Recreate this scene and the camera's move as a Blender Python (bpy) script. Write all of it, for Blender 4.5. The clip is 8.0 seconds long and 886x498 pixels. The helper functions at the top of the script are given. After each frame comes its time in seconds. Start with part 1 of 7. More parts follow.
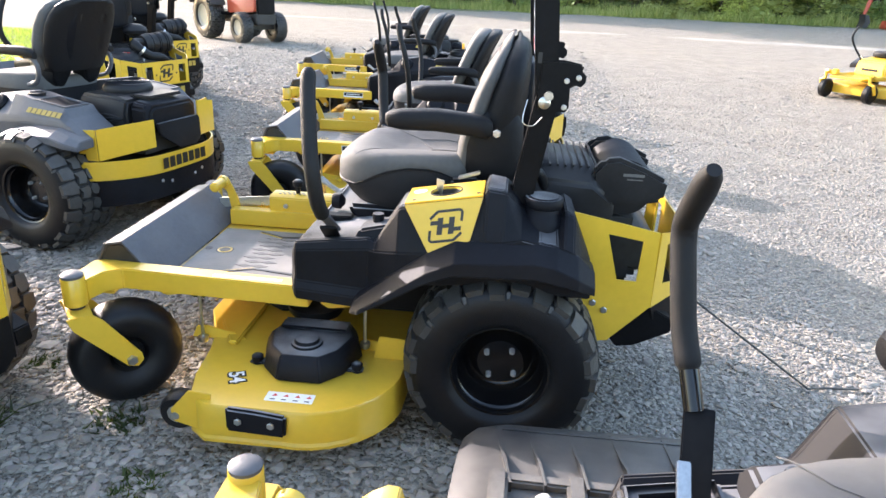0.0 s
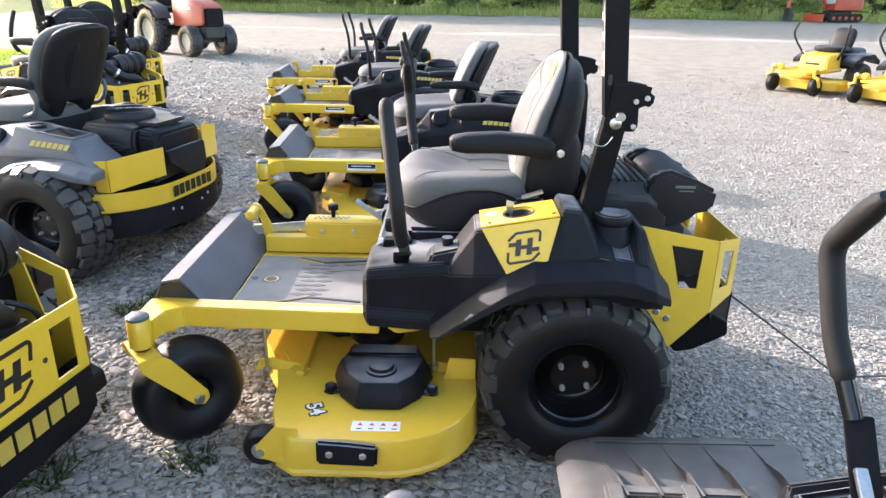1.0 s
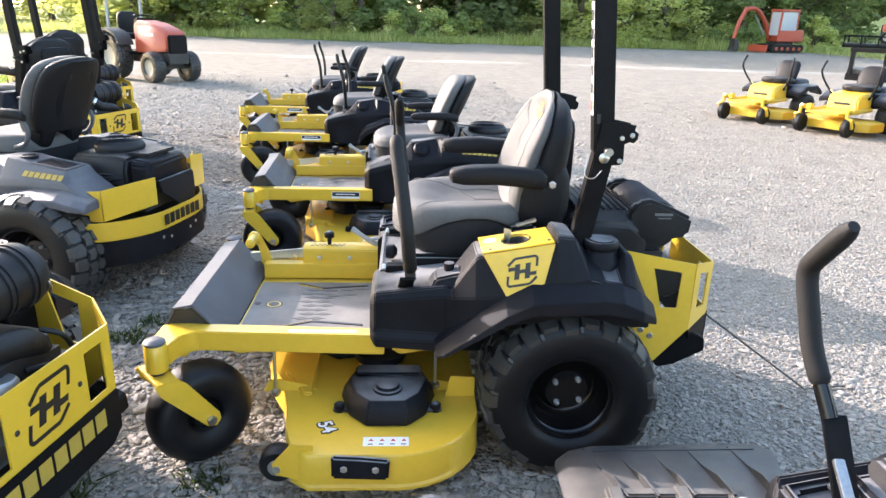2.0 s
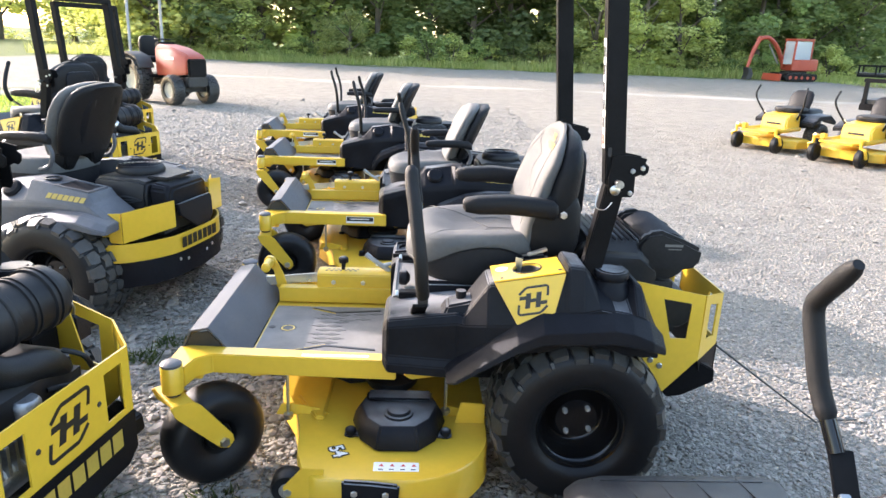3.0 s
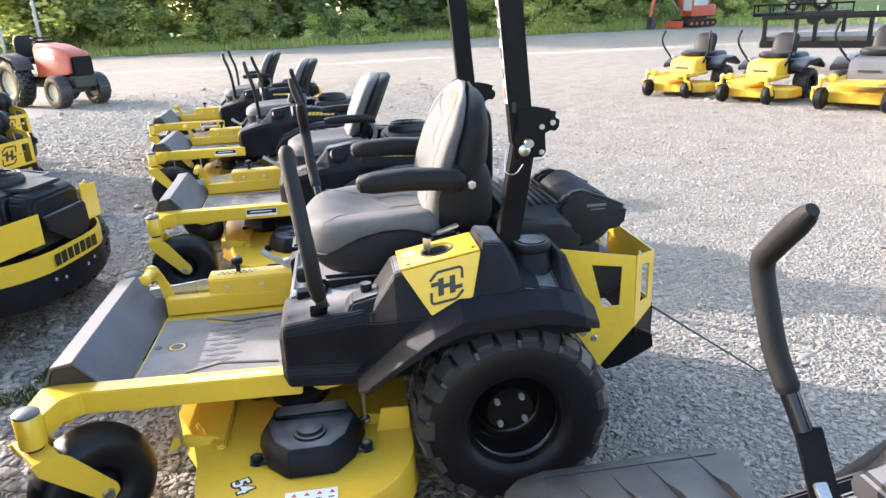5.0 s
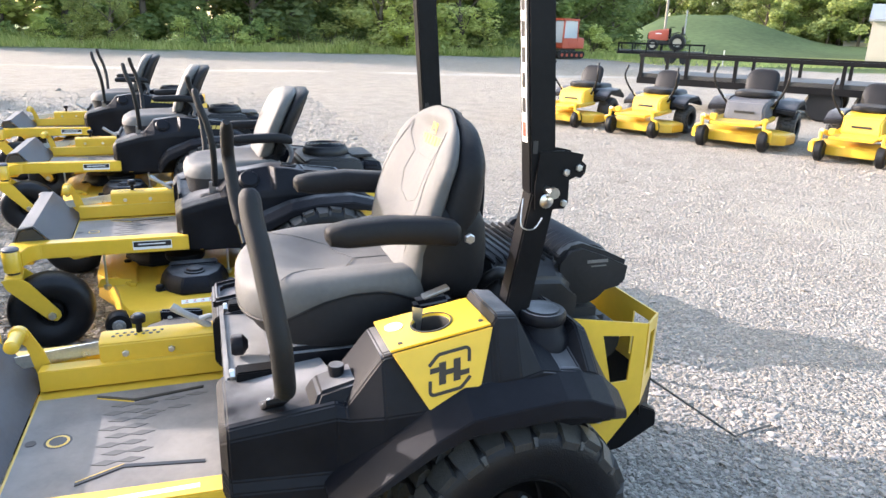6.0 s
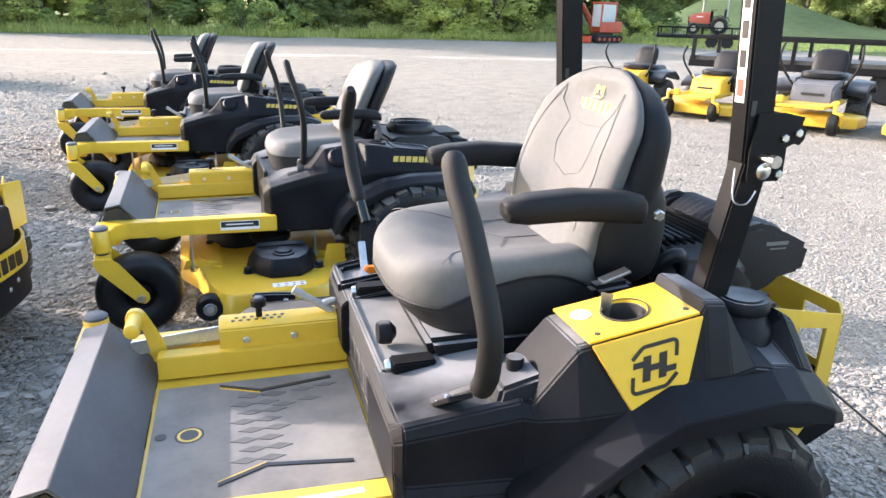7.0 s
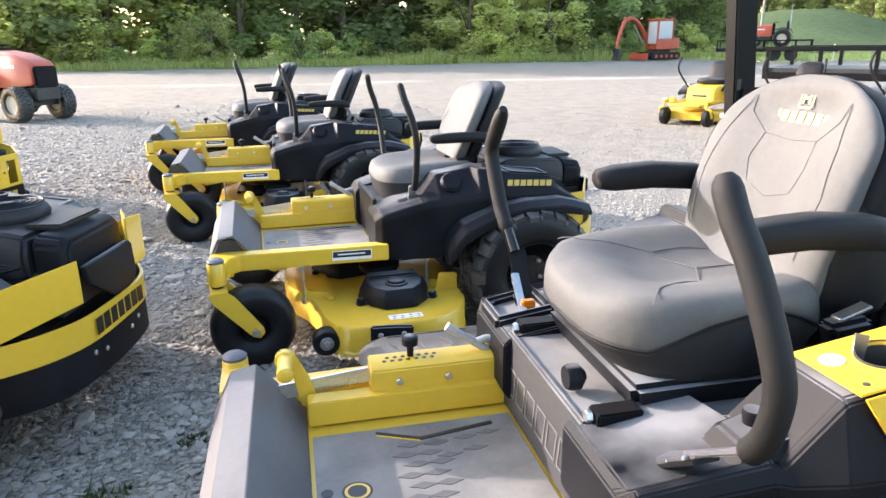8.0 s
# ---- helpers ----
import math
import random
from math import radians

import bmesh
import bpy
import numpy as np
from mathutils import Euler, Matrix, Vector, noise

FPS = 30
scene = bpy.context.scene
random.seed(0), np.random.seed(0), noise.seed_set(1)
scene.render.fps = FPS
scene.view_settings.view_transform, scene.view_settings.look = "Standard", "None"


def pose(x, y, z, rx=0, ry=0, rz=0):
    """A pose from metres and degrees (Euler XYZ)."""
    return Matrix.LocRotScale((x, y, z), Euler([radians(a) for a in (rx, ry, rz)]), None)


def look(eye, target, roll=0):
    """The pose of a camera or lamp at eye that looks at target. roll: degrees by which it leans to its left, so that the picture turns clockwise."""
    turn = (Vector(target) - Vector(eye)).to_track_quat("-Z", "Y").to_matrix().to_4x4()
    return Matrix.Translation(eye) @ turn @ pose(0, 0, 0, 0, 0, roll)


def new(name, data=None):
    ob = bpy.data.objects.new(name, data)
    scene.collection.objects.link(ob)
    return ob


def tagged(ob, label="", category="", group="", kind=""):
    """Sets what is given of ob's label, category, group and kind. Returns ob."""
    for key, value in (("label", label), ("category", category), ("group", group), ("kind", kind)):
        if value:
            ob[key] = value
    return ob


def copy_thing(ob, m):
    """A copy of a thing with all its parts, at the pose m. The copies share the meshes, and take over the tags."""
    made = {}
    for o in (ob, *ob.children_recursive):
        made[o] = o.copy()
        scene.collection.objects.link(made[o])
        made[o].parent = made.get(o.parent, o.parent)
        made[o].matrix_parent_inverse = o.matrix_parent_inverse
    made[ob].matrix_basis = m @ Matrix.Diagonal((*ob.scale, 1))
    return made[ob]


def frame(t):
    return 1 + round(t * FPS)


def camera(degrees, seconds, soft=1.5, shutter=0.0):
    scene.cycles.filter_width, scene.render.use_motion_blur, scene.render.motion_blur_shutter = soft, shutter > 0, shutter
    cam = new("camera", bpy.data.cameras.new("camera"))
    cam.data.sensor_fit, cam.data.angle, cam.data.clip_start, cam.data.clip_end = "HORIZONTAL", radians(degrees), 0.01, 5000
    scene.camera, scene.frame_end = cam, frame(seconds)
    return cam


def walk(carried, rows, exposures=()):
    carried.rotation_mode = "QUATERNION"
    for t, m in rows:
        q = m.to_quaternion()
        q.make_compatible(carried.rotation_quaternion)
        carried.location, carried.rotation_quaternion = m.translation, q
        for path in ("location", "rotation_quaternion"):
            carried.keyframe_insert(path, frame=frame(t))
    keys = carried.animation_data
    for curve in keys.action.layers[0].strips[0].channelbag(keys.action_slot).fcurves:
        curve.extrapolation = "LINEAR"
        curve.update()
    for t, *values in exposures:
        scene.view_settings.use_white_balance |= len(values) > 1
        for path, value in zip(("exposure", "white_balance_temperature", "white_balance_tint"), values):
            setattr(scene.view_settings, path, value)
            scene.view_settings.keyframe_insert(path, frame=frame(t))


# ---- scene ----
cam = camera(65.5, 8.0)
PATH = [
    (0, (-0.02, -2.496, 1.429), (-0.182, -0.638, 0.708), 2.5),
    (0.5, (-0.261, -2.519, 1.471), (-0.332, -0.659, 0.739), 1.8),
    (1, (-0.419, -2.529, 1.487), (-0.428, -0.659, 0.778), 1.0),
    (1.5, (-0.535, -2.607, 1.516), (-0.46, -0.73, 0.83), 0.9),
    (2.8, (-0.579, -2.715, 1.571), (-0.454, -0.804, 0.992), 2.0),
    (3, (-0.574, -2.712, 1.573), (-0.5, -0.799, 0.995), 2.2),
    (3.5, (-0.591, -2.722, 1.511), (-0.696, -0.817, 0.912), 1.7),
    (4, (-0.64, -2.828, 1.502), (-0.847, -0.948, 0.853), -1.9),
    (4.5, (-0.554, -2.71, 1.486), (-0.555, -0.822, 0.827), -3.6),
    (5, (-0.451, -2.421, 1.509), (-0.186, -0.547, 0.861), -2.6),
    (5.2, (-0.439, -2.347, 1.505), (-0.075, -0.488, 0.863), -1.8),
    (6.3, (-0.792, -1.746, 1.479), (-0.133, 0.044, 0.88), 2.4),
    (6.5, (-0.849, -1.69, 1.453), (-0.207, 0.103, 0.842), 2.5),
    (7, (-0.945, -1.61, 1.401), (-0.391, 0.201, 0.759), 1.6),
    (7.5, (-1.058, -1.426, 1.366), (-0.587, 0.41, 0.728), 0.2),
    (8, (-1.196, -1.372, 1.371), (-0.784, 0.497, 0.79), -0.7),
]
walk(cam, [(t, look(eye, target, roll)) for t, eye, target, roll in PATH])
# ---- world, sun, exposure ----
SUN_FROM = Vector((-0.776, 0.528, 0.344)).normalized()
world = bpy.data.worlds.new("sky_world")
scene.world = world
world.use_nodes = True
wn = world.node_tree
wn.nodes.clear()
sky = wn.nodes.new("ShaderNodeTexSky")
sky.sky_type = "NISHITA"
sky.sun_disc = False
sky.sun_elevation = math.asin(SUN_FROM.z)
sky.sun_rotation = math.atan2(SUN_FROM.x, SUN_FROM.y)
sky.air_density, sky.dust_density, sky.ozone_density = 1.0, 1.8, 0.6
bg = wn.nodes.new("ShaderNodeBackground")
bg.inputs["Strength"].default_value = 0.15
wo = wn.nodes.new("ShaderNodeOutputWorld")
haze = wn.nodes.new("ShaderNodeVectorMath")
haze.operation = "MULTIPLY"
haze.inputs[1].default_value = (1.03, 1.0, 0.99)
wn.links.new(sky.outputs["Color"], haze.inputs[0])
wn.links.new(haze.outputs["Vector"], bg.inputs["Color"])
wn.links.new(bg.outputs["Background"], wo.inputs["Surface"])
sun_data = bpy.data.lights.new("sun", "SUN")
sun_data.energy, sun_data.angle, sun_data.color = 1.92, radians(0.6), (1.0, 0.885, 0.90)
sun = new("sun", sun_data)
sun.matrix_world = look(SUN_FROM * 50, (0, 0, 0))
scene.view_settings.exposure = 2.50


# ---- materials ----
def mat(name, color, rough=0.5, metal=0.0, vary=0.25, scale=30.0, bump=0.0, bump_scale=200.0, dust=None, dust_amount=0.0, random=0.0, coat=0.0, spec=0.5, dust_from=0.1):
    """Principled surface with grain at two scales, an optional film on what faces up (dust, for some with sun painted
    in), and fine relief.
    """
    m = bpy.data.materials.new(name)
    m.use_nodes = True
    n, k = m.node_tree.nodes, m.node_tree.links
    b = n["Principled BSDF"]
    b.inputs["Metallic"].default_value = metal
    b.inputs["Specular IOR Level"].default_value = spec
    if coat:
        b.inputs["Coat Weight"].default_value, b.inputs["Coat Roughness"].default_value = coat, 0.12
    tc = n.new("ShaderNodeTexCoord")
    big, fine = n.new("ShaderNodeTexNoise"), n.new("ShaderNodeTexNoise")
    for tex, s, d in ((big, scale * 0.2, 4), (fine, scale * 3, 3)):
        tex.inputs["Scale"].default_value, tex.inputs["Detail"].default_value = s, d
        k.new(tc.outputs["Object"], tex.inputs["Vector"])
    mixn = n.new("ShaderNodeMath")
    mixn.operation = "ADD"
    k.new(big.outputs["Fac"], mixn.inputs[0])
    k.new(fine.outputs["Fac"], mixn.inputs[1])
    ramp = n.new("ShaderNodeMapRange")
    ramp.inputs["From Min"].default_value, ramp.inputs["From Max"].default_value = 0.6, 1.4
    ramp.inputs["To Min"].default_value, ramp.inputs["To Max"].default_value = 1 - vary, 1 + vary
    k.new(mixn.outputs[0], ramp.inputs["Value"])
    tint = n.new("ShaderNodeVectorMath")
    tint.operation = "SCALE"
    tint.inputs[0].default_value = color
    k.new(ramp.outputs["Result"], tint.inputs["Scale"])
    out = tint.outputs["Vector"]
    if random:
        info = n.new("ShaderNodeObjectInfo")
        rr = n.new("ShaderNodeMapRange")
        rr.inputs["To Min"].default_value, rr.inputs["To Max"].default_value = 1 - random, 1 + random
        k.new(info.outputs["Random"], rr.inputs["Value"])
        t2 = n.new("ShaderNodeVectorMath")
        t2.operation = "SCALE"
        k.new(out, t2.inputs[0])
        k.new(rr.outputs["Result"], t2.inputs["Scale"])
        out = t2.outputs["Vector"]
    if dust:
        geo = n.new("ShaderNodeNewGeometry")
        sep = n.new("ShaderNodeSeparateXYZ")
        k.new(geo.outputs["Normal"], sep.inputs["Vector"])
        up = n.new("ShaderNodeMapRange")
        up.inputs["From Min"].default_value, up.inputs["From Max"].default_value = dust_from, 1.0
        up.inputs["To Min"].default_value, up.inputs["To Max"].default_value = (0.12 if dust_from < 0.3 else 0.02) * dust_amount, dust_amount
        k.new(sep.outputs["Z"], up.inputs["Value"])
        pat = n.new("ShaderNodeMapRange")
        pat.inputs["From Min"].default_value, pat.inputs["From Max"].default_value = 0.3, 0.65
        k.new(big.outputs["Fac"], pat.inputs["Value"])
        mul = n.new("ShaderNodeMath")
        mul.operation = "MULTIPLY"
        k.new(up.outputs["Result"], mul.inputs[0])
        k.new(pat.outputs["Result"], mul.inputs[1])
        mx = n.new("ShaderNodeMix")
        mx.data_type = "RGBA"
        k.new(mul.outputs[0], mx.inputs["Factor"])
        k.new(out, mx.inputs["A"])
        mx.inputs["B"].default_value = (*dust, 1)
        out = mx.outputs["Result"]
    k.new(out, b.inputs["Base Color"])
    rg = n.new("ShaderNodeMapRange")
    rg.inputs["To Min"].default_value, rg.inputs["To Max"].default_value = max(0.03, rough - 0.12), min(1, rough + 0.12)
    k.new(big.outputs["Fac"], rg.inputs["Value"])
    k.new(rg.outputs["Result"], b.inputs["Roughness"])
    if bump:
        bt = n.new("ShaderNodeTexNoise")
        bt.inputs["Scale"].default_value, bt.inputs["Detail"].default_value = bump_scale, 4
        k.new(tc.outputs["Object"], bt.inputs["Vector"])
        bn = n.new("ShaderNodeBump")
        bn.inputs["Strength"].default_value, bn.inputs["Distance"].default_value = bump, 0.004
        k.new(bt.outputs["Fac"], bn.inputs["Height"])
        k.new(bn.outputs["Normal"], b.inputs["Normal"])
    return m


DUST = (0.38, 0.35, 0.30)
YELLOW = mat("yellow_paint", (0.68, 0.43, 0.034), 0.34, vary=0.06, scale=12, dust=(0.55, 0.42, 0.12), dust_amount=0.12, coat=0.25)
# Level faces carry dust, made paler to stand for the sun on them.
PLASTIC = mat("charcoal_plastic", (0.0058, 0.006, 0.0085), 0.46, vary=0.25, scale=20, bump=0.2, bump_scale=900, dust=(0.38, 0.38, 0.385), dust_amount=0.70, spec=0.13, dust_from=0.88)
GREYPLASTIC = mat("slate_plastic", (0.075, 0.078, 0.09), 0.5, vary=0.2, scale=20, bump=0.2, bump_scale=900, dust=DUST, dust_amount=0.16)
BLACK = mat("black_powder_coat", (0.006, 0.006, 0.007), 0.46, vary=0.3, scale=25, bump=0.08, bump_scale=700, dust=DUST, dust_amount=0.04, spec=0.10)
ENGINE = mat("black_engine_plastic", (0.011, 0.011, 0.013), 0.46, vary=0.3, scale=25, bump=0.12, bump_scale=600, dust=DUST, dust_amount=0.08, spec=0.28)
RUBBER = mat("tyre_rubber", (0.0055, 0.0058, 0.0072), 0.42, vary=0.35, scale=18, bump=0.4, bump_scale=260, dust=DUST, dust_amount=0.04, spec=0.28)
# Paler than RUBBER: dust, plus sunlight on the blocks put into the colour.
TREAD = mat("sunlit_dusty_tread_rubber", (0.036, 0.035, 0.033), 0.50, vary=0.35, scale=18, bump=0.4, bump_scale=260, dust=DUST, dust_amount=0.08, spec=0.55)
GRIP = mat("foam_grip", (0.0075, 0.0075, 0.0085), 0.62, vary=0.2, scale=30, bump=0.3, bump_scale=1200, dust=DUST, dust_amount=0.02, spec=0.3)
VINYL = mat("black_vinyl", (0.0085, 0.0085, 0.010), 0.5, vary=0.25, scale=25, bump=0.3, bump_scale=1000, dust=DUST, dust_amount=0.20, spec=0.2, dust_from=0.7)
VINYLSIDE = mat("dark_grey_vinyl", (0.014, 0.014, 0.016), 0.66, vary=0.2, scale=20, bump=0.3, bump_scale=1000, dust=DUST, dust_amount=0.05, spec=0.3)
VINYLINSET = mat("mid_grey_vinyl", (0.075, 0.075, 0.076), 0.66, vary=0.12, scale=20, bump=0.2, bump_scale=1000, dust=DUST, dust_amount=0.22)
VINYLGREY = mat("grey_vinyl", (0.078, 0.078, 0.078), 0.7, vary=0.15, scale=20, bump=0.3, bump_scale=1000, dust=DUST, dust_amount=0.18)
CHUTE = mat("chute_rubber", (0.030, 0.030, 0.032), 0.5, vary=0.3, scale=16, bump=0.25, bump_scale=500, dust=DUST, dust_amount=0.36)
# Paler copy of the charcoal: dust, and sun on the seat tower put into the colour.
TOWER = mat("sunlit_dusty_charcoal", (0.040, 0.040, 0.043), 0.52, vary=0.3, scale=14, bump=0.25, bump_scale=700, dust=(0.46, 0.445, 0.42), dust_amount=0.72, spec=0.3, dust_from=0.6)
MAT = mat("grey_rubber_mat", (0.125, 0.12, 0.115), 0.6, vary=0.2, scale=20, bump=0.25, bump_scale=700, dust=(0.44, 0.40, 0.34), dust_amount=0.45)
MATDARK = mat("dark_mat_inlay", (0.075, 0.073, 0.07), 0.6, vary=0.2, scale=20, dust=DUST, dust_amount=0.15)
STEEL = mat("zinc_steel", (0.62, 0.62, 0.60), 0.32, 1.0, vary=0.2, scale=40)
CAST = mat("cast_aluminium", (0.40, 0.40, 0.40), 0.5, 1.0, vary=0.25, scale=40, bump=0.3)
LATCH = mat("pale_cast_alloy", (0.40, 0.39, 0.37), 0.48, 0.25, vary=0.2, scale=40, bump=0.3)
HINGE = mat("dusty_hinge_plastic", (0.11, 0.102, 0.09), 0.7, vary=0.3, scale=22, bump=0.35, bump_scale=300, dust=DUST, dust_amount=0.30)
INK = mat("black_decal", (0.012, 0.012, 0.014), 0.4, vary=0.15)
GOLD = mat("yellow_decal", (0.43, 0.30, 0.05), 0.42, vary=0.1)
WHITE = mat("white_decal", (0.78, 0.78, 0.76), 0.45, vary=0.06)
REDINK = mat("red_decal", (0.55, 0.05, 0.03), 0.45, vary=0.1)
ORANGE = mat("orange_paint", (0.40, 0.062, 0.028), 0.45, vary=0.12, scale=6, dust=DUST, dust_amount=0.2)
DARKMETAL = mat("dark_metal", (0.03, 0.03, 0.03), 0.55, 0.3, vary=0.3, scale=10, dust=DUST, dust_amount=0.2)
AMBER = mat("orange_plastic", (0.75, 0.22, 0.02), 0.35, vary=0.1)


# ---- mesh helpers ----
def ring_faces(bm, loops, closed=True, cap=True):
    """Skin a list of equal vertex loops."""
    n = len(loops[0])
    for a, b in zip(loops, loops[1:]):
        for i in range(n if closed else n - 1):
            j = (i + 1) % n
            bm.faces.new((a[i], a[j], b[j], b[i]))
    if cap:
        bm.faces.new(loops[0][::-1])
        bm.faces.new(loops[-1])
    return bm


def loft(sections, cap=True, bm=None):
    bm = bm or bmesh.new()
    return ring_faces(bm, [[bm.verts.new(p) for p in s] for s in sections], cap=cap)


def slab(pts, a, b, axis="y", bm=None):
    """A polygon pushed from a to b along an axis; pts are the two other coordinates."""
    def at(p, v):
        return {"x": (v, p[0], p[1]), "y": (p[0], v, p[1]), "z": (p[0], p[1], v)}[axis]
    return loft([[at(p, a) for p in pts], [at(p, b) for p in pts]], bm=bm)


def block(lo, hi, bm=None):
    return slab([(lo[0], lo[1]), (hi[0], lo[1]), (hi[0], hi[1]), (lo[0], hi[1])], lo[2], hi[2], "z", bm)


def frame_of(d):
    d = Vector(d).normalized()
    u = d.cross(Vector((0, 0, 1)))
    if u.length < 0.01:
        u = Vector((0, 1, 0))
    u.normalize()
    return u, u.cross(d).normalized()


def tube(pts, r, n=12, bm=None, cap=True, flat=1.0):
    """A round tube along points; r may be a list. flat squeezes it along the second axis."""
    pts = [Vector(p) for p in pts]
    rs = r if isinstance(r, (list, tuple)) else [r] * len(pts)
    loops = []
    bm = bm or bmesh.new()
    u0 = None
    for i, p in enumerate(pts):
        d = (pts[min(i + 1, len(pts) - 1)] - pts[max(i - 1, 0)]).normalized()
        if u0 is None:
            u0 = frame_of(d)[0]
        u = (u0 - d * u0.dot(d)).normalized()
        v = u.cross(d)
        u0 = u
        loops.append([bm.verts.new(p + u * rs[i] * math.cos(a) + v * rs[i] * flat * math.sin(a)) for a in (2 * math.pi * j / n for j in range(n))])
    return ring_faces(bm, loops, cap=cap)


def smooth_path(pts, steps=6):
    """Catmull-Rom through points."""
    p = [Vector(q) for q in pts]
    out = []
    for i in range(len(p) - 1):
        a, b, c, d = p[max(i - 1, 0)], p[i], p[i + 1], p[min(i + 2, len(p) - 1)]
        for s in range(steps):
            t = s / steps
            out.append(0.5 * (2 * b + (c - a) * t + (2 * a - 5 * b + 4 * c - d) * t * t + (3 * b - a - 3 * c + d) * t ** 3))
    return out + [p[-1]]


def lathe(profile, centre=(0, 0, 0), axis="z", n=24, bm=None, cap=True):
    """Revolve (radius, height) pairs round an axis."""
    bm = bm or bmesh.new()
    c = Vector(centre)
    loops = []
    for r, h in profile:
        r = max(r, 0.0004)
        loop = []
        for j in range(n):
            a = 2 * math.pi * j / n
            ca, sa = r * math.cos(a), r * math.sin(a)
            loop.append(bm.verts.new(c + Vector({"z": (ca, sa, h), "y": (sa, h, ca), "x": (h, ca, sa)}[axis])))
        loops.append(loop)
    return ring_faces(bm, loops, cap=cap)


def rod(a, b, r, n=12, bm=None):
    return tube([a, b], r, n, bm)


def bar(a, b, w, h, bm=None):
    """A straight bar of rectangular section, w across and h high."""
    a, b = Vector(a), Vector(b)
    u, v = frame_of(b - a)
    q = [(-w / 2, -h / 2), (w / 2, -h / 2), (w / 2, h / 2), (-w / 2, h / 2)]
    return loft([[p + u * i + v * j for i, j in q] for p in (a, b)], bm=bm)


def soft_box(lo, hi, r=0.03, bm=None, power=4.0, n=28, tiers=9):
    """A cushion-like box with rounded sides and edges."""
    lo, hi = Vector(lo), Vector(hi)
    c, h = (lo + hi) / 2, (hi - lo) / 2
    secs = []
    for i in range(tiers):
        t = -math.pi / 2 + math.pi * i / (tiers - 1)
        kz = math.copysign(abs(math.sin(t)) ** (2 / power), math.sin(t))
        kr = max(abs(math.cos(t)) ** (2 / power), 0.02)
        s = []
        for j in range(n):
            a = 2 * math.pi * j / n
            s.append((c.x + h.x * kr * math.copysign(abs(math.cos(a)) ** (2 / power), math.cos(a)),
                      c.y + h.y * kr * math.copysign(abs(math.sin(a)) ** (2 / power), math.sin(a)), c.z + h.z * kz))
        secs.append(s)
    return loft(secs, bm=bm)


def mesh_of(name, bm, material, bevel=0.0, angle=35, segments=2, sharp=40):
    bmesh.ops.recalc_face_normals(bm, faces=bm.faces)
    if bevel:
        edges = [e for e in bm.edges if len(e.link_faces) == 2 and e.calc_face_angle(0) > radians(angle)]
        bmesh.ops.bevel(bm, geom=edges, offset=bevel, segments=segments, affect="EDGES", clamp_overlap=True)
    me = bpy.data.meshes.new(name)
    bm.to_mesh(me)
    bm.free()
    for f in me.polygons:
        f.use_smooth = True
    me.set_sharp_from_angle(angle=radians(sharp))
    me.materials.append(material)
    return me


def part(name, bm, material, parent=None, label="", bevel=0.0, angle=35, segments=2, sharp=40):
    ob = new(name, mesh_of(name, bm, material, bevel, angle, segments, sharp))
    ob.parent = parent
    return tagged(ob, label)


def piece(name, mesh, parent, m):
    ob = new(name, mesh)
    ob.parent = parent
    ob.matrix_basis = m
    return ob


def thing(name, label, category, group=""):
    return tagged(new(name), label, category, group)


def lettering(name, body, size, material, parent, m, bold=0.0, shear=0.0, stretch=1.0):
    """Raised lettering as a mesh part, standing at the pose m."""
    cu = bpy.data.curves.new(name, "FONT")
    cu.body, cu.size, cu.align_x, cu.align_y, cu.extrude, cu.offset, cu.shear = body, size, "CENTER", "CENTER", 0.0006, bold, shear
    tmp = new(name, cu)
    me = bpy.data.meshes.new_from_object(tmp.evaluated_get(bpy.context.evaluated_depsgraph_get()))
    bpy.data.objects.remove(tmp)
    me.materials.clear()
    me.materials.append(material)
    ob = new(name, me)
    ob.parent = parent
    ob.matrix_basis = m @ Matrix.Diagonal((stretch, 1, 1, 1))
    return ob


def word_mark(name, count, height, width, material, parent, m, slant=0.12, hollow=0.0):
    """A lettered mark drawn as a row of plain blocks, or of their outlines; each block is a part."""
    step = width / count
    k, b = height * slant, height / 2
    for i in range(count):
        bm = bmesh.new()
        x0 = -width / 2 + step * (i + 0.10)
        x1 = x0 + step * 0.80
        outer = [(x0 - k, -b), (x1 - k, -b), (x1 + k, b), (x0 + k, b)]
        if hollow:
            cx = (x0 + x1) / 2
            fx, fy = 1 - 2 * hollow / (x1 - x0), 1 - 2 * hollow / height
            inner = [(cx + (x - cx) * fx, y * fy) for x, y in outer]
            loops = [[bm.verts.new((x, y, z)) for x, y in pts] for pts, z in ((outer, 0), (outer, 0.001), (inner, 0.001), (inner, 0), (outer, 0))]
            ring_faces(bm, loops, cap=False)
            bmesh.ops.remove_doubles(bm, verts=bm.verts, dist=0.00005)
        else:
            slab(outer, 0, 0.0010, "z", bm)
        part(name, bm, material, parent).matrix_basis = m


def bored(ob, cutter):
    """Cut the solid bmesh out of a part's mesh."""
    me = bpy.data.meshes.new("cutter")
    bmesh.ops.recalc_face_normals(cutter, faces=cutter.faces)
    cutter.to_mesh(me)
    cutter.free()
    tool = new("cutter", me)
    mod = ob.modifiers.new("bore", "BOOLEAN")
    mod.object, mod.operation, mod.solver = tool, "DIFFERENCE", "EXACT"
    bpy.context.view_layer.update()
    cut = bpy.data.meshes.new_from_object(ob.evaluated_get(bpy.context.evaluated_depsgraph_get()))
    ob.modifiers.clear()
    ob.data = cut
    bpy.data.objects.remove(tool)
    return ob


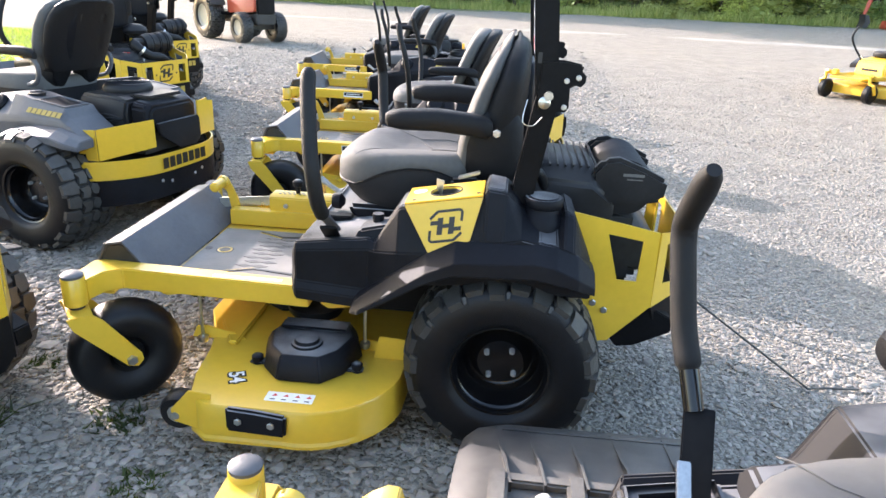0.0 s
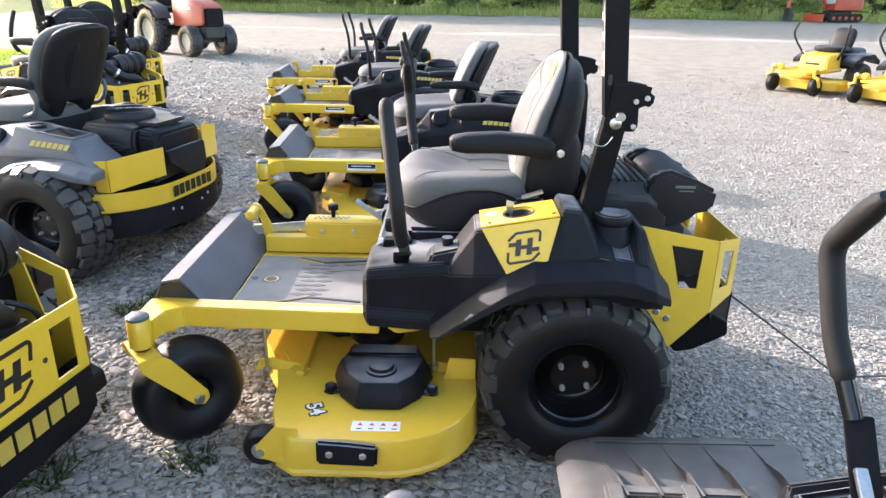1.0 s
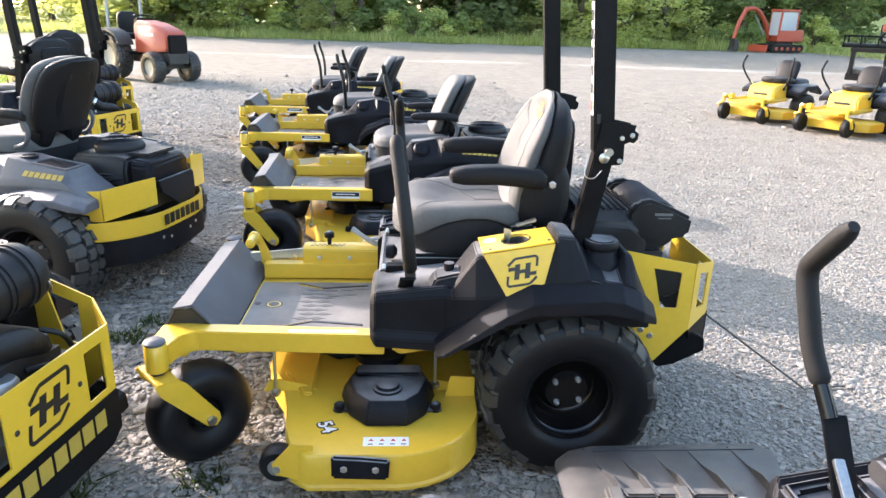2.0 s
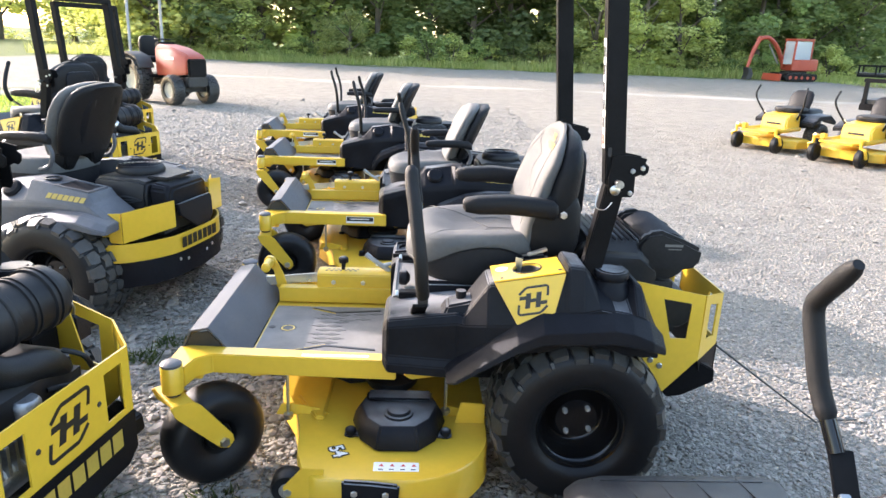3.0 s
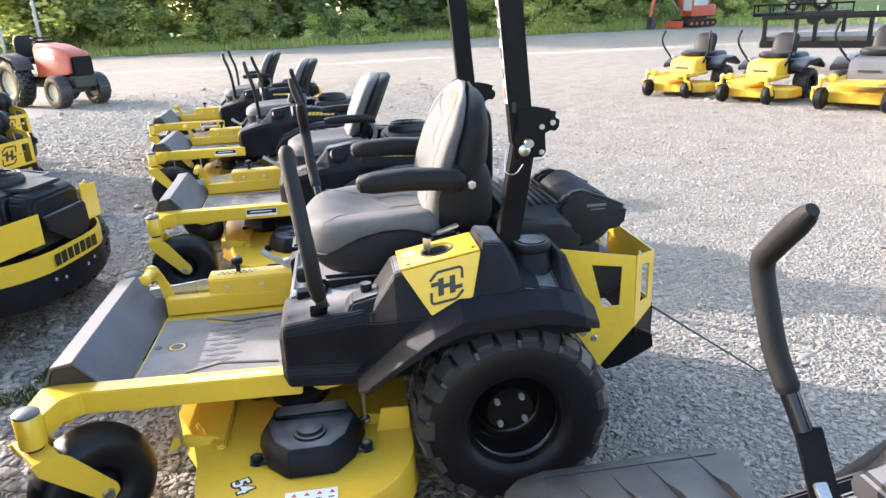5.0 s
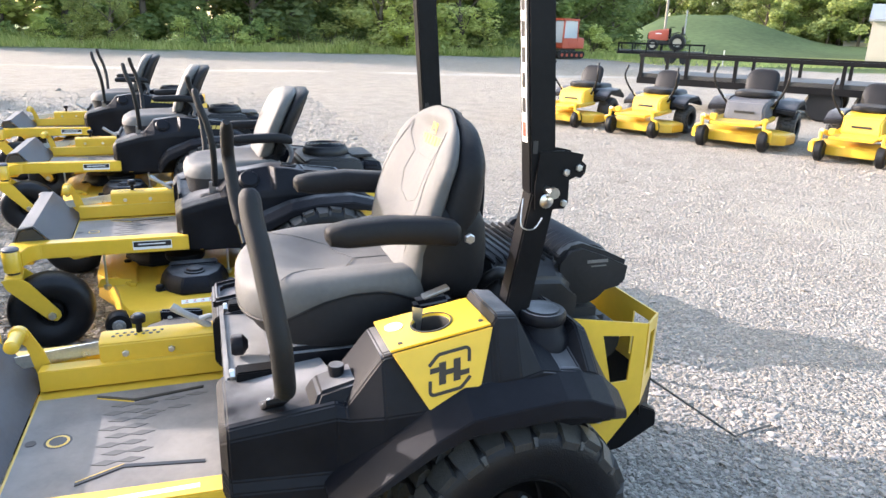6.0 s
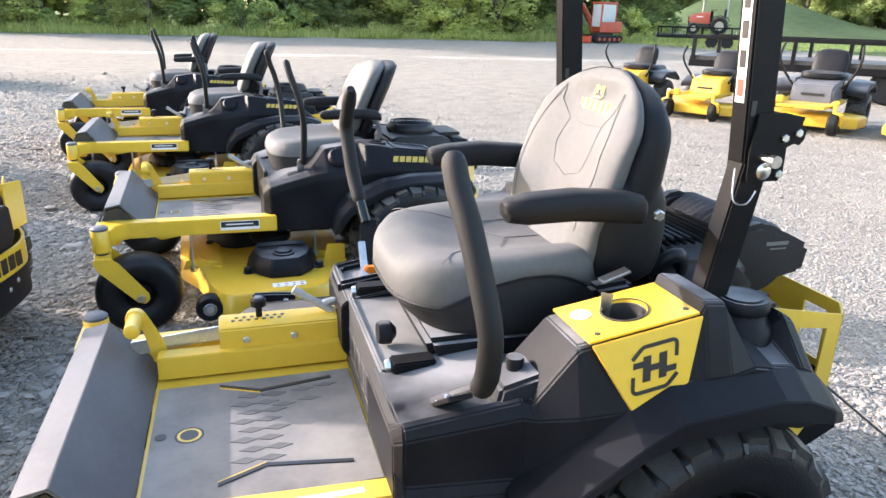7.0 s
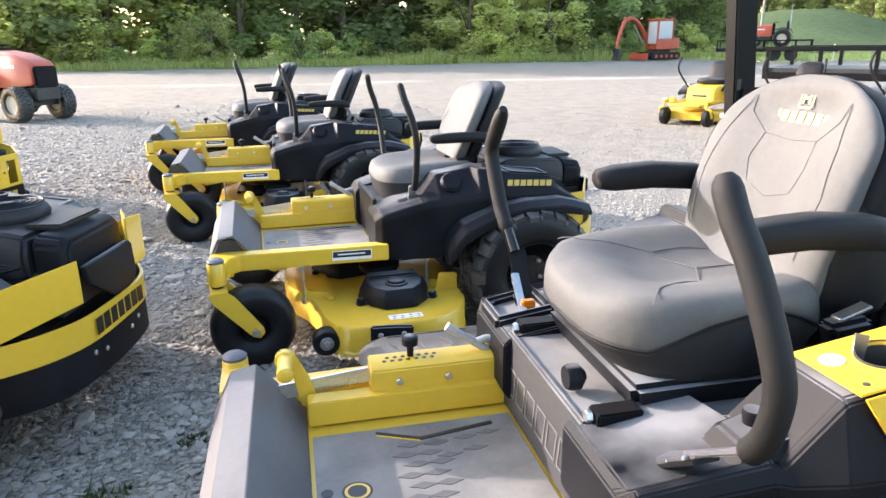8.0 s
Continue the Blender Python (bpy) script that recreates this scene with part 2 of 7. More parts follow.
def framed(outer, hole, to3, thick):
    """A flat plate with one four-cornered window; to3 maps (u, v, depth) to space. outer and hole: four corners each, in the same order."""
    bm = bmesh.new()
    loops = []
    for d in (0, thick):
        o = [bm.verts.new(to3(u, v, d)) for u, v in outer]
        h = [bm.verts.new(to3(u, v, d)) for u, v in hole]
        loops.append((o, h))
    (o0, h0), (o1, h1) = loops
    for i in range(4):
        j = (i + 1) % 4
        bm.faces.new((o0[i], o0[j], h0[j], h0[i]))
        bm.faces.new((o1[j], o1[i], h1[i], h1[j]))
        bm.faces.new((o0[j], o0[i], o1[i], o1[j]))
        bm.faces.new((h0[i], h0[j], h1[j], h1[i]))
    return bm


def on_plane(origin, right, up):
    """A pose whose x runs along right and y along up."""
    x, y = Vector(right).normalized(), Vector(up)
    z = x.cross(y).normalized()
    y = z.cross(x)
    return Matrix.Translation(origin) @ Matrix((x, y, z)).transposed().to_4x4()
BARK = mat("bark", (0.12, 0.095, 0.07), 0.9, vary=0.35, scale=8, bump=0.8, bump_scale=30)
POLE = mat("grey_pole_wood", (0.24, 0.22, 0.19), 0.85, vary=0.3, scale=8, bump=0.4, bump_scale=40)
BOARD = mat("white_sign_board", (0.54, 0.50, 0.45), 0.5, vary=0.04, scale=6)
SIDING = mat("pale_metal_siding", (0.42, 0.38, 0.30), 0.55, vary=0.1, scale=4)
ROOFING = mat("grey_metal_roof", (0.30, 0.31, 0.32), 0.45, 0.4, vary=0.15, scale=4)
GLASS = bpy.data.materials.new("sky_pale_glass")
GLASS.use_nodes = True
gb = GLASS.node_tree.nodes["Principled BSDF"]
# The pale, half-clear base paints a sky reflection into the panes.
gb.inputs["Transmission Weight"].default_value, gb.inputs["Roughness"].default_value, gb.inputs["Base Color"].default_value = 0.45, 0.12, (0.70, 0.74, 0.74, 1)


def leaf_mat(name, color, warm):
    """Leaves: diffuse with some light passing through, tinted leaf by leaf and tree by tree."""
    m = bpy.data.materials.new(name)
    m.use_nodes = True
    n, k = m.node_tree.nodes, m.node_tree.links
    n.clear()
    geo, info = n.new("ShaderNodeNewGeometry"), n.new("ShaderNodeObjectInfo")
    mx = n.new("ShaderNodeMix")
    mx.data_type = "RGBA"
    mx.inputs["A"].default_value, mx.inputs["B"].default_value = (*color, 1), (*warm, 1)
    k.new(geo.outputs["Random Per Island"], mx.inputs["Factor"])
    rr = n.new("ShaderNodeMapRange")
    rr.inputs["To Min"].default_value, rr.inputs["To Max"].default_value = 0.65, 1.35
    k.new(info.outputs["Random"], rr.inputs["Value"])
    sc = n.new("ShaderNodeVectorMath")
    sc.operation = "SCALE"
    k.new(mx.outputs["Result"], sc.inputs[0])
    k.new(rr.outputs["Result"], sc.inputs["Scale"])
    df, tr, gl = n.new("ShaderNodeBsdfDiffuse"), n.new("ShaderNodeBsdfTranslucent"), n.new("ShaderNodeBsdfGlossy")
    gl.inputs["Roughness"].default_value = 0.5
    gl.inputs["Color"].default_value = (0.4, 0.4, 0.4, 1)
    glow = n.new("ShaderNodeVectorMath")
    glow.operation = "MULTIPLY"
    glow.inputs[1].default_value = (1.9, 1.75, 1.3)
    k.new(sc.outputs["Vector"], glow.inputs[0])
    k.new(sc.outputs["Vector"], df.inputs["Color"])
    k.new(glow.outputs["Vector"], tr.inputs["Color"])
    m1, m2 = n.new("ShaderNodeMixShader"), n.new("ShaderNodeMixShader")
    m1.inputs[0].default_value, m2.inputs[0].default_value = 0.55, 0.04
    k.new(df.outputs[0], m1.inputs[1])
    k.new(tr.outputs[0], m1.inputs[2])
    k.new(m1.outputs[0], m2.inputs[1])
    k.new(gl.outputs[0], m2.inputs[2])
    o = n.new("ShaderNodeOutputMaterial")
    k.new(m2.outputs[0], o.inputs["Surface"])
    return m


LEAF = leaf_mat("green_leaves", (0.125, 0.185, 0.068), (0.27, 0.32, 0.13))
LEAFLIGHT = leaf_mat("yellow_green_leaves", (0.28, 0.33, 0.11), (0.50, 0.53, 0.22))
WEED = leaf_mat("weed_leaves", (0.026, 0.046, 0.015), (0.075, 0.10, 0.035))
LAWNBLADE = leaf_mat("lawn_blades", (0.10, 0.165, 0.03), (0.22, 0.29, 0.07))
GRASSBLADE = leaf_mat("grass_blades", (0.20, 0.26, 0.08), (0.42, 0.43, 0.19))


def ground_mat():
    """Crushed limestone with packed wheel lanes; grass beyond the lot's far edge and on the lawns."""
    m = bpy.data.materials.new("lot_ground")
    m.use_nodes = True
    n, k = m.node_tree.nodes, m.node_tree.links
    b = n["Principled BSDF"]
    b.inputs["Roughness"].default_value = 0.92
    b.inputs["Specular IOR Level"].default_value = 0.25
    tc = n.new("ShaderNodeTexCoord")
    sep = n.new("ShaderNodeSeparateXYZ")
    k.new(tc.outputs["Object"], sep.inputs["Vector"])

    def node(kind, **inputs):
        nd = n.new(kind)
        for key, v in inputs.items():
            nd.inputs[key.replace("_", " ")].default_value = v
        return nd

    def math_(op, a, c):
        nd = n.new("ShaderNodeMath")
        nd.operation = op
        for i, v in enumerate((a, c)):
            if isinstance(v, (int, float)):
                nd.inputs[i].default_value = v
            else:
                k.new(v, nd.inputs[i])
        return nd.outputs[0]

    def remap(v, a, c, d=0.0, e=1.0):
        nd = n.new("ShaderNodeMapRange")
        nd.inputs["From Min"].default_value, nd.inputs["From Max"].default_value = a, c
        nd.inputs["To Min"].default_value, nd.inputs["To Max"].default_value = d, e
        k.new(v, nd.inputs["Value"])
        return nd.outputs["Result"]

    def mixc(f, a, c):
        nd = n.new("ShaderNodeMix")
        nd.data_type = "RGBA"
        k.new(f, nd.inputs["Factor"])
        for key, v in (("A", a), ("B", c)):
            if isinstance(v, tuple):
                nd.inputs[key].default_value = (*v, 1)
            else:
                k.new(v, nd.inputs[key])
        return nd.outputs["Result"]

    stones = node("ShaderNodeTexVoronoi", Scale=75.0)
    pebbles = node("ShaderNodeTexVoronoi", Scale=38.0)
    patch = node("ShaderNodeTexNoise", Scale=0.55, Detail=5.0)
    edge = node("ShaderNodeTexNoise", Scale=0.35, Detail=4.0)
    speck = node("ShaderNodeTexNoise", Scale=160.0, Detail=3.0)
    tone = node("ShaderNodeTexNoise", Scale=2.6, Detail=7.0)
    for t in (stones, pebbles, patch, edge, speck, tone):
        k.new(tc.outputs["Object"], t.inputs["Vector"])
    cell = n.new("ShaderNodeSeparateColor")
    k.new(stones.outputs["Color"], cell.inputs["Color"])
    cell2 = n.new("ShaderNodeSeparateColor")
    k.new(pebbles.outputs["Color"], cell2.inputs["Color"])
    c1 = mixc(cell.outputs["Red"], (0.215, 0.197, 0.165), (0.46, 0.423, 0.357))
    c2 = mixc(cell2.outputs["Green"], (0.245, 0.224, 0.187), (0.44, 0.405, 0.342))
    grit = mixc(remap(pebbles.outputs["Distance"], 0.15, 0.5), c2, c1)
    lane = mixc(remap(patch.outputs["Fac"], 0.52, 0.68), grit, (0.36, 0.327, 0.268))
    lane = mixc(remap(tone.outputs["Fac"], 0.44, 0.66, 0.0, 0.55), lane, (0.235, 0.213, 0.178))
    # packed pale lane across the middle of the lot
    ly = math_("ADD", sep.outputs["Y"], math_("MULTIPLY", sep.outputs["X"], 0.12))
    band = math_("MULTIPLY", remap(ly, 22.0, 23.0), remap(ly, 24.2, 23.4))
    lane = mixc(math_("MULTIPLY", band, remap(edge.outputs["Fac"], 0.38, 0.62)), lane, (0.50, 0.47, 0.41))
    soil = mixc(remap(speck.outputs["Fac"], 0.35, 0.65), (0.09, 0.13, 0.035), (0.20, 0.23, 0.075))
    wob = remap(edge.outputs["Fac"], 0.3, 0.7, -2.0, 2.0)
    far = remap(math_("ADD", sep.outputs["Y"], wob), 39.2, 40.2)
    lawn = math_("MULTIPLY", remap(math_("ADD", math_("ADD", sep.outputs["X"], math_("MULTIPLY", sep.outputs["Y"], 0.12)), wob), -6.8, -7.8), remap(math_("ADD", sep.outputs["Y"], wob), 15.0, 13.8))
    west = math_("MULTIPLY", remap(sep.outputs["X"], -21.0, -22.5), remap(math_("ADD", sep.outputs["Y"], wob), 28.0, 30.0))
    east = remap(math_("ADD", sep.outputs["X"], wob), 29.0, 31.0)
    east = math_("MULTIPLY", east, remap(sep.outputs["Y"], 26.0, 28.0))
    grass = math_("MAXIMUM", math_("MAXIMUM", far, lawn), math_("MAXIMUM", west, east))
    k.new(mixc(grass, lane, soil), b.inputs["Base Color"])
    h = math_("ADD", remap(stones.outputs["Distance"], 0.0, 0.6, 1.0, 0.0), math_("MULTIPLY", remap(pebbles.outputs["Distance"], 0.0, 0.6, 1.0, 0.0), 1.6))
    bn = n.new("ShaderNodeBump")
    bn.inputs["Strength"].default_value, bn.inputs["Distance"].default_value = 0.9, 0.02
    k.new(h, bn.inputs["Height"])
    k.new(bn.outputs["Normal"], b.inputs["Normal"])
    return m


GROUND = ground_mat()
STONE = bpy.data.materials.new("loose_gravel")
STONE.use_nodes = True
sn, sk = STONE.node_tree.nodes, STONE.node_tree.links
sgeo, sramp = sn.new("ShaderNodeNewGeometry"), sn.new("ShaderNodeValToRGB")
sramp.color_ramp.elements[0].color, sramp.color_ramp.elements[1].color = (0.29, 0.262, 0.222, 1), (0.50, 0.452, 0.387, 1)
mid_stop = sramp.color_ramp.elements.new(0.5)
mid_stop.color = (0.395, 0.357, 0.305, 1)
sk.new(sgeo.outputs["Random Per Island"], sramp.inputs["Fac"])
snoise = sn.new("ShaderNodeTexNoise")
snoise.inputs["Scale"].default_value, snoise.inputs["Detail"].default_value = 120.0, 4.0
smix = sn.new("ShaderNodeMix")
smix.data_type, smix.blend_type = "RGBA", "MULTIPLY"
smix.inputs["Factor"].default_value = 0.45
sk.new(sramp.outputs["Color"], smix.inputs["A"])
sk.new(snoise.outputs["Color"], smix.inputs["B"])
sk.new(smix.outputs["Result"], sn["Principled BSDF"].inputs["Base Color"])
sn["Principled BSDF"].inputs["Roughness"].default_value = 0.85


RIM = mat("glossy_black_rim", (0.004, 0.004, 0.005), 0.2, vary=0.2, scale=25, dust=DUST, dust_amount=0.03)


# ---- mower parts; a mower heads to -x, its left side is -y, its rear axle stands over the origin ----
def emblem(parent, m, size, material):
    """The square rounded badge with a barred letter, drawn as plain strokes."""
    bm = bmesh.new()
    s = size / 2
    def lean(x, y):
        return (s * (1.06 * x + 0.22 * y), s * y)
    def ribbon(pts, width):
        p = [Vector((*lean(x, y), 0)) for x, y in pts]
        side = []
        for i, q in enumerate(p):
            d = (p[min(i + 1, len(p) - 1)] - p[max(i - 1, 0)]).normalized()
            side.append(Vector((-d.y, d.x, 0)) * width * s / 2)
        out = [q + o for q, o in zip(p, side)] + [q - o for q, o in zip(p[::-1], side[::-1])]
        slab([(q.x, q.y) for q in out], 0, 0.0008, "z", bm)
    arc = [(0.72 + 0.22 * math.sin(a), 0.73 + 0.22 * math.cos(a)) for a in (math.pi / 2 * i / 6 for i in range(7))]
    frame_line = [(-1.0, 0.50), (-0.62, 0.88), (-0.50, 0.945)] + arc + [(0.94, 0.22)]
    ribbon(frame_line, 0.17)
    ribbon([(-x, -y) for x, y in frame_line], 0.17)
    letter = [(-0.95, 0.36), (-0.52, 0.36), (-0.52, 0.54), (-0.18, 0.54), (-0.18, 0.13), (0.18, 0.13), (0.18, 0.54), (0.52, 0.54), (0.52, -0.10), (0.95, -0.10)]
    slab([lean(x, y) for x, y in letter + [(-x, -y) for x, y in letter]], 0, 0.0008, "z", bm)
    ob = part("emblem", bm, material, parent)
    ob.matrix_basis = m
    return ob


def bolts(name, spots, r, depth, axis, parent, material=None):
    for p in spots:
        bm = lathe([(r, 0), (r, depth * 0.7), (r * 0.8, depth)], (0, 0, 0), axis, 6)
        ob = part(name, bm, material or STEEL, parent)
        ob.location = p


def tread_tyre(radius, half, rim):
    """Balloon tyre round the y axis: carcass, five staggered columns of angular tread blocks and shoulder cleats."""
    prof = [(rim, -half * 0.80), (rim + 0.012, -half * 0.93), (rim + 0.035, -half * 0.99), (radius * 0.74, -half * 1.0), (radius * 0.83, -half * 0.97), (radius * 0.895, -half * 0.90), (radius * 0.925, -half * 0.76),
            (radius * 0.940, -half * 0.4), (radius * 0.944, 0), (radius * 0.940, half * 0.4), (radius * 0.925, half * 0.76), (radius * 0.895, half * 0.90), (radius * 0.83, half * 0.97), (radius * 0.74, half * 1.0), (rim + 0.035, half * 0.99), (rim + 0.012, half * 0.93), (rim, half * 0.80)]
    body = lathe(prof, axis="y", n=56, cap=False)
    bm = bmesh.new()
    count = 26
    rnd = random.Random(5)
    pitch = 2 * math.pi / count

    def skin(v):
        """Radius of the carcass across the tread."""
        v = abs(v)
        return radius * (0.944 - 0.004 * v / 0.4 if v < 0.4 else 0.940 - 0.015 * (v - 0.4) / 0.36 if v < 0.76 else 0.925 - 0.03 * (v - 0.76) / 0.14 if v < 0.90 else 0.895 - 0.065 * (v - 0.9) / 0.07)

    def lump(a, outline, rise):
        """A block on the carcass from (angle, width) corners, its top drawn in a little."""
        ca = sum(p[0] for p in outline) / len(outline)
        cv = sum(p[1] for p in outline) / len(outline)
        low = [bm.verts.new((skin(v) * 0.985 * math.sin(a + w), v * half, skin(v) * 0.985 * math.cos(a + w))) for w, v in outline]
        top = []
        for w, v in outline:
            w, v = ca + (w - ca) * 0.91, cv + (v - cv) * 0.93
            r = skin(v) + rise
            top.append(bm.verts.new((r * math.sin(a + w), v * half * (1.0 if abs(v) < 0.8 else 1.03), r * math.cos(a + w))))
        ring_faces(bm, [low, top])

    for k in range(count):
        a = pitch * k
        q = pitch * rnd.uniform(0.98, 1.05)
        lump(a, [(-0.42 * q, -0.10), (-0.10 * q, -0.17), (0.30 * q, -0.12), (0.44 * q, 0.08), (0.10 * q, 0.17), (-0.30 * q, 0.12)], radius * 0.056)
        for s in (-1, 1):
            b = a + (0.5 if s > 0 else 0.12) * pitch
            lump(b, [(-0.46 * q, s * 0.20), (-0.02 * q, s * 0.16), (0.40 * q, s * 0.24), (0.34 * q, s * 0.52), (-0.06 * q, s * 0.46), (-0.40 * q, s * 0.56)], radius * 0.056)
            c = a + (0.05 if s > 0 else 0.62) * pitch
            far = 0.97 if k % 2 else 0.91
            lump(c, [(-0.46 * q, s * 0.60), (0.02 * q, s * 0.52), (0.44 * q, s * 0.58), (0.43 * q, s * 0.80), (0.36 * q, s * far), (-0.36 * q, s * far), (-0.44 * q, s * 0.80)], radius * 0.046)
            if k % 2:
                lump(c + 0.5 * pitch, [(-0.10 * q, s * 0.90), (0.10 * q, s * 0.90), (0.07 * q, s * 0.968), (-0.07 * q, s * 0.968)], radius * 0.016)
    return body, bm


def tyre_on(wheel, radius, half, rim):
    body, blocks = tread_tyre(radius, half, rim)
    tyre = part("tyre", body, RUBBER, wheel, "black rubber tyre with chunky off-road tread")
    part("tread", blocks, TREAD, wheel, "dusty angular tread blocks with sun painted in")
    return tyre


def rear_wheel(parent, s, radius=0.31, half=0.135, rim=0.155, x=0.0):
    """Wide tyre on a deep-dished black rim; the lug nuts sit far inside."""
    hub = new("wheel")
    hub.parent = parent
    hub.location = (x, s * 0.485, radius - 0.018)
    tyre_on(hub, radius, half, rim)
    o = -1 if s < 0 else 1
    e = half - 0.025
    prof = [(0.034, o * 0.058), (0.074, o * 0.056), (0.080, o * 0.048), (0.092, o * 0.020), (0.102, o * 0.012), (0.112, o * 0.016), (0.120, o * 0.030), (0.126, o * 0.028), (0.134, o * 0.040), (0.138, o * (e - 0.03)), (0.146, o * (e - 0.022)), (0.150, o * (e - 0.006)),
            (0.164, o * e), (0.170, o * (e - 0.006)), (0.157, o * (e - 0.03)), (0.157, -o * 0.1), (0.12, -o * 0.1), (0.03, -o * 0.02)]
    part("rim", lathe(prof, axis="y", n=44), RIM, hub, "glossy black steel rim")
    for q in range(4):
        a = math.pi / 4 + q * math.pi / 2 + 0.12
        part("lug_nut", lathe([(0.0095, o * 0.05), (0.0095, o * 0.072), (0.005, o * 0.079)], (0.057 * math.cos(a), 0, 0.057 * math.sin(a)), "y", 6), LATCH, hub, "pale zinc-plated lug nut")


def caster(parent, s, y=0.562, turn=0.0):
    c = new("caster")
    c.parent = parent
    c.location = (-1.40, s * y, 0)
    c.rotation_euler = (0, 0, turn)
    part("pivot_cap", lathe([(0.034, 0.478), (0.036, 0.492), (0.026, 0.500)], n=18), GREYPLASTIC, c)
    fork = loft([[(x, v * 1.0, z) for x, v, z in sec] for sec in (
        [(-0.035, -0.089, 0.358), (0.035, -0.089, 0.358), (0.035, -0.089, 0.374), (-0.035, -0.089, 0.374)],
        [(-0.035, 0.089, 0.358), (0.035, 0.089, 0.358), (0.035, 0.089, 0.374), (-0.035, 0.089, 0.374)])])
    for v in (-1, 1):
        slab([(-0.045, 0.372), (0.035, 0.372), (0.060, 0.350), (0.166, 0.198), (0.170, 0.172), (0.150, 0.150), (0.118, 0.160), (-0.030, 0.330)], v * 0.090, v * 0.080, "y", fork)
    part("fork", fork, YELLOW, c, "yellow steel caster fork", bevel=0.002)
    part("spindle", lathe([(0.026, 0.366), (0.026, 0.392)], n=16), DARKMETAL, c)
    w = new("wheel")
    w.parent = c
    w.location = (0.132, 0, 0.180)
    prof = [(0.06, -0.044), (0.075, -0.060), (0.11, -0.074), (0.145, -0.076), (0.166, -0.066), (0.179, -0.044), (0.185, -0.018), (0.185, 0.018), (0.179, 0.044), (0.166, 0.066), (0.145, 0.076), (0.11, 0.074), (0.075, 0.060), (0.06, 0.044)]
    part("tyre", lathe(prof, axis="y", n=36, cap=False), RUBBER, w, "smooth black caster tyre")
    part("rim", lathe([(0.02, -0.055), (0.045, -0.05), (0.052, -0.035), (0.064, -0.052), (0.066, 0.052), (0.052, 0.035), (0.045, 0.05), (0.02, 0.055)], axis="y", n=28), BLACK, w)
    part("axle_bolt", lathe([(0.016, -0.104), (0.019, -0.098), (0.019, -0.091), (0.008, -0.088), (0.008, 0.088), (0.019, 0.091), (0.019, 0.098), (0.016, 0.104)], axis="y", n=6), STEEL, w)


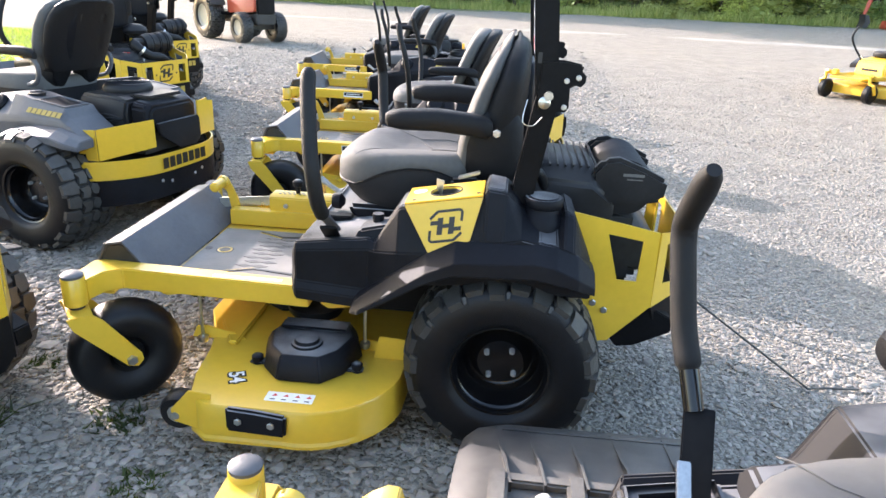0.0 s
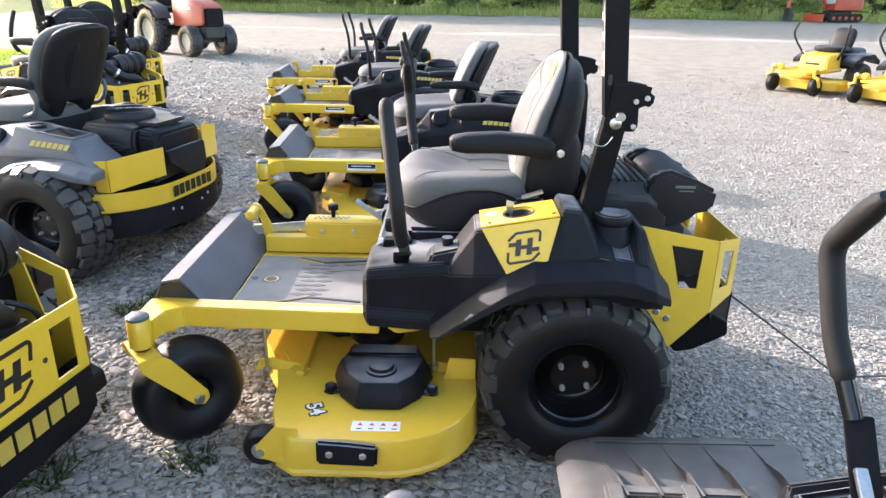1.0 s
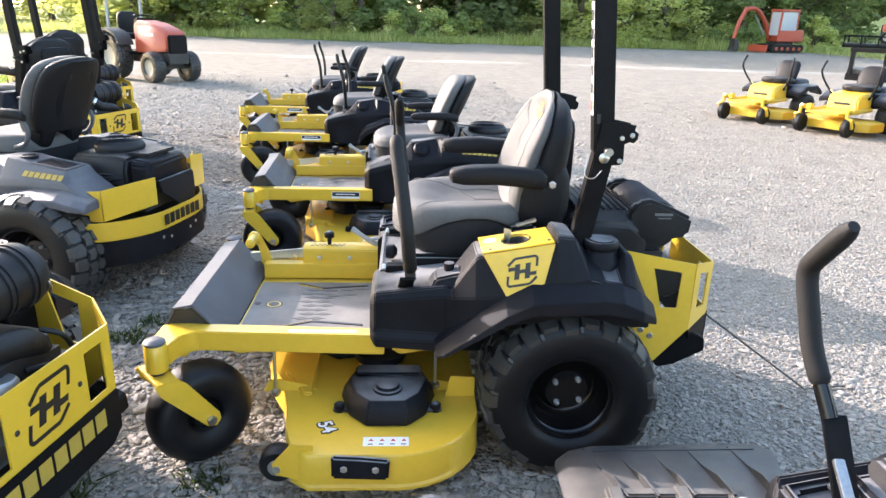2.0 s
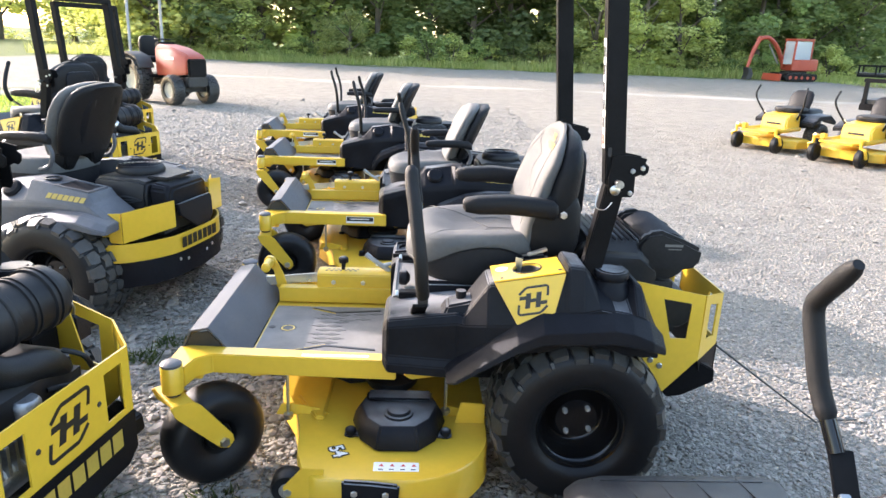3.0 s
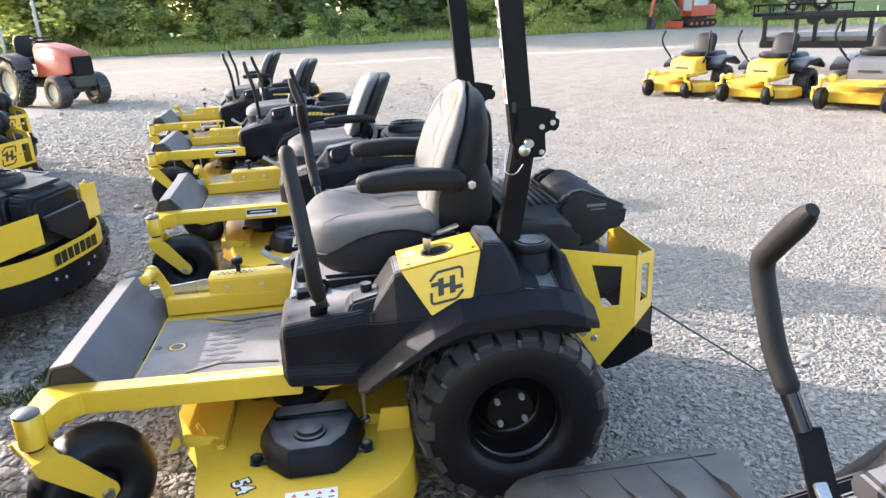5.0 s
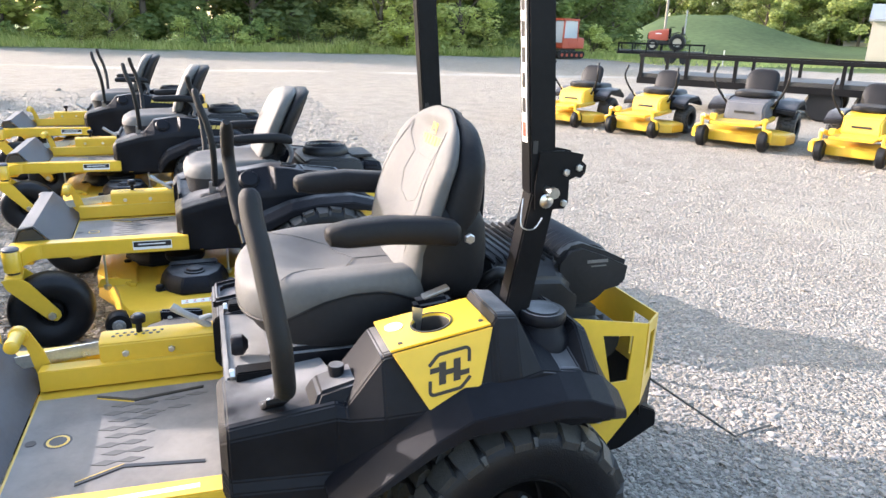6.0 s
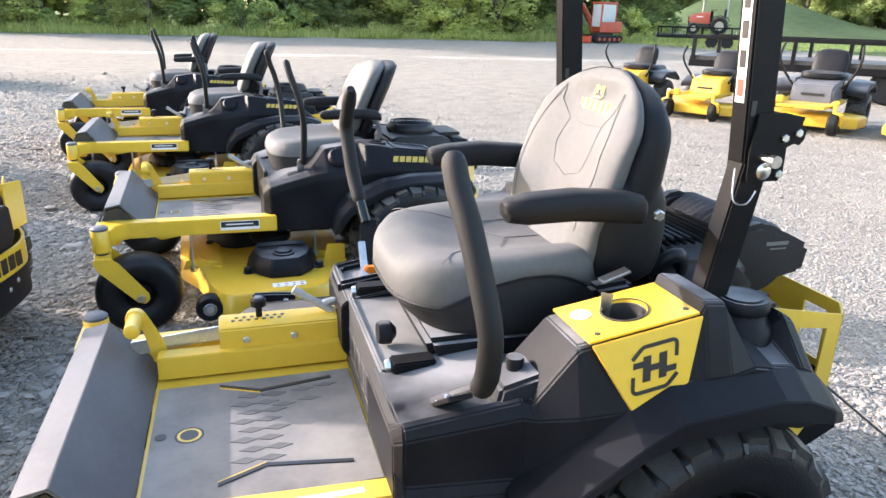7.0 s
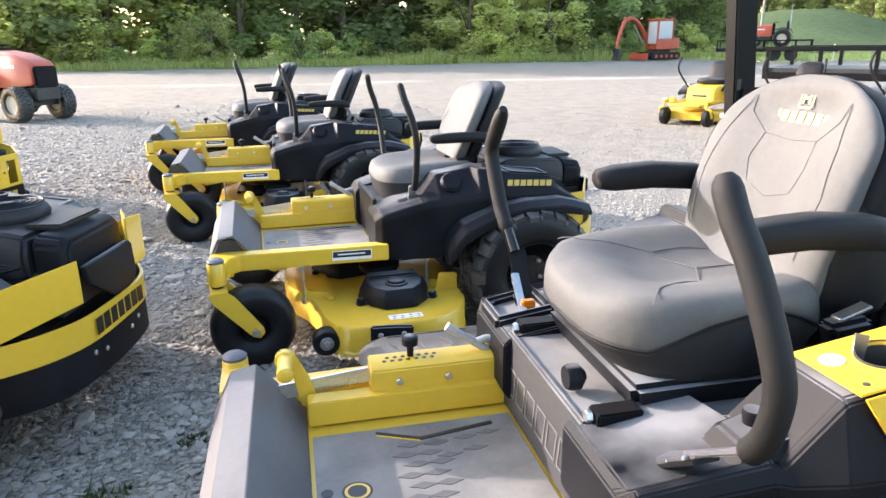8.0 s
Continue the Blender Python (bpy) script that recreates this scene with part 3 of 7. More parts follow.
def chassis(parent, number="54", casters=(0.0, 0.0), decal=True, axle=(0.01, 0.315, 0.155), raised=False):
    """What all the mowers of the rows share: rails, casters, toe board, floor pan, deck and rear wheels."""
    for s, turn in ((-1, casters[0]), (1, casters[1])):
        plan = [(-0.64, 0.405), (-1.40, 0.365), (-1.432, 0.385), (-1.436, 0.55), (-1.362, 0.55), (-1.345, 0.475), (-1.30, 0.440), (-0.64, 0.470)]
        rail = slab([(x, s * y) for x, y in plan], 0.396, 0.470, "z")
        part("rail", rail, YELLOW, parent, "yellow square-tube front frame rail", bevel=0.004)
        part("caster_post", lathe([(0.034, 0.385), (0.037, 0.388), (0.037, 0.480), (0.034, 0.484)], (-1.40, s * 0.562, 0), n=22), YELLOW, parent)
        caster(parent, s, turn=turn)
        rear_wheel(parent, s, axle[1], axle[2], x=axle[0])
    part("rear_axle_housing", block((-0.12, -0.36, 0.20), (0.16, 0.36, 0.40)), DARKMETAL, parent, bevel=0.01)
    part("frame_beam", block((-0.64, -0.33, 0.34), (0.40, 0.33, 0.46)), BLACK, parent, bevel=0.006)
    board = slab([(-1.445, 0.425), (-1.394, 0.532), (-1.328, 0.545), (-1.205, 0.402), (-1.209, 0.396), (-1.33, 0.537), (-1.39, 0.525), (-1.44, 0.42)], -0.378, 0.378)
    part("toe_board", board, GREYPLASTIC, parent, "grey coated steel toe board", bevel=0.0015)
    for s in (-1, 1):
        part("toe_gusset", slab([(-1.43, 0.425), (-1.388, 0.518), (-1.332, 0.528), (-1.235, 0.42)], s * 0.366, s * 0.371), DARKMETAL, parent)
    part("cross_beam", block((-1.40, -0.45, 0.375), (-1.335, 0.45, 0.425)), YELLOW, parent, bevel=0.004)
    pan = block((-1.205, -0.402, 0.388), (-0.66, 0.402, 0.396))
    part("floor_pan", pan, YELLOW, parent, "yellow steel floor pan", bevel=0.001)
    fm = block((-1.195, -0.315, 0.396), (-0.672, 0.212, 0.402))
    mat_ob = part("floor_mat", fm, MAT, parent, "dusty grey rubber floor mat with dark chevrons", bevel=0.001)
    for s in (-1, 1):
        off = 0.0 if s < 0 else -0.062
        line = [(-1.035, 0.245 + off), (-0.928, 0.196 + off), (-0.73, 0.229 + off)]
        part("mat_rib", slab([(x, s * y) for x, y in line] + [(x, s * (y + 0.013)) for x, y in line[::-1]], 0.402, 0.4045, "z"), INK, mat_ob)
        part("mat_rib_edge", slab([(x, s * (y - 0.005)) for x, y in line[:2]] + [(x, s * y) for x, y in line[1::-1]], 0.402, 0.4035, "z"), YELLOW, mat_ob)
    gem = mesh_of("mat_diamond", slab([(-0.034, 0), (0, -0.013), (0.034, 0), (0, 0.013)], 0, 0.0012, "z"), MATDARK)
    for k in range(8):
        for q in range(2):
            piece("mat_diamond", gem, mat_ob, pose(-0.975 + 0.060 * q + 0.02 * (k % 2), -0.175 + 0.042 * k, 0.402))
    for x, y in ((-0.892, 0.112), (-0.815, 0.124), (-0.752, 0.134), (-0.80, 0.070), (-0.870, 0.056)):
        piece("mat_diamond", gem, mat_ob, pose(x, y, 0.402) @ Matrix.Diagonal((0.95, 0.85, 1, 1)))
    part("pan_rim", lathe([(0.035, 0.402), (0.035, 0.4024)], (-1.105, -0.036, 0), n=24), INK, mat_ob)
    part("pan_ring", lathe([(0.029, 0.402), (0.029, 0.4030)], (-1.105, -0.036, 0), n=22), YELLOW, mat_ob)
    part("pan_hole", lathe([(0.022, 0.402), (0.022, 0.4036)], (-1.105, -0.036, 0), n=20), INK, mat_ob)
    part("pan_hole", lathe([(0.014, 0.402), (0.014, 0.4035)], (-1.172, -0.03, 0), n=14), INK, mat_ob)
    # deck lift box on the right rail, with its pedal
    part("lift_box", slab([(0.285, 0.455), (0.285, 0.528), (0.30, 0.540), (0.372, 0.540), (0.372, 0.455)], -1.03, -0.665, "x"), YELLOW, parent, "yellow deck height box", bevel=0.004)
    part("lift_ledge", block((-1.20, 0.262, 0.402), (-0.665, 0.318, 0.470)), YELLOW, parent, bevel=0.003)
    bolts("bolt", [(-0.955, 0.283, 0.495), (-0.82, 0.283, 0.495)], 0.011, -0.009, "y", parent)
    bm = bmesh.new()
    for i in range(7):
        for j in range(2):
            lathe([(0.006, 0.540), (0.006, 0.5412)], (-0.99 + 0.022 * i + 0.01 * j, 0.318 + 0.02 * j, 0), n=8, bm=bm)
    part("hole_pattern", bm, INK, parent)
    part("height_pin", lathe([(0.009, 0.540), (0.010, 0.570), (0.022, 0.575), (0.023, 0.594), (0.013, 0.602)], (-0.915, 0.338, 0), n=16), PLASTIC, parent, "black height pin knob")
    part("lift_rod", block((-1.165, 0.345, 0.528), (-0.955, 0.400, 0.536)) if raised else bar((-1.27, 0.335, 0.475), (-1.03, 0.335, 0.50), 0.006, 0.042), LATCH if raised else STEEL, parent, "bright steel deck lift bar")
    # pedal and latch stand higher where the deck is raised
    px, pz = (0.028, 0.046) if raised else (0.0, 0.0)
    ped = slab([(-1.215, 0.43), (-1.165, 0.43), (-1.19 + px, 0.51 + pz), (-1.225 + px, 0.585 + pz), (-1.262 + px, 0.60 + pz), (-1.272 + px, 0.565 + pz), (-1.235 + px, 0.53 + pz)], 0.326, 0.338)
    part("lift_pedal", ped, YELLOW, parent, bevel=0.002)
    part("pedal_roller", lathe([(0.014, 0.23), (0.021, 0.234), (0.021, 0.315), (0.027, 0.318), (0.027, 0.338)], (-1.25 + px, 0, 0.572 + pz), "y", 16), YELLOW, parent)
    if raised:
        part("lift_gusset", slab([(-1.165, 0.50), (-1.160, 0.532), (-1.105, 0.585), (-1.075, 0.603), (-1.052, 0.602), (-1.032, 0.535), (-1.030, 0.50), (-1.037, 0.50), (-1.039, 0.535), (-1.057, 0.595), (-1.075, 0.596), (-1.102, 0.579), (-1.154, 0.528)], 0.385, 0.425), YELLOW, parent, "bent yellow lift bracket", bevel=0.003)
        part("lift_gusset", slab([(-1.16, 0.50), (-1.154, 0.528), (-1.102, 0.579), (-1.075, 0.590), (-1.057, 0.590), (-1.039, 0.535), (-1.037, 0.50)], 0.412, 0.418), YELLOW, parent)
        hand = tube(smooth_path([(-0.725, 0.352, 0.545), (-0.745, 0.335, 0.60), (-0.775, 0.33, 0.640), (-0.812, 0.33, 0.678), (-0.822, 0.33, 0.690)], 3), [0.014] * 4 + [0.015] * 4 + [0.017] * 3 + [0.013, 0.006], 12)
        tube([(-0.775, 0.30, 0.545), (-0.757, 0.325, 0.60), (-0.765, 0.33, 0.63)], [0.012, 0.013, 0.010], 10, hand)
        part("latch_pivot", lathe([(0.020, 0.375), (0.026, 0.38), (0.026, 0.40), (0.012, 0.406)], (-0.735, 0, 0.56), "y", 14), YELLOW, parent)
    else:
        hand = tube(smooth_path([(-0.70, 0.33, 0.54), (-0.735, 0.33, 0.565), (-0.78, 0.33, 0.595), (-0.812, 0.335, 0.618)], 3), [0.012] * 4 + [0.011] * 3 + [0.013] * 3, 10)
        tube([(-0.735, 0.33, 0.565), (-0.70, 0.33, 0.575), (-0.672, 0.33, 0.57)], 0.010, 8, hand)
    part("transport_latch", hand, LATCH, parent, "pale bare metal transport latch")
    if decal:
        part("rail_strip", block((-0.98, -0.440, 0.470), (-0.74, -0.424, 0.4706)), WHITE, parent, "white decal strip on the rail")
    # hangers between rail and deck
    for x, z in ((-1.035, 0.222), (-0.455, 0.252)):
        for s in (-1, 1):
            link = slab([(x - 0.16, 0.395), (x - 0.14, 0.42), (x - 0.03, 0.435), (x + 0.03, 0.44), (x + 0.04, 0.415), (x + 0.0, 0.395), (x - 0.13, 0.375)], s * 0.375, s * 0.425)
            part("lift_link", link, YELLOW, parent, bevel=0.004)
            part("hanger_rod", rod((x, s * 0.432, z), (x, s * 0.432, 0.46), 0.006, 8), STEEL, parent)
            part("hanger_nut", lathe([(0.012, -0.012), (0.018, -0.004), (0.018, 0.010), (0.010, 0.014)], (x, s * 0.432, z), n=8), STEEL, parent)
            part("deck_bracket", slab([(x - 0.05, 0.215), (x + 0.16, 0.215), (x + 0.10, 0.245), (x + 0.01, 0.262), (x - 0.03, 0.258)], s * 0.402, s * 0.412), YELLOW, parent, bevel=0.002)
    # cutting deck
    def arc(cx, cy, r, a0, a1, n):
        return [(cx + r * math.cos(radians(a0 + (a1 - a0) * i / n)), cy + r * math.sin(radians(a0 + (a1 - a0) * i / n))) for i in range(n + 1)]
    outline = [(-0.93, -0.77), (-0.87, -0.815)] + arc(-0.60, -0.52, 0.297, 262, 350, 9) + [(-0.30, -0.36), (-0.30, 0.42)] + arc(-0.52, 0.46, 0.24, -5, 60, 5) + \
        [(-0.45, 0.70), (-0.92, 0.70), (-0.98, 0.60), (-1.02, 0.42), (-1.10, 0.22), (-1.10, -0.20), (-1.02, -0.36), (-0.985, -0.50), (-0.965, -0.66)]
    cx, cy = -0.66, -0.05
    def ringz(k, z):
        return [(cx + (x - cx) * k, cy + (y - cy) * k, z) for x, y in outline]
    bm = loft([ringz(1.0, 0.092), ringz(1.010, 0.094), ringz(1.010, 0.104), ringz(1.0, 0.112), ringz(1.0, 0.212), ringz(0.992, 0.220), ringz(0.94, 0.2205)])
    deck = part("cutting_deck", bm, YELLOW, parent, "yellow welded steel mower deck")
    part("deck_step", slab([(-1.02, -0.30), (-0.93, -0.46), (-0.90, -0.46), (-0.90, 0.40), (-0.96, 0.40), (-1.05, 0.2)], 0.2205, 0.238, "z"), YELLOW, parent, bevel=0.006)
    part("deck_rear_flange", slab([(-0.42, 0.22), (-0.31, 0.22), (-0.31, 0.30), (-0.40, 0.305)], -0.46, -0.454), YELLOW, parent, bevel=0.002)
    part("rub_plate", slab([(-0.795, 0.145), (-0.615, 0.138), (-0.61, 0.212), (-0.70, 0.222), (-0.795, 0.228)], -0.836, -0.812), PLASTIC, parent, "black plastic deck rub block", bevel=0.008)
    bolts("rub_bolt", [(-0.755, -0.837, 0.186), (-0.655, -0.837, 0.182)], 0.012, -0.006, "y", parent)
    for s, yy in ((-1, -0.745), (1, 0.66)):
        wh = new("deck_roller")
        wh.parent = parent
        wh.location = (-0.975, yy, 0.150)
        part("roller_tyre", lathe([(0.02, -0.032), (0.052, -0.034), (0.060, -0.022), (0.060, 0.022), (0.052, 0.034), (0.02, 0.032)], axis="y", n=24), RUBBER, wh)
        part("roller_bolt", lathe([(0.014, -0.046), (0.016, -0.036), (0.016, 0.036), (0.014, 0.046)], axis="y", n=6), STEEL, wh)
        part("roller_hub", lathe([(0.030, -0.0355), (0.028, -0.038), (0.018, -0.039)], axis="y", n=16), CAST, wh)
        if number or s > 0:
            part("roller_arm", slab([(-0.005, -0.02), (0.10, -0.05), (0.12, 0.09), (0.05, 0.095), (-0.015, 0.02)], s * 0.038, s * 0.044), YELLOW, wh, bevel=0.002)
    for x, y, tw in ((-0.625, -0.49, 0.0), (-0.80, 0.0, 0.2), (-0.625, 0.42, 0.0)):
        cov = new("spindle_cover")
        cov.parent = parent
        cov.location, cov.rotation_euler = (x, y, 0.2205), (0, 0, tw)
        hexa = [(-0.165, 0.02), (-0.13, -0.10), (-0.07, -0.165), (0.07, -0.165), (0.13, -0.10), (0.165, 0.02), (0.13, 0.13), (-0.13, 0.13)]
        bm = loft([[(px * k, py * k, z) for px, py in hexa] for k, z in ((1.0, 0.0), (1.02, 0.012), (0.96, 0.05), (0.86, 0.078), (0.80, 0.084))])
        part("cover", bm, PLASTIC, cov, "black plastic spindle cover", bevel=0.006)
        part("cover_rib", block((-0.12, 0.025, 0.080), (0.12, 0.10, 0.098)), PLASTIC, cov, bevel=0.012)
        part("cover_dome", lathe([(0.055, 0.07), (0.05, 0.092), (0.042, 0.094), (0.038, 0.104), (0.022, 0.108)], (0.0, -0.055, 0), n=22), PLASTIC, cov)
        for q in (-1, 1):
            part("cover_knob", lathe([(0.018, 0.0), (0.020, 0.026), (0.012, 0.032)], (q * 0.168, -0.062, 0), n=12), PLASTIC, cov)
            part("cover_ear", block((q * 0.10 if q > 0 else -0.19, -0.08, 0.002), (0.19 if q > 0 else -0.10, -0.045, 0.012)), PLASTIC, cov, bevel=0.004)
    part("belt_guard", lathe([(0.09, 0.30), (0.10, 0.315), (0.10, 0.335), (0.05, 0.345)], (-0.66, -0.30, 0), n=22), BLACK, parent)
    if number:
        for rise, weight, ink in ((0.2209, 0.0065, INK), (0.2222, 0.001, WHITE)):
            lettering("deck_size_number", number, 0.068, ink, parent, on_plane((-0.828, -0.656, rise), (0.42, -0.91, 0), (0.91, 0.42, 0)), bold=weight)
    part("warning_label", block((-0.70, -0.765, 0.2208), (-0.55, -0.715, 0.2213)), WHITE, parent, "white warning label with red signs")
    for k in range(4):
        part("warning_mark", slab([(-0.683 + 0.036 * k, -0.738), (-0.665 + 0.036 * k, -0.738), (-0.674 + 0.036 * k, -0.724)], 0.2213, 0.2217, "z"), REDINK, parent)
        part("warning_line", block((-0.684 + 0.036 * k, -0.757, 0.2213), (-0.668 + 0.036 * k, -0.752, 0.2217)), INK, parent)
    # discharge chute on the right side
    secs = []
    for y, z, x0, x1 in ((0.68, 0.284, -1.005, -0.42), (0.80, 0.284, -1.005, -0.395), (0.95, 0.275, -1.002, -0.350), (1.06, 0.260, -0.998, -0.310), (1.12, 0.248, -0.992, -0.298), (1.150, 0.239, -0.985, -0.308), (1.172, 0.230, -0.965, -0.340), (1.180, 0.224, -0.945, -0.39)):
        top = [(x0, y, z - 0.050), (x0 + 0.035, y, z - 0.016), (x0 + 0.10, y, z), (x1 - 0.02, y, z + 0.012), (x1, y, z + 0.006)]
        secs.append(top + [(x, y, h - 0.010) for x, y, h in top[::-1]])
    chute = part("discharge_chute", loft(secs), CHUTE, parent, "ribbed black rubber discharge chute", bevel=0.003)
    for x, near in ((-0.90, 0.05), (-0.81, 0.045), (-0.695, 0.03), (-0.575, 0.02), (-0.432, 0.0)):
        z1 = 0.012 * (x + 0.90) / 0.46 - 0.004
        rib = loft([[(x + e + near * (1.15 - y) / 0.35, y, z + z1) for e, z in ((-0.0035, z0), (0.0035, z0), (0.0035, z0 + h), (-0.0035, z0 + h))] for y, z0, h in ((0.82, 0.281, 0.036), (0.92, 0.276, 0.030), (1.00, 0.267, 0.010), (1.14, 0.240, 0.007))])
        part("chute_rib", rib, CHUTE, chute)
    part("chute_bead", bar((-0.88, 1.118, 0.249), (-0.36, 1.118, 0.260), 0.006, 0.006), CHUTE, chute)
    for y0, y1, z in ((0.832, 0.868, 0.300), (0.690, 0.722, 0.308)):
        part("chute_strap", block((-0.905, y0, z - 0.018), (-0.52, y1, z + 0.008)), HINGE, chute, "dusty grey hinge bar", bevel=0.006)
    for x in (-0.882, -0.692, -0.545):
        part("chute_strap", block((x - 0.024, 0.676, 0.284), (x + 0.024, 0.872, 0.314)), HINGE, chute, "dusty grey hinge bar", bevel=0.008)
        part("strap_slot", block((x - 0.012, 0.688, 0.310), (x + 0.012, 0.702, 0.3152)), INK, chute)
    part("chute_hinge", block((-0.965, 0.645, 0.225), (-0.43, 0.676, 0.292)), RUBBER, parent, bevel=0.006)
    if raised:
        part("hinge_bar", block((-0.985, 0.440, 0.492), (-0.72, 0.455, 0.512)), LATCH, parent, "pale steel bar beside the height box", bevel=0.002)


def lever(parent, s):
    """Steering lever swung out to its parking place: black strap, then the foam grip."""
    pts = smooth_path([(x, s * y, z) for x, y, z in ((-0.572, 0.548, 0.820), (-0.584, 0.585, 0.885), (-0.592, 0.612, 0.960), (-0.598, 0.632, 1.025), (-0.600, 0.630, 1.055), (-0.601, 0.612, 1.080), (-0.602, 0.512, 1.183))], 5)
    if s < 0:
        pts = smooth_path([(x, s * y, z) for x, y, z in ((-0.552, 0.585, 0.768), (-0.554, 0.608, 0.795), (-0.557, 0.627, 0.83), (-0.562, 0.642, 0.90), (-0.572, 0.628, 0.97), (-0.586, 0.585, 1.07), (-0.596, 0.552, 1.125), (-0.600, 0.520, 1.185))], 5)
    rs = [0.0225] * len(pts)
    rs[0], rs[-1], rs[-2] = 0.017, 0.012, 0.0195
    lv = part("control_lever", tube(pts, rs, 14), GRIP, parent, "black foam-covered steering lever swung out")
    a = pts[0]
    if s > 0:
        part("lever_rod", rod((-0.561, s * 0.512, 0.760), a, 0.0175, 14), RIM, lv, "glossy black lever sleeve")
    else:
        part("lever_rod", bar((-0.550, s * 0.440, 0.672), (-0.552, s * 0.592, 0.776), 0.036, 0.012), GREYPLASTIC, lv, "flat grey coated lever arm", bevel=0.003)
    part("lever_strap", bar((-0.572, s * 0.36, 0.60), (-0.560, s * 0.50, 0.70) if s < 0 else (-0.552, s * 0.515, 0.765), 0.052, 0.010), BLACK, lv, bevel=0.002)
    bolts("lever_bolt", [(-0.582, s * 0.425, 0.652), (-0.574, s * 0.465, 0.682)], 0.007, -0.008, "x", lv)
    if s < 0:
        part("lever_plate", bar((-0.578, s * 0.400, 0.643), (-0.548, s * 0.475, 0.690), 0.042, 0.012), GREYPLASTIC, lv, "dusty grey steel lever plate", bevel=0.002)
    else:
        part("lever_damper", bar((-0.60, s * 0.30, 0.635), (-0.592, s * 0.415, 0.725), 0.022, 0.012), STEEL, lv, "bright steel lever damper", bevel=0.002)


def tall_seat(parent):
    seat = new("seat")
    seat.parent = parent
    # cushion: plan rings from the base up; the crown has raised side bolsters and a sunken middle
    n = 56

    def ease(v, a, b):
        t = min(1.0, max(0.0, (v - a) / (b - a)))
        return t * t * (3 - 2 * t)

    def swell(x, y):
        return 0.030 * ease(abs(y), 0.09, 0.205) * (1 - 0.75 * ease(-x, 0.36, 0.52)) - 0.012 * (1 - ease(abs(y), 0.06, 0.15)) * (1 - ease(-x, 0.40, 0.55)) + 0.012 * ease(-x, 0.38, 0.50) - 0.020 * ease(-x, 0.53, 0.62)

    def ring_at(k, z, crown=0.0, front=0.0, arch=0.0):
        """One plan ring; arch lifts it along the flanks, where the side panel rises in a bow."""
        out = []
        for q in range(n):
            a = 2 * math.pi * q / n
            cx = math.copysign(abs(math.cos(a)) ** 0.62, math.cos(a))
            cy = math.copysign(abs(math.sin(a)) ** 0.62, math.sin(a))
            x = -0.345 + 0.275 * k * cx + front * max(0.0, -cx)
            y = 0.275 * k * cy * (1 - 0.06 * max(0.0, -cx))
            bow = max(0.0, 1 - ((x + 0.30) / 0.23) ** 2) * abs(cy) ** 5
            out.append((x, y, z + crown * swell(x, y) + arch * 0.076 * bow))
        return out
    low = [ring_at(k, z, 0, f, h) for k, z, f, h in ((0.80, 0.680, 0.05, 0), (0.87, 0.690, 0.035, 0), (0.925, 0.720, 0.018, 0), (0.960, 0.752, 0.006, 0.2), (0.990, 0.762, 0.0, 0.7), (0.985, 0.770, 0.0, 1.0))]
    high = [ring_at(k, z, c, 0.0, h) for k, z, c, h in ((0.985, 0.770, 0.0, 1.0), (1.0, 0.782, 0.0, 0.9), (1.0, 0.812, 0.15, 0.6), (0.992, 0.834, 0.4, 0.3), (0.972, 0.848, 0.7, 0.1), (0.935, 0.857, 1.0, 0), (0.86, 0.861, 1.0, 0), (0.75, 0.862, 1.0, 0), (0.64, 0.863, 1.0, 0), (0.5, 0.862, 1.0, 0), (0.35, 0.861, 1.0, 0), (0.2, 0.860, 1.0, 0), (0.08, 0.860, 1.0, 0))]
    part("cushion", loft(low, cap=True), VINYLSIDE, seat, "dark grey vinyl seat sides")
    part("cushion_top", loft(high), VINYLGREY, seat, "dusty grey vinyl cushion with stitched seams", sharp=60)
    rim_line = ring_at(0.992, 0.770, 0, 0, 1.0)
    rim_line += rim_line[:1]

    def crest(x, y):
        """A point on the cushion's crown."""
        k = max(abs((x + 0.345) / 0.275), abs(y) / 0.268)
        flat = 0.862 if k < 0.80 else 0.862 - 0.014 * ((k - 0.80) / 0.14) ** 2
        return (x, y, flat + swell(x, y) + 0.0010)
    seams = (((-0.532, 0.245), (-0.486, 0.185), (-0.345, 0.112), (-0.285, 0.0), (-0.345, -0.112), (-0.486, -0.185), (-0.532, -0.245)),
             ((-0.285, 0.0), (-0.20, 0.0), (-0.12, 0.0)), ((-0.345, 0.112), (-0.25, 0.12), (-0.15, 0.10)), ((-0.345, -0.112), (-0.25, -0.12), (-0.15, -0.10)))
    for line in seams:
        fine = []
        for (x0, y0), (x1, y1) in zip(line, line[1:]):
            fine += [crest(x0 + (x1 - x0) * q / 5, y0 + (y1 - y0) * q / 5) for q in range(5)]
        part("seam", tube(fine + [crest(*line[-1])], 0.0013, 6), VINYLINSET, seat)
    # backrest: shell, then the padded front; side profile by height
    def along(table, z):
        for (z0, v0), (z1, v1) in zip(table, table[1:]):
            if z <= z1:
                return v0 + (v1 - v0) * (z - z0) / (z1 - z0)
        return table[-1][1]
    front = ((0.80, -0.205), (0.92, -0.198), (1.0, -0.182), (1.1, -0.147), (1.2, -0.098), (1.26, -0.062), (1.29, -0.035))
    rear = ((0.80, -0.02), (0.90, 0.015), (1.05, 0.042), (1.16, 0.050), (1.24, 0.040), (1.29, 0.005))
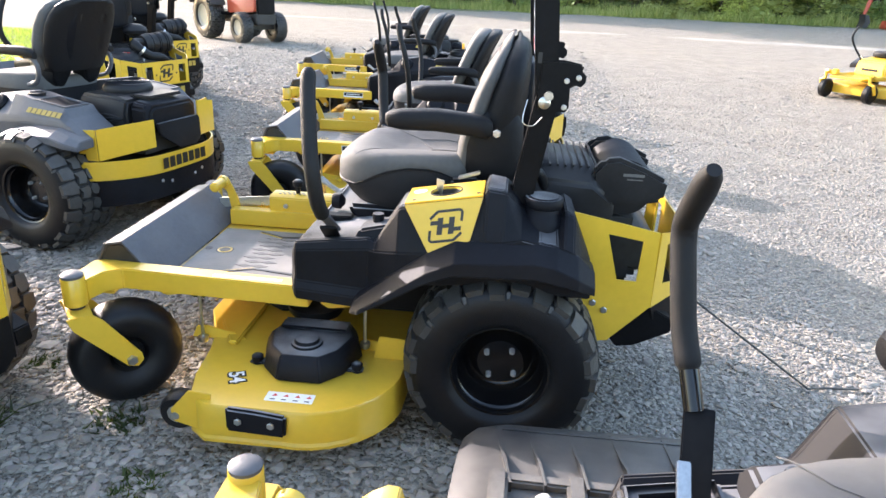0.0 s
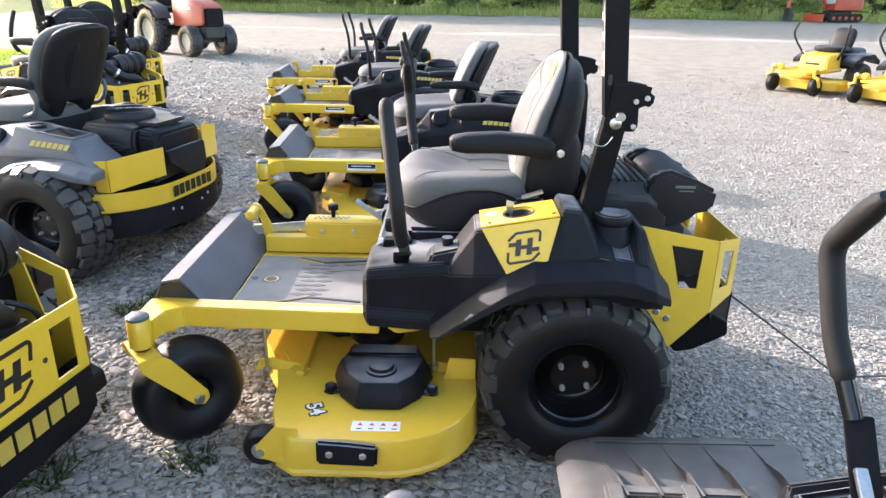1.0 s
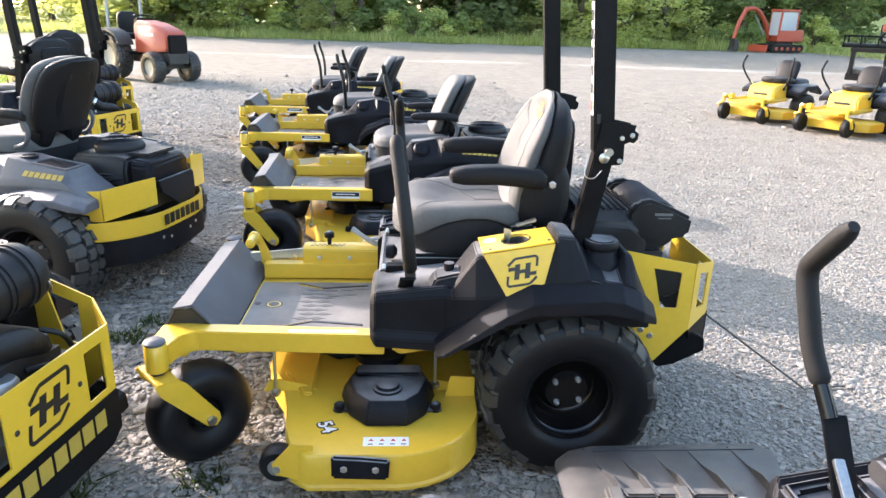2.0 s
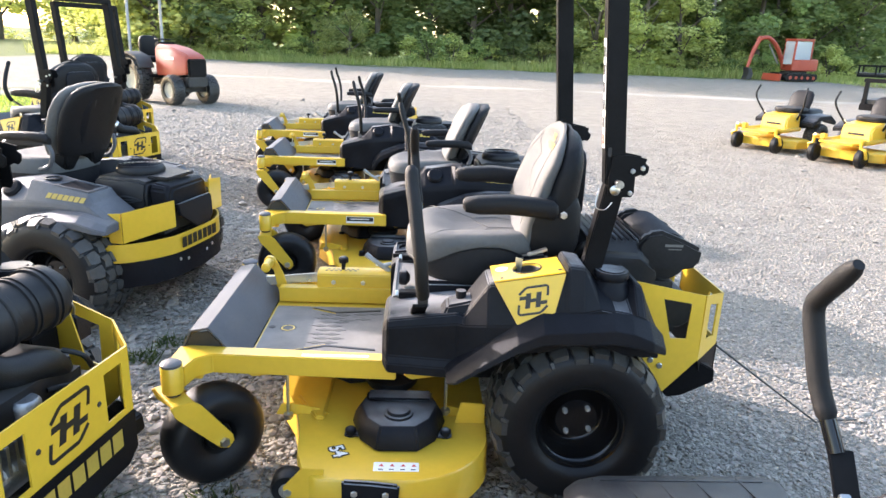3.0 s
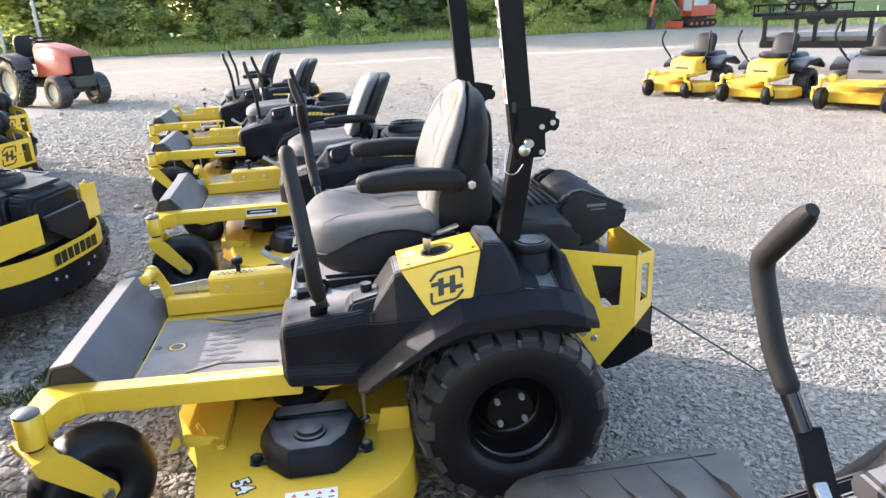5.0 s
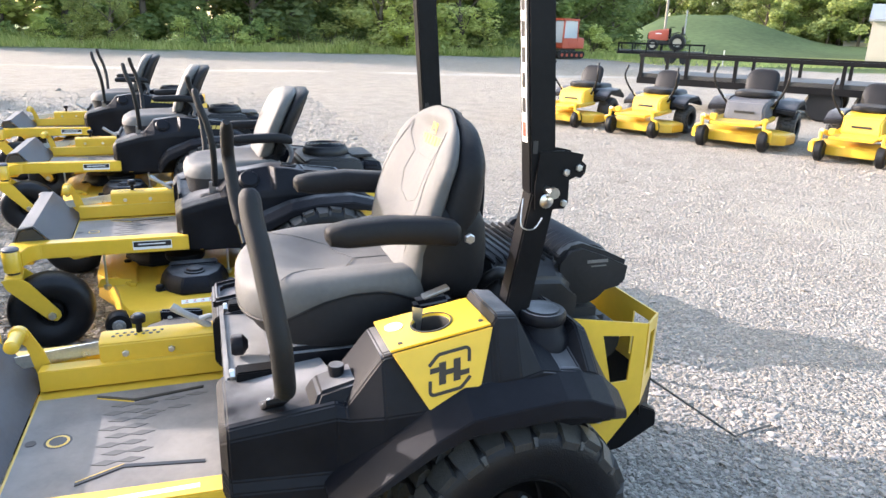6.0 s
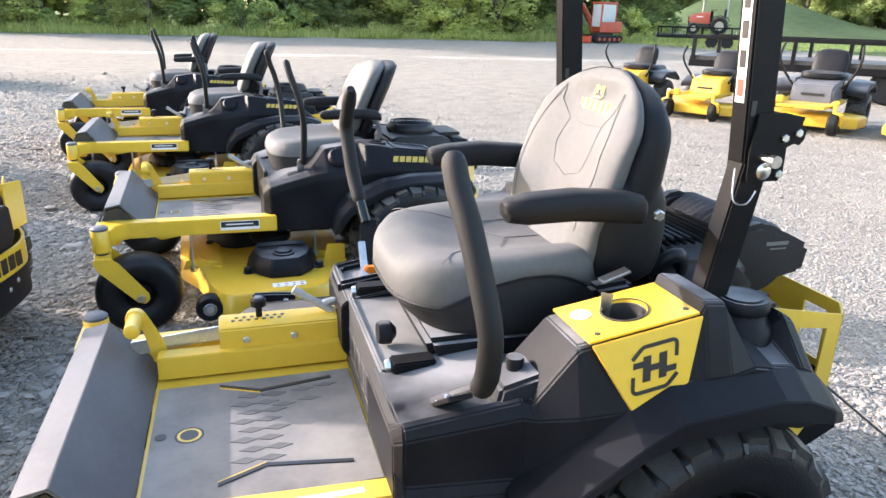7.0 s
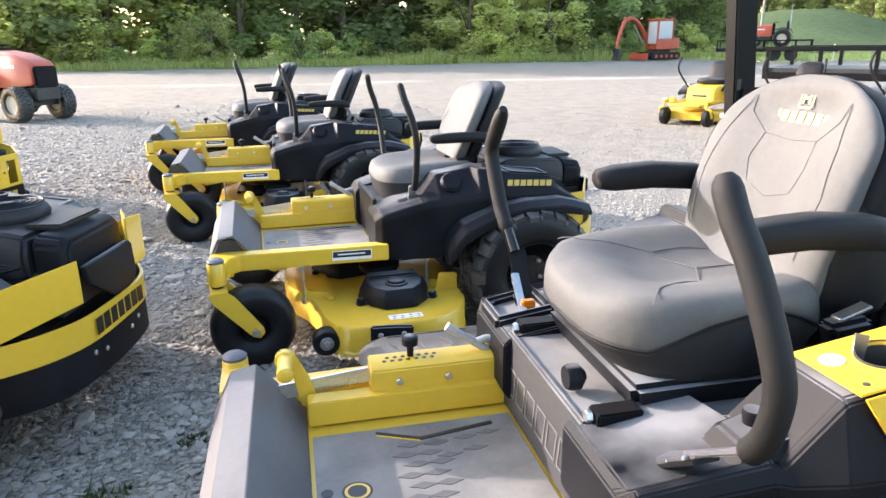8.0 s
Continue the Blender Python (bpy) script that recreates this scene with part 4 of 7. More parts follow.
    def dent(y, z):
        return 0.050 * (1 - ease(abs(y), 0.05, 0.215)) * (1 - 0.75 * ease(z, 1.20, 1.285)) * ease(z, 0.80, 0.92)

    def back(z0, z1, w, f0, f1, shrink):
        secs = []
        for i in range(25):
            t = math.sin(math.pi / 2 * i / 24)
            z = z0 + (z1 - z0) * t
            ww = w * (0.86 + 0.16 * math.sin(math.pi * min(t * 0.62 + 0.18, 1))) * (1 if t < 0.66 else math.sqrt(max(0.02, 1 - ((t - 0.66) / 0.345) ** 2)))
            xf, xr = along(front, z), along(rear, z)
            a0, a1 = xf + (xr - xf) * f0, xf + (xr - xf) * f1
            xc, th = (a0 + a1) / 2, (a1 - a0) / 2 * (1 if t < 0.95 else shrink)
            s = []
            for j in range(52):
                a = 2 * math.pi * j / 52
                y = ww * math.copysign(abs(math.sin(a)) ** 0.8, math.sin(a))
                s.append((xc + th * math.copysign(abs(math.cos(a)) ** 0.7, math.cos(a)) + (dent(y, z) if math.cos(a) < 0 else 0.0), y, z))
            secs.append(s)
        return loft(secs)
    part("backrest_shell", back(0.80, 1.284, 0.262, 0.19, 1.0, 0.6), VINYL, seat, "black vinyl backrest shell", sharp=60)
    part("backrest", back(0.845, 1.287, 0.256, 0.0, 0.46, 0.85), VINYLGREY, seat, "dusty grey vinyl backrest with stitched seams", sharp=60)
    part("back_panel", soft_box((0.015, -0.165, 0.93), (0.060, 0.165, 1.20), power=5), PLASTIC, seat, "moulded black backrest rear panel")
    def onto(y, z):
        xf, xr = along(front, z), along(rear, z)
        th = (xr - xf) * 0.20
        bow = th * (1 - (1 - min(1.0, (abs(y) / 0.25) ** 2.5)) ** 0.35)
        return (xf + bow + dent(y, z) - 0.0006, y, z)
    for line in (((0.150, 1.235), (0.140, 1.195), (0.085, 1.150), (0.0, 1.143), (-0.085, 1.150), (-0.140, 1.195), (-0.150, 1.235)), ((0.085, 1.150), (0.095, 1.09), (0.075, 1.035), (0.0, 1.015), (-0.075, 1.035), (-0.095, 1.09), (-0.085, 1.150)), ((0.150, 1.235), (0.185, 1.15), (0.205, 1.05), (0.19, 0.92)), ((-0.150, 1.235), (-0.185, 1.15), (-0.205, 1.05), (-0.19, 0.92))):
        fine = []
        for (y0, z0), (y1, z1) in zip(line, line[1:]):
            fine += [onto(y0 + (y1 - y0) * q / 4, z0 + (z1 - z0) * q / 4) for q in range(4)]
        part("seam", tube(fine + [onto(*line[-1])], 0.0011, 6), VINYLINSET, seat)
    word_mark("seat_mark", 7, 0.026, 0.185, GOLD, seat, on_plane((onto(0, 1.192)[0] - 0.0012, 0, 1.192), (0, -1, 0), (0.36, 0, 1)), 0.0)
    bm = bmesh.new()
    for k in (-1, 1):
        slab([(k * 0.010 - 0.003, -0.013), (k * 0.010 + 0.003, -0.013), (k * 0.010 + 0.003, 0.013), (k * 0.010 - 0.003, 0.013)], 0, 0.0008, "z", bm)
        slab([(k * 0.020 - 0.002, -0.02), (k * 0.020 + 0.002, -0.02), (k * 0.020 + 0.002, 0.02), (k * 0.020 - 0.002, 0.02)], 0, 0.0008, "z", bm)
        slab([(-0.02, k * 0.022 - 0.002), (0.02, k * 0.022 - 0.002), (0.02, k * 0.022 + 0.002), (-0.02, k * 0.022 + 0.002)], 0, 0.0008, "z", bm)
    slab([(-0.012, -0.003), (0.012, -0.003), (0.012, 0.003), (-0.012, 0.003)], 0, 0.0008, "z", bm)
    ob = part("seat_badge", bm, GOLD, seat)
    ob.matrix_basis = on_plane((onto(0, 1.235)[0] - 0.0012, 0, 1.235), (0, -1, 0), (0.30, 0, 1))
    for s in (-1, 1):
        secs = []
        for x, zc, hh, ww in ((-0.415, 1.015, 0.014, 0.016), (-0.405, 1.013, 0.026, 0.028), (-0.36, 1.014, 0.034, 0.036), (-0.25, 1.018, 0.036, 0.036), (-0.13, 1.008, 0.036, 0.034), (-0.085, 1.0, 0.034, 0.030), (-0.07, 0.998, 0.02, 0.016)):
            secs.append([(x, s * 0.298 + ww * math.copysign(abs(math.cos(a)) ** 0.7, math.cos(a)), zc + hh * math.copysign(abs(math.sin(a)) ** 0.7, math.sin(a))) for a in (2 * math.pi * j / 14 for j in range(14))])
        part("armrest", loft(secs), VINYL, seat, "black padded armrest")
        part("side_bolster", soft_box((-0.165, min(s * 0.15, s * 0.268), 0.79), (0.035, max(s * 0.15, s * 0.268), 1.06), power=3.2), VINYL, seat, "black vinyl side bolster")
        bolts("arm_bolt", [(-0.055, s * 0.33, 0.992)], 0.014, s * 0.012, "y", seat)
    part("piping", tube(rim_line, 0.004, 6, cap=False), VINYL, seat)
    part("seat_base", loft([[(-0.52, -0.20, 0.60), (-0.12, -0.20, 0.60), (-0.12, 0.20, 0.60), (-0.52, 0.20, 0.60)], [(-0.55, -0.235, 0.66), (-0.10, -0.235, 0.66), (-0.10, 0.235, 0.66), (-0.55, 0.235, 0.66)], [(-0.56, -0.24, 0.695), (-0.10, -0.24, 0.695), (-0.10, 0.24, 0.695), (-0.56, 0.24, 0.695)]]), PLASTIC, seat, "black seat suspension base", bevel=0.015)
    part("seat_rail", block((-0.60, -0.17, 0.585), (-0.14, -0.13, 0.602)), BLACK, seat)
    part("seat_knob", lathe([(0.026, -0.645), (0.03, -0.635), (0.03, -0.615), (0.012, -0.60)], (0, -0.10, 0.66), "x", 14), PLASTIC, seat)
    return seat


def bucket_seat(parent, dx=0.0, dz=0.0, lean=0.18, rise=1.0):
    """Lower seat with a shield-shaped, two-lobed backrest that leans well back, and short armrests."""
    seat = new("seat")
    seat.parent = parent
    seat.location = (dx, 0, dz)
    low, high = [], []
    n = 40
    for k, z, up in ((0.84, 0.690, 0), (0.93, 0.705, 0), (0.97, 0.755, 0), (0.985, 0.785, 0), (1.0, 0.795, 1), (1.0, 0.818, 1), (0.96, 0.846, 1), (0.88, 0.860, 1), (0.74, 0.864, 1), (0.5, 0.858, 1), (0.25, 0.855, 1), (0.08, 0.855, 1)):
        ring = []
        for q in range(n):
            a = 2 * math.pi * q / n
            cx, cy = math.copysign(abs(math.cos(a)) ** 0.6, math.cos(a)), math.copysign(abs(math.sin(a)) ** 0.6, math.sin(a))
            x, y = -0.345 + 0.265 * k * cx, 0.255 * k * cy
            ring.append((x, y, z + (0.022 * min(1.0, (abs(y) / 0.19) ** 3) * (0.3 + 0.7 * min(1.0, max(0.0, (x + 0.6) / 0.25))) if k < 0.97 and up else 0)))
        (high if up else low).append(ring)
    part("cushion", loft(low + [high[0]]), VINYLSIDE, seat, "dark vinyl seat sides")
    part("cushion_top", loft(high), VINYLGREY, seat, "dusty vinyl seat cushion", sharp=60)
    shape = ((0.895, 0.185), (0.93, 0.205), (0.99, 0.222), (1.07, 0.232), (1.15, 0.234), (1.21, 0.222), (1.25, 0.198), (1.275, 0.160), (1.290, 0.105), (1.296, 0.05))

    def spine(z):
        return -0.135 - 0.55 * (1 - rise) + lean * (z - 0.86) + 0.67 * lean * (z - 0.86) ** 2

    def shell(x0, x1, grow, lift=0.0):
        out = []
        for z, w in shape:
            z = 0.86 + (z - 0.86) * rise
            ring = []
            for q in range(32):
                a = 2 * math.pi * q / 32
                ca, sa = math.copysign(abs(math.cos(a)) ** 0.7, math.cos(a)), math.copysign(abs(math.sin(a)) ** 0.75, math.sin(a))
                y = w * grow * sa
                f = 0.030 * (y / 0.23) ** 2
                ring.append((spine(z) + (x0 + x1) / 2 + (x1 - x0) / 2 * ca * (1 if w > 0.11 else 0.6) - f, y, z + lift))
            out.append(ring)
        return loft(out)
    part("backrest_shell", shell(0.030, 0.120, 1.0), VINYL, seat, "black vinyl backrest shell", sharp=60)
    part("backrest", shell(-0.045, 0.055, 1.02, 0.002), VINYLGREY, seat, "dusty vinyl backrest with a padded rim", sharp=60)
    part("back_panel", loft([[(spine(z) + d, y, z) for y, d in ((-w, 0.09), (-w + 0.03, 0.113), (w - 0.03, 0.113), (w, 0.09))] for z, w in ((0.93, 0.10), (0.96, 0.135), (1.04, 0.155), (1.14, 0.160), (1.20, 0.145), (1.235, 0.10))]), PLASTIC, seat, "moulded black rear panel", bevel=0.006)
    part("panel_recess", loft([[(spine(z) + d, y, z) for y, d in ((-w, 0.105), (-w, 0.1165), (w, 0.1165), (w, 0.105))] for z, w in ((1.165, 0.075), (1.205, 0.080))]), INK, seat)
    for s in (-1, 1):
        lobe = []
        for z, y0, y1, d in ((0.800, 0.095, 0.125, 0.020), (0.812, 0.070, 0.155, 0.035), (0.850, 0.052, 0.178, 0.045), (0.905, 0.030, 0.188, 0.050)):
            x = spine(max(z, 0.84)) + 0.030
            lobe.append([(x - d, s * y0, z), (x - d * 0.4, s * (y0 - 0.01), z), (x + d, s * (y0 + 0.01), z), (x + d, s * (y1 - 0.01), z), (x - d * 0.4, s * y1, z), (x - d, s * (y1 - 0.01), z)])
        part("back_lobe", loft(lobe), VINYL, seat, bevel=0.008)
        arm = []
        for x, zc, hh, ww in ((-0.365, 1.008, 0.012, 0.014), (-0.35, 1.006, 0.022, 0.024), (-0.28, 1.008, 0.026, 0.028), (-0.15, 1.010, 0.027, 0.028), (-0.08, 1.002, 0.026, 0.024), (-0.055, 0.99, 0.018, 0.016)):
            arm.append([(x, s * 0.275 + ww * math.copysign(abs(math.cos(a)) ** 0.7, math.cos(a)), zc + hh * math.copysign(abs(math.sin(a)) ** 0.7, math.sin(a))) for a in (2 * math.pi * q / 12 for q in range(12))])
        part("armrest", loft(arm), VINYL, seat, "black padded armrest")
        part("arm_bracket", tube(smooth_path([(-0.10, s * 0.268, 0.99), (-0.065, s * 0.266, 0.95), (-0.060, s * 0.262, 0.90), (-0.095, s * 0.255, 0.845), (-0.16, s * 0.25, 0.825)], 4), 0.013, 8), GREYPLASTIC, seat, "curved grey armrest bracket")
    part("seat_base", loft([[(-0.52, -0.19, 0.60), (-0.14, -0.19, 0.60), (-0.14, 0.19, 0.60), (-0.52, 0.19, 0.60)], [(-0.55, -0.22, 0.695), (-0.12, -0.22, 0.695), (-0.12, 0.22, 0.695), (-0.55, 0.22, 0.695)]]), PLASTIC, seat, "black seat suspension", bevel=0.01)
    return seat


def console_a(parent, s):
    """Side console with raised hump, fuel tank and flared fender, of the tall mower."""
    def section(x, zb, zt, yt, ys, zs, yi=0.20, sill=0.002):
        zl = zb + 0.55 * (zs - zb) if sill < 0.005 else zb + 0.062
        lift = 0.016 if sill > 0.015 else 0.0
        return [(x, s * yi, zb), (x, s * yi, zt), (x, s * (yt - 0.036), zt), (x, s * (yt - 0.014), zt + lift), (x, s * yt, zt + lift - 0.006), (x, s * ys, zs), (x, s * (ys + sill * 0.2), zl), (x, s * (ys + sill), zl - 0.026), (x, s * (ys + sill), zb)]
    secs = [section(-0.690, 0.470, 0.606, 0.456, 0.470, 0.594, sill=0.012), section(-0.672, 0.446, 0.624, 0.484, 0.494, 0.610, sill=0.016), section(-0.43, 0.440, 0.660, 0.500, 0.516, 0.640, sill=0.018),
            section(-0.408, 0.445, 0.666, 0.502, 0.530, 0.640, 0.33, 0.014), section(-0.330, 0.50, 0.793, 0.530, 0.566, 0.655, 0.37), section(-0.245, 0.56, 0.808, 0.535, 0.582, 0.665, 0.375),
            section(-0.078, 0.58, 0.841, 0.545, 0.585, 0.712, 0.375), section(-0.064, 0.58, 0.872, 0.545, 0.588, 0.718, 0.372), section(-0.010, 0.58, 0.864, 0.538, 0.590, 0.720, 0.372),
            section(0.045, 0.575, 0.800, 0.470, 0.592, 0.735, 0.32), section(0.100, 0.57, 0.765, 0.472, 0.592, 0.724, 0.30), section(0.150, 0.57, 0.765, 0.478, 0.590, 0.716, 0.30), section(0.172, 0.57, 0.806, 0.505, 0.588, 0.712, 0.30), section(0.200, 0.56, 0.792, 0.51, 0.585, 0.70, 0.30), section(0.225, 0.56, 0.735, 0.505, 0.582, 0.675, 0.30), section(0.262, 0.555, 0.650, 0.50, 0.575, 0.63, 0.30)]
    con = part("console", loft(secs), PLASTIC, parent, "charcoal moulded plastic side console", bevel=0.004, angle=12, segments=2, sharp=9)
    lip = [(-0.466, 0.466, 0.482), (-0.435, 0.474, 0.508), (-0.235, 0.592, 0.668), (-0.150, 0.624, 0.712), (0.085, 0.632, 0.728), (0.150, 0.622, 0.718), (0.215, 0.608, 0.690), (0.268, 0.588, 0.640)]
    secs = []
    for i, (x, zb, zt) in enumerate(lip):
        end = 0.025 if i in (0, len(lip) - 1) else 0.0
        drop = min(0.045, (zt - zb) * 0.55)
        secs.append([(x, s * 0.50, zb + 0.005), (x, s * 0.50, zt + 0.004), (x, s * 0.580, zt + 0.004), (x, s * (0.650 - end), zt - drop), (x, s * (0.654 - end), zb + 0.006), (x, s * (0.646 - end), zb)])
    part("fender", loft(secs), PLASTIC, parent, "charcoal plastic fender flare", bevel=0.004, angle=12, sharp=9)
    if s < 0:
        # yellow insert: top with cup hole, and the badge face
        a, b = Vector((-0.312, -0.541, 0.801)), Vector((-0.077, -0.552, 0.846))
        c, d = Vector((-0.110, -0.590, 0.717)), Vector((-0.222, -0.582, 0.650))
        flat = (b - a).cross(d - a).normalized()
        c = c - flat * flat.dot(c - a)
        off = Vector((0, -0.007, 0.003))
        bm = bmesh.new()
        lo = [bm.verts.new(p) for p in (a, b, c, d)]
        hi = [bm.verts.new(p + off) for p in (a, b, c, d)]
        ring_faces(bm, [lo, hi])
        part("badge_panel", bm, YELLOW, parent, "yellow steel badge panel", bevel=0.0015)
        bm = bmesh.new()
        e, f = Vector((-0.077, -0.375, 0.846)), Vector((-0.312, -0.375, 0.801))
        upv = Vector((-0.18, 0, 0.98)).normalized() * 0.006
        n = 24
        mid = (a + e) / 2
        ax1, ax2 = (b - a), (f - a)
        hole = [mid + Vector((math.cos(t) * 0.046, math.sin(t) * 0.046, math.cos(t) * 0.046 * (b - a).z / (b - a).x)) for t in (2 * math.pi * j / n for j in range(n))]
        rim_pts = []
        for j in range(n):
            t = 2 * math.pi * j / n
            k = min(1 / max(abs(math.cos(t)), 1e-3), 1 / max(abs(math.sin(t)), 1e-3))
            rim_pts.append(mid + ax1 * 0.5 * math.cos(t) * k + ax2 * 0.5 * math.sin(t) * k)
        loops = [[bm.verts.new(p + upv * q) for p in pts] for pts, q in ((hole, 0.1), (rim_pts, 0.1), (rim_pts, 1), (hole, 1), (hole, 0.1))]
        ring_faces(bm, loops, cap=False)
        bmesh.ops.remove_doubles(bm, verts=bm.verts, dist=0.0002)
        part("cup_panel", bm, YELLOW, parent, "yellow steel cup holder panel")
        bored(con, lathe([(0.047, 0.70), (0.047, 0.90)], (mid.x, mid.y, 0), n=24))
        tilt = (b - a).z / (b - a).x
        def ring(r, dz, lift=0.0):
            return [Vector((mid.x + r * math.cos(t), mid.y + r * math.sin(t), mid.z + dz + tilt * r * math.cos(t) * lift)) for t in (2 * math.pi * j / n for j in range(n))]
        cup = loft([ring(0.047, 0.009, 1), ring(0.050, 0.009, 1), ring(0.050, 0.005, 1), ring(0.045, 0.0, 1), ring(0.0445, -0.075), ring(0.001, -0.076), ring(0.001, -0.073), ring(0.042, -0.072), ring(0.043, 0.0, 1)], cap=False)
        part("cup_holder", cup, DARKMETAL, parent, "dark steel cup sleeve")
        part("sleeve_tab", loft([[(mid.x - 0.035, mid.y + 0.036, mid.z - 0.06), (mid.x - 0.02, mid.y + 0.030, mid.z - 0.06), (mid.x - 0.02, mid.y + 0.033, mid.z - 0.06), (mid.x - 0.035, mid.y + 0.039, mid.z - 0.06)],
                                 [(mid.x - 0.035, mid.y + 0.036, mid.z + 0.035), (mid.x - 0.01, mid.y + 0.030, mid.z + 0.03), (mid.x - 0.01, mid.y + 0.033, mid.z + 0.03), (mid.x - 0.035, mid.y + 0.039, mid.z + 0.035)]]), STEEL, parent)
        nrm = (b - a).cross(d - a).normalized()
        if nrm.y > 0:
            nrm = -nrm
        pl = on_plane((a + b + c + d) / 4 + off + nrm * 0.0006 + Vector((-0.003, 0, 0)), (b - a), (a - d))
        pl = on_plane(pl.translation, (b - a), nrm.cross(b - a))
        emblem(parent, pl, 0.094, INK)
        bolts("rivet", [(-0.092, -0.520, 0.848), (-0.285, -0.515, 0.811)], 0.007, 0.003, "z", parent, DARKMETAL)
        part("flag_label", lathe([(0.022, 0), (0.022, 0.0008)], n=18), WHITE, parent).matrix_basis = on_plane((-0.278, -0.428, 0.8145), (1, 0, 0.19), (0, 1, 0))
    # fuel filler and small cap
    part("fuel_neck", lathe([(0.078, 0.740), (0.072, 0.772), (0.060, 0.784), (0.056, 0.800)], (0.105, s * 0.45, 0), n=22), PLASTIC, parent)
    prof = [(0.050, 0.796), (0.058, 0.802), (0.061, 0.808), (0.061, 0.826), (0.056, 0.832), (0.046, 0.830), (0.042, 0.834), (0.012, 0.834)]
    part("fuel_cap", lathe(prof, (0.105, s * 0.45, 0), n=26), PLASTIC, parent, "black screw fuel cap")
    part("control_pod", loft([[(-0.49, s * 0.36, 0.640), (-0.36, s * 0.36, 0.65), (-0.36, s * 0.50, 0.65), (-0.49, s * 0.50, 0.640)], [(-0.465, s * 0.38, 0.690), (-0.36, s * 0.375, 0.715), (-0.36, s * 0.475, 0.715), (-0.465, s * 0.475, 0.690)]]), PLASTIC, parent, bevel=0.008)
    part("switch_knob", lathe([(0.017, 0.70), (0.02, 0.722), (0.018, 0.728), (0.008, 0.729)], (-0.415, s * 0.415, 0), n=16), PLASTIC, parent)
    def top(x):
        return 0.622 + (x + 0.662) * 0.142
    part("lever_slot", loft([[(x, s * y, top(x) + dz) for y, dz in ((0.325, -0.004), (0.395, -0.004), (0.395, 0.0012), (0.325, 0.0012))] for x in (-0.628, -0.535)]), INK, parent)
    if s > 0:
        def tray(u, v, d):
            return (u, s * v, top(u) - 0.012 + d)
        part("lever_tray", framed([(-0.685, 0.285), (-0.515, 0.285), (-0.515, 0.462), (-0.685, 0.445)], [(-0.660, 0.310), (-0.535, 0.310), (-0.535, 0.438), (-0.660, 0.425)], tray, 0.040), PLASTIC, parent, "raised moulded rim round the lever", bevel=0.013, segments=3)
        # black sheet that paints the shade down inside the rim
        part("tray_shade", loft([[tray(x, y, d) for y, d in ((0.310, 0.006), (0.428, 0.006), (0.428, 0.0138), (0.310, 0.0138))] for x in (-0.660, -0.535)]), INK, parent)
    if s < 0:
        part("deck_label", loft([[(x, s * y, top(x) + dz) for y, dz in ((0.278, -0.003), (0.316, -0.003), (0.316, 0.0012), (0.278, 0.0012))] for x in (-0.632, -0.578)]), WHITE, parent, "small white warning label")
        part("deck_label_mark", loft([[(x, s * y, top(x) + dz) for y, dz in ((0.290, -0.003), (0.310, -0.003), (0.310, 0.0018), (0.290, 0.0018))] for x in (-0.622, -0.588)]), INK, parent)
        part("edge_slit", loft([[(x, s * y, top(x) + dz) for x, y, dz in ((x0, y0, -0.003), (x0 + 0.010, y0 + 0.006, -0.003), (x0 + 0.010, y0 + 0.006, 0.0012), (x0, y0, 0.0012))] for x0, y0 in ((-0.662, 0.388), (-0.618, 0.440))]), INK, parent)
    part("lever_bracket", bar((-0.64, s * 0.235, 0.640), (-0.54, s * 0.235, 0.640), 0.05, 0.03), BLACK, parent, bevel=0.004)
    bolts("bracket_bolt", [(-0.643, s * 0.231, 0.640)], 0.014, -0.012, "x", parent)


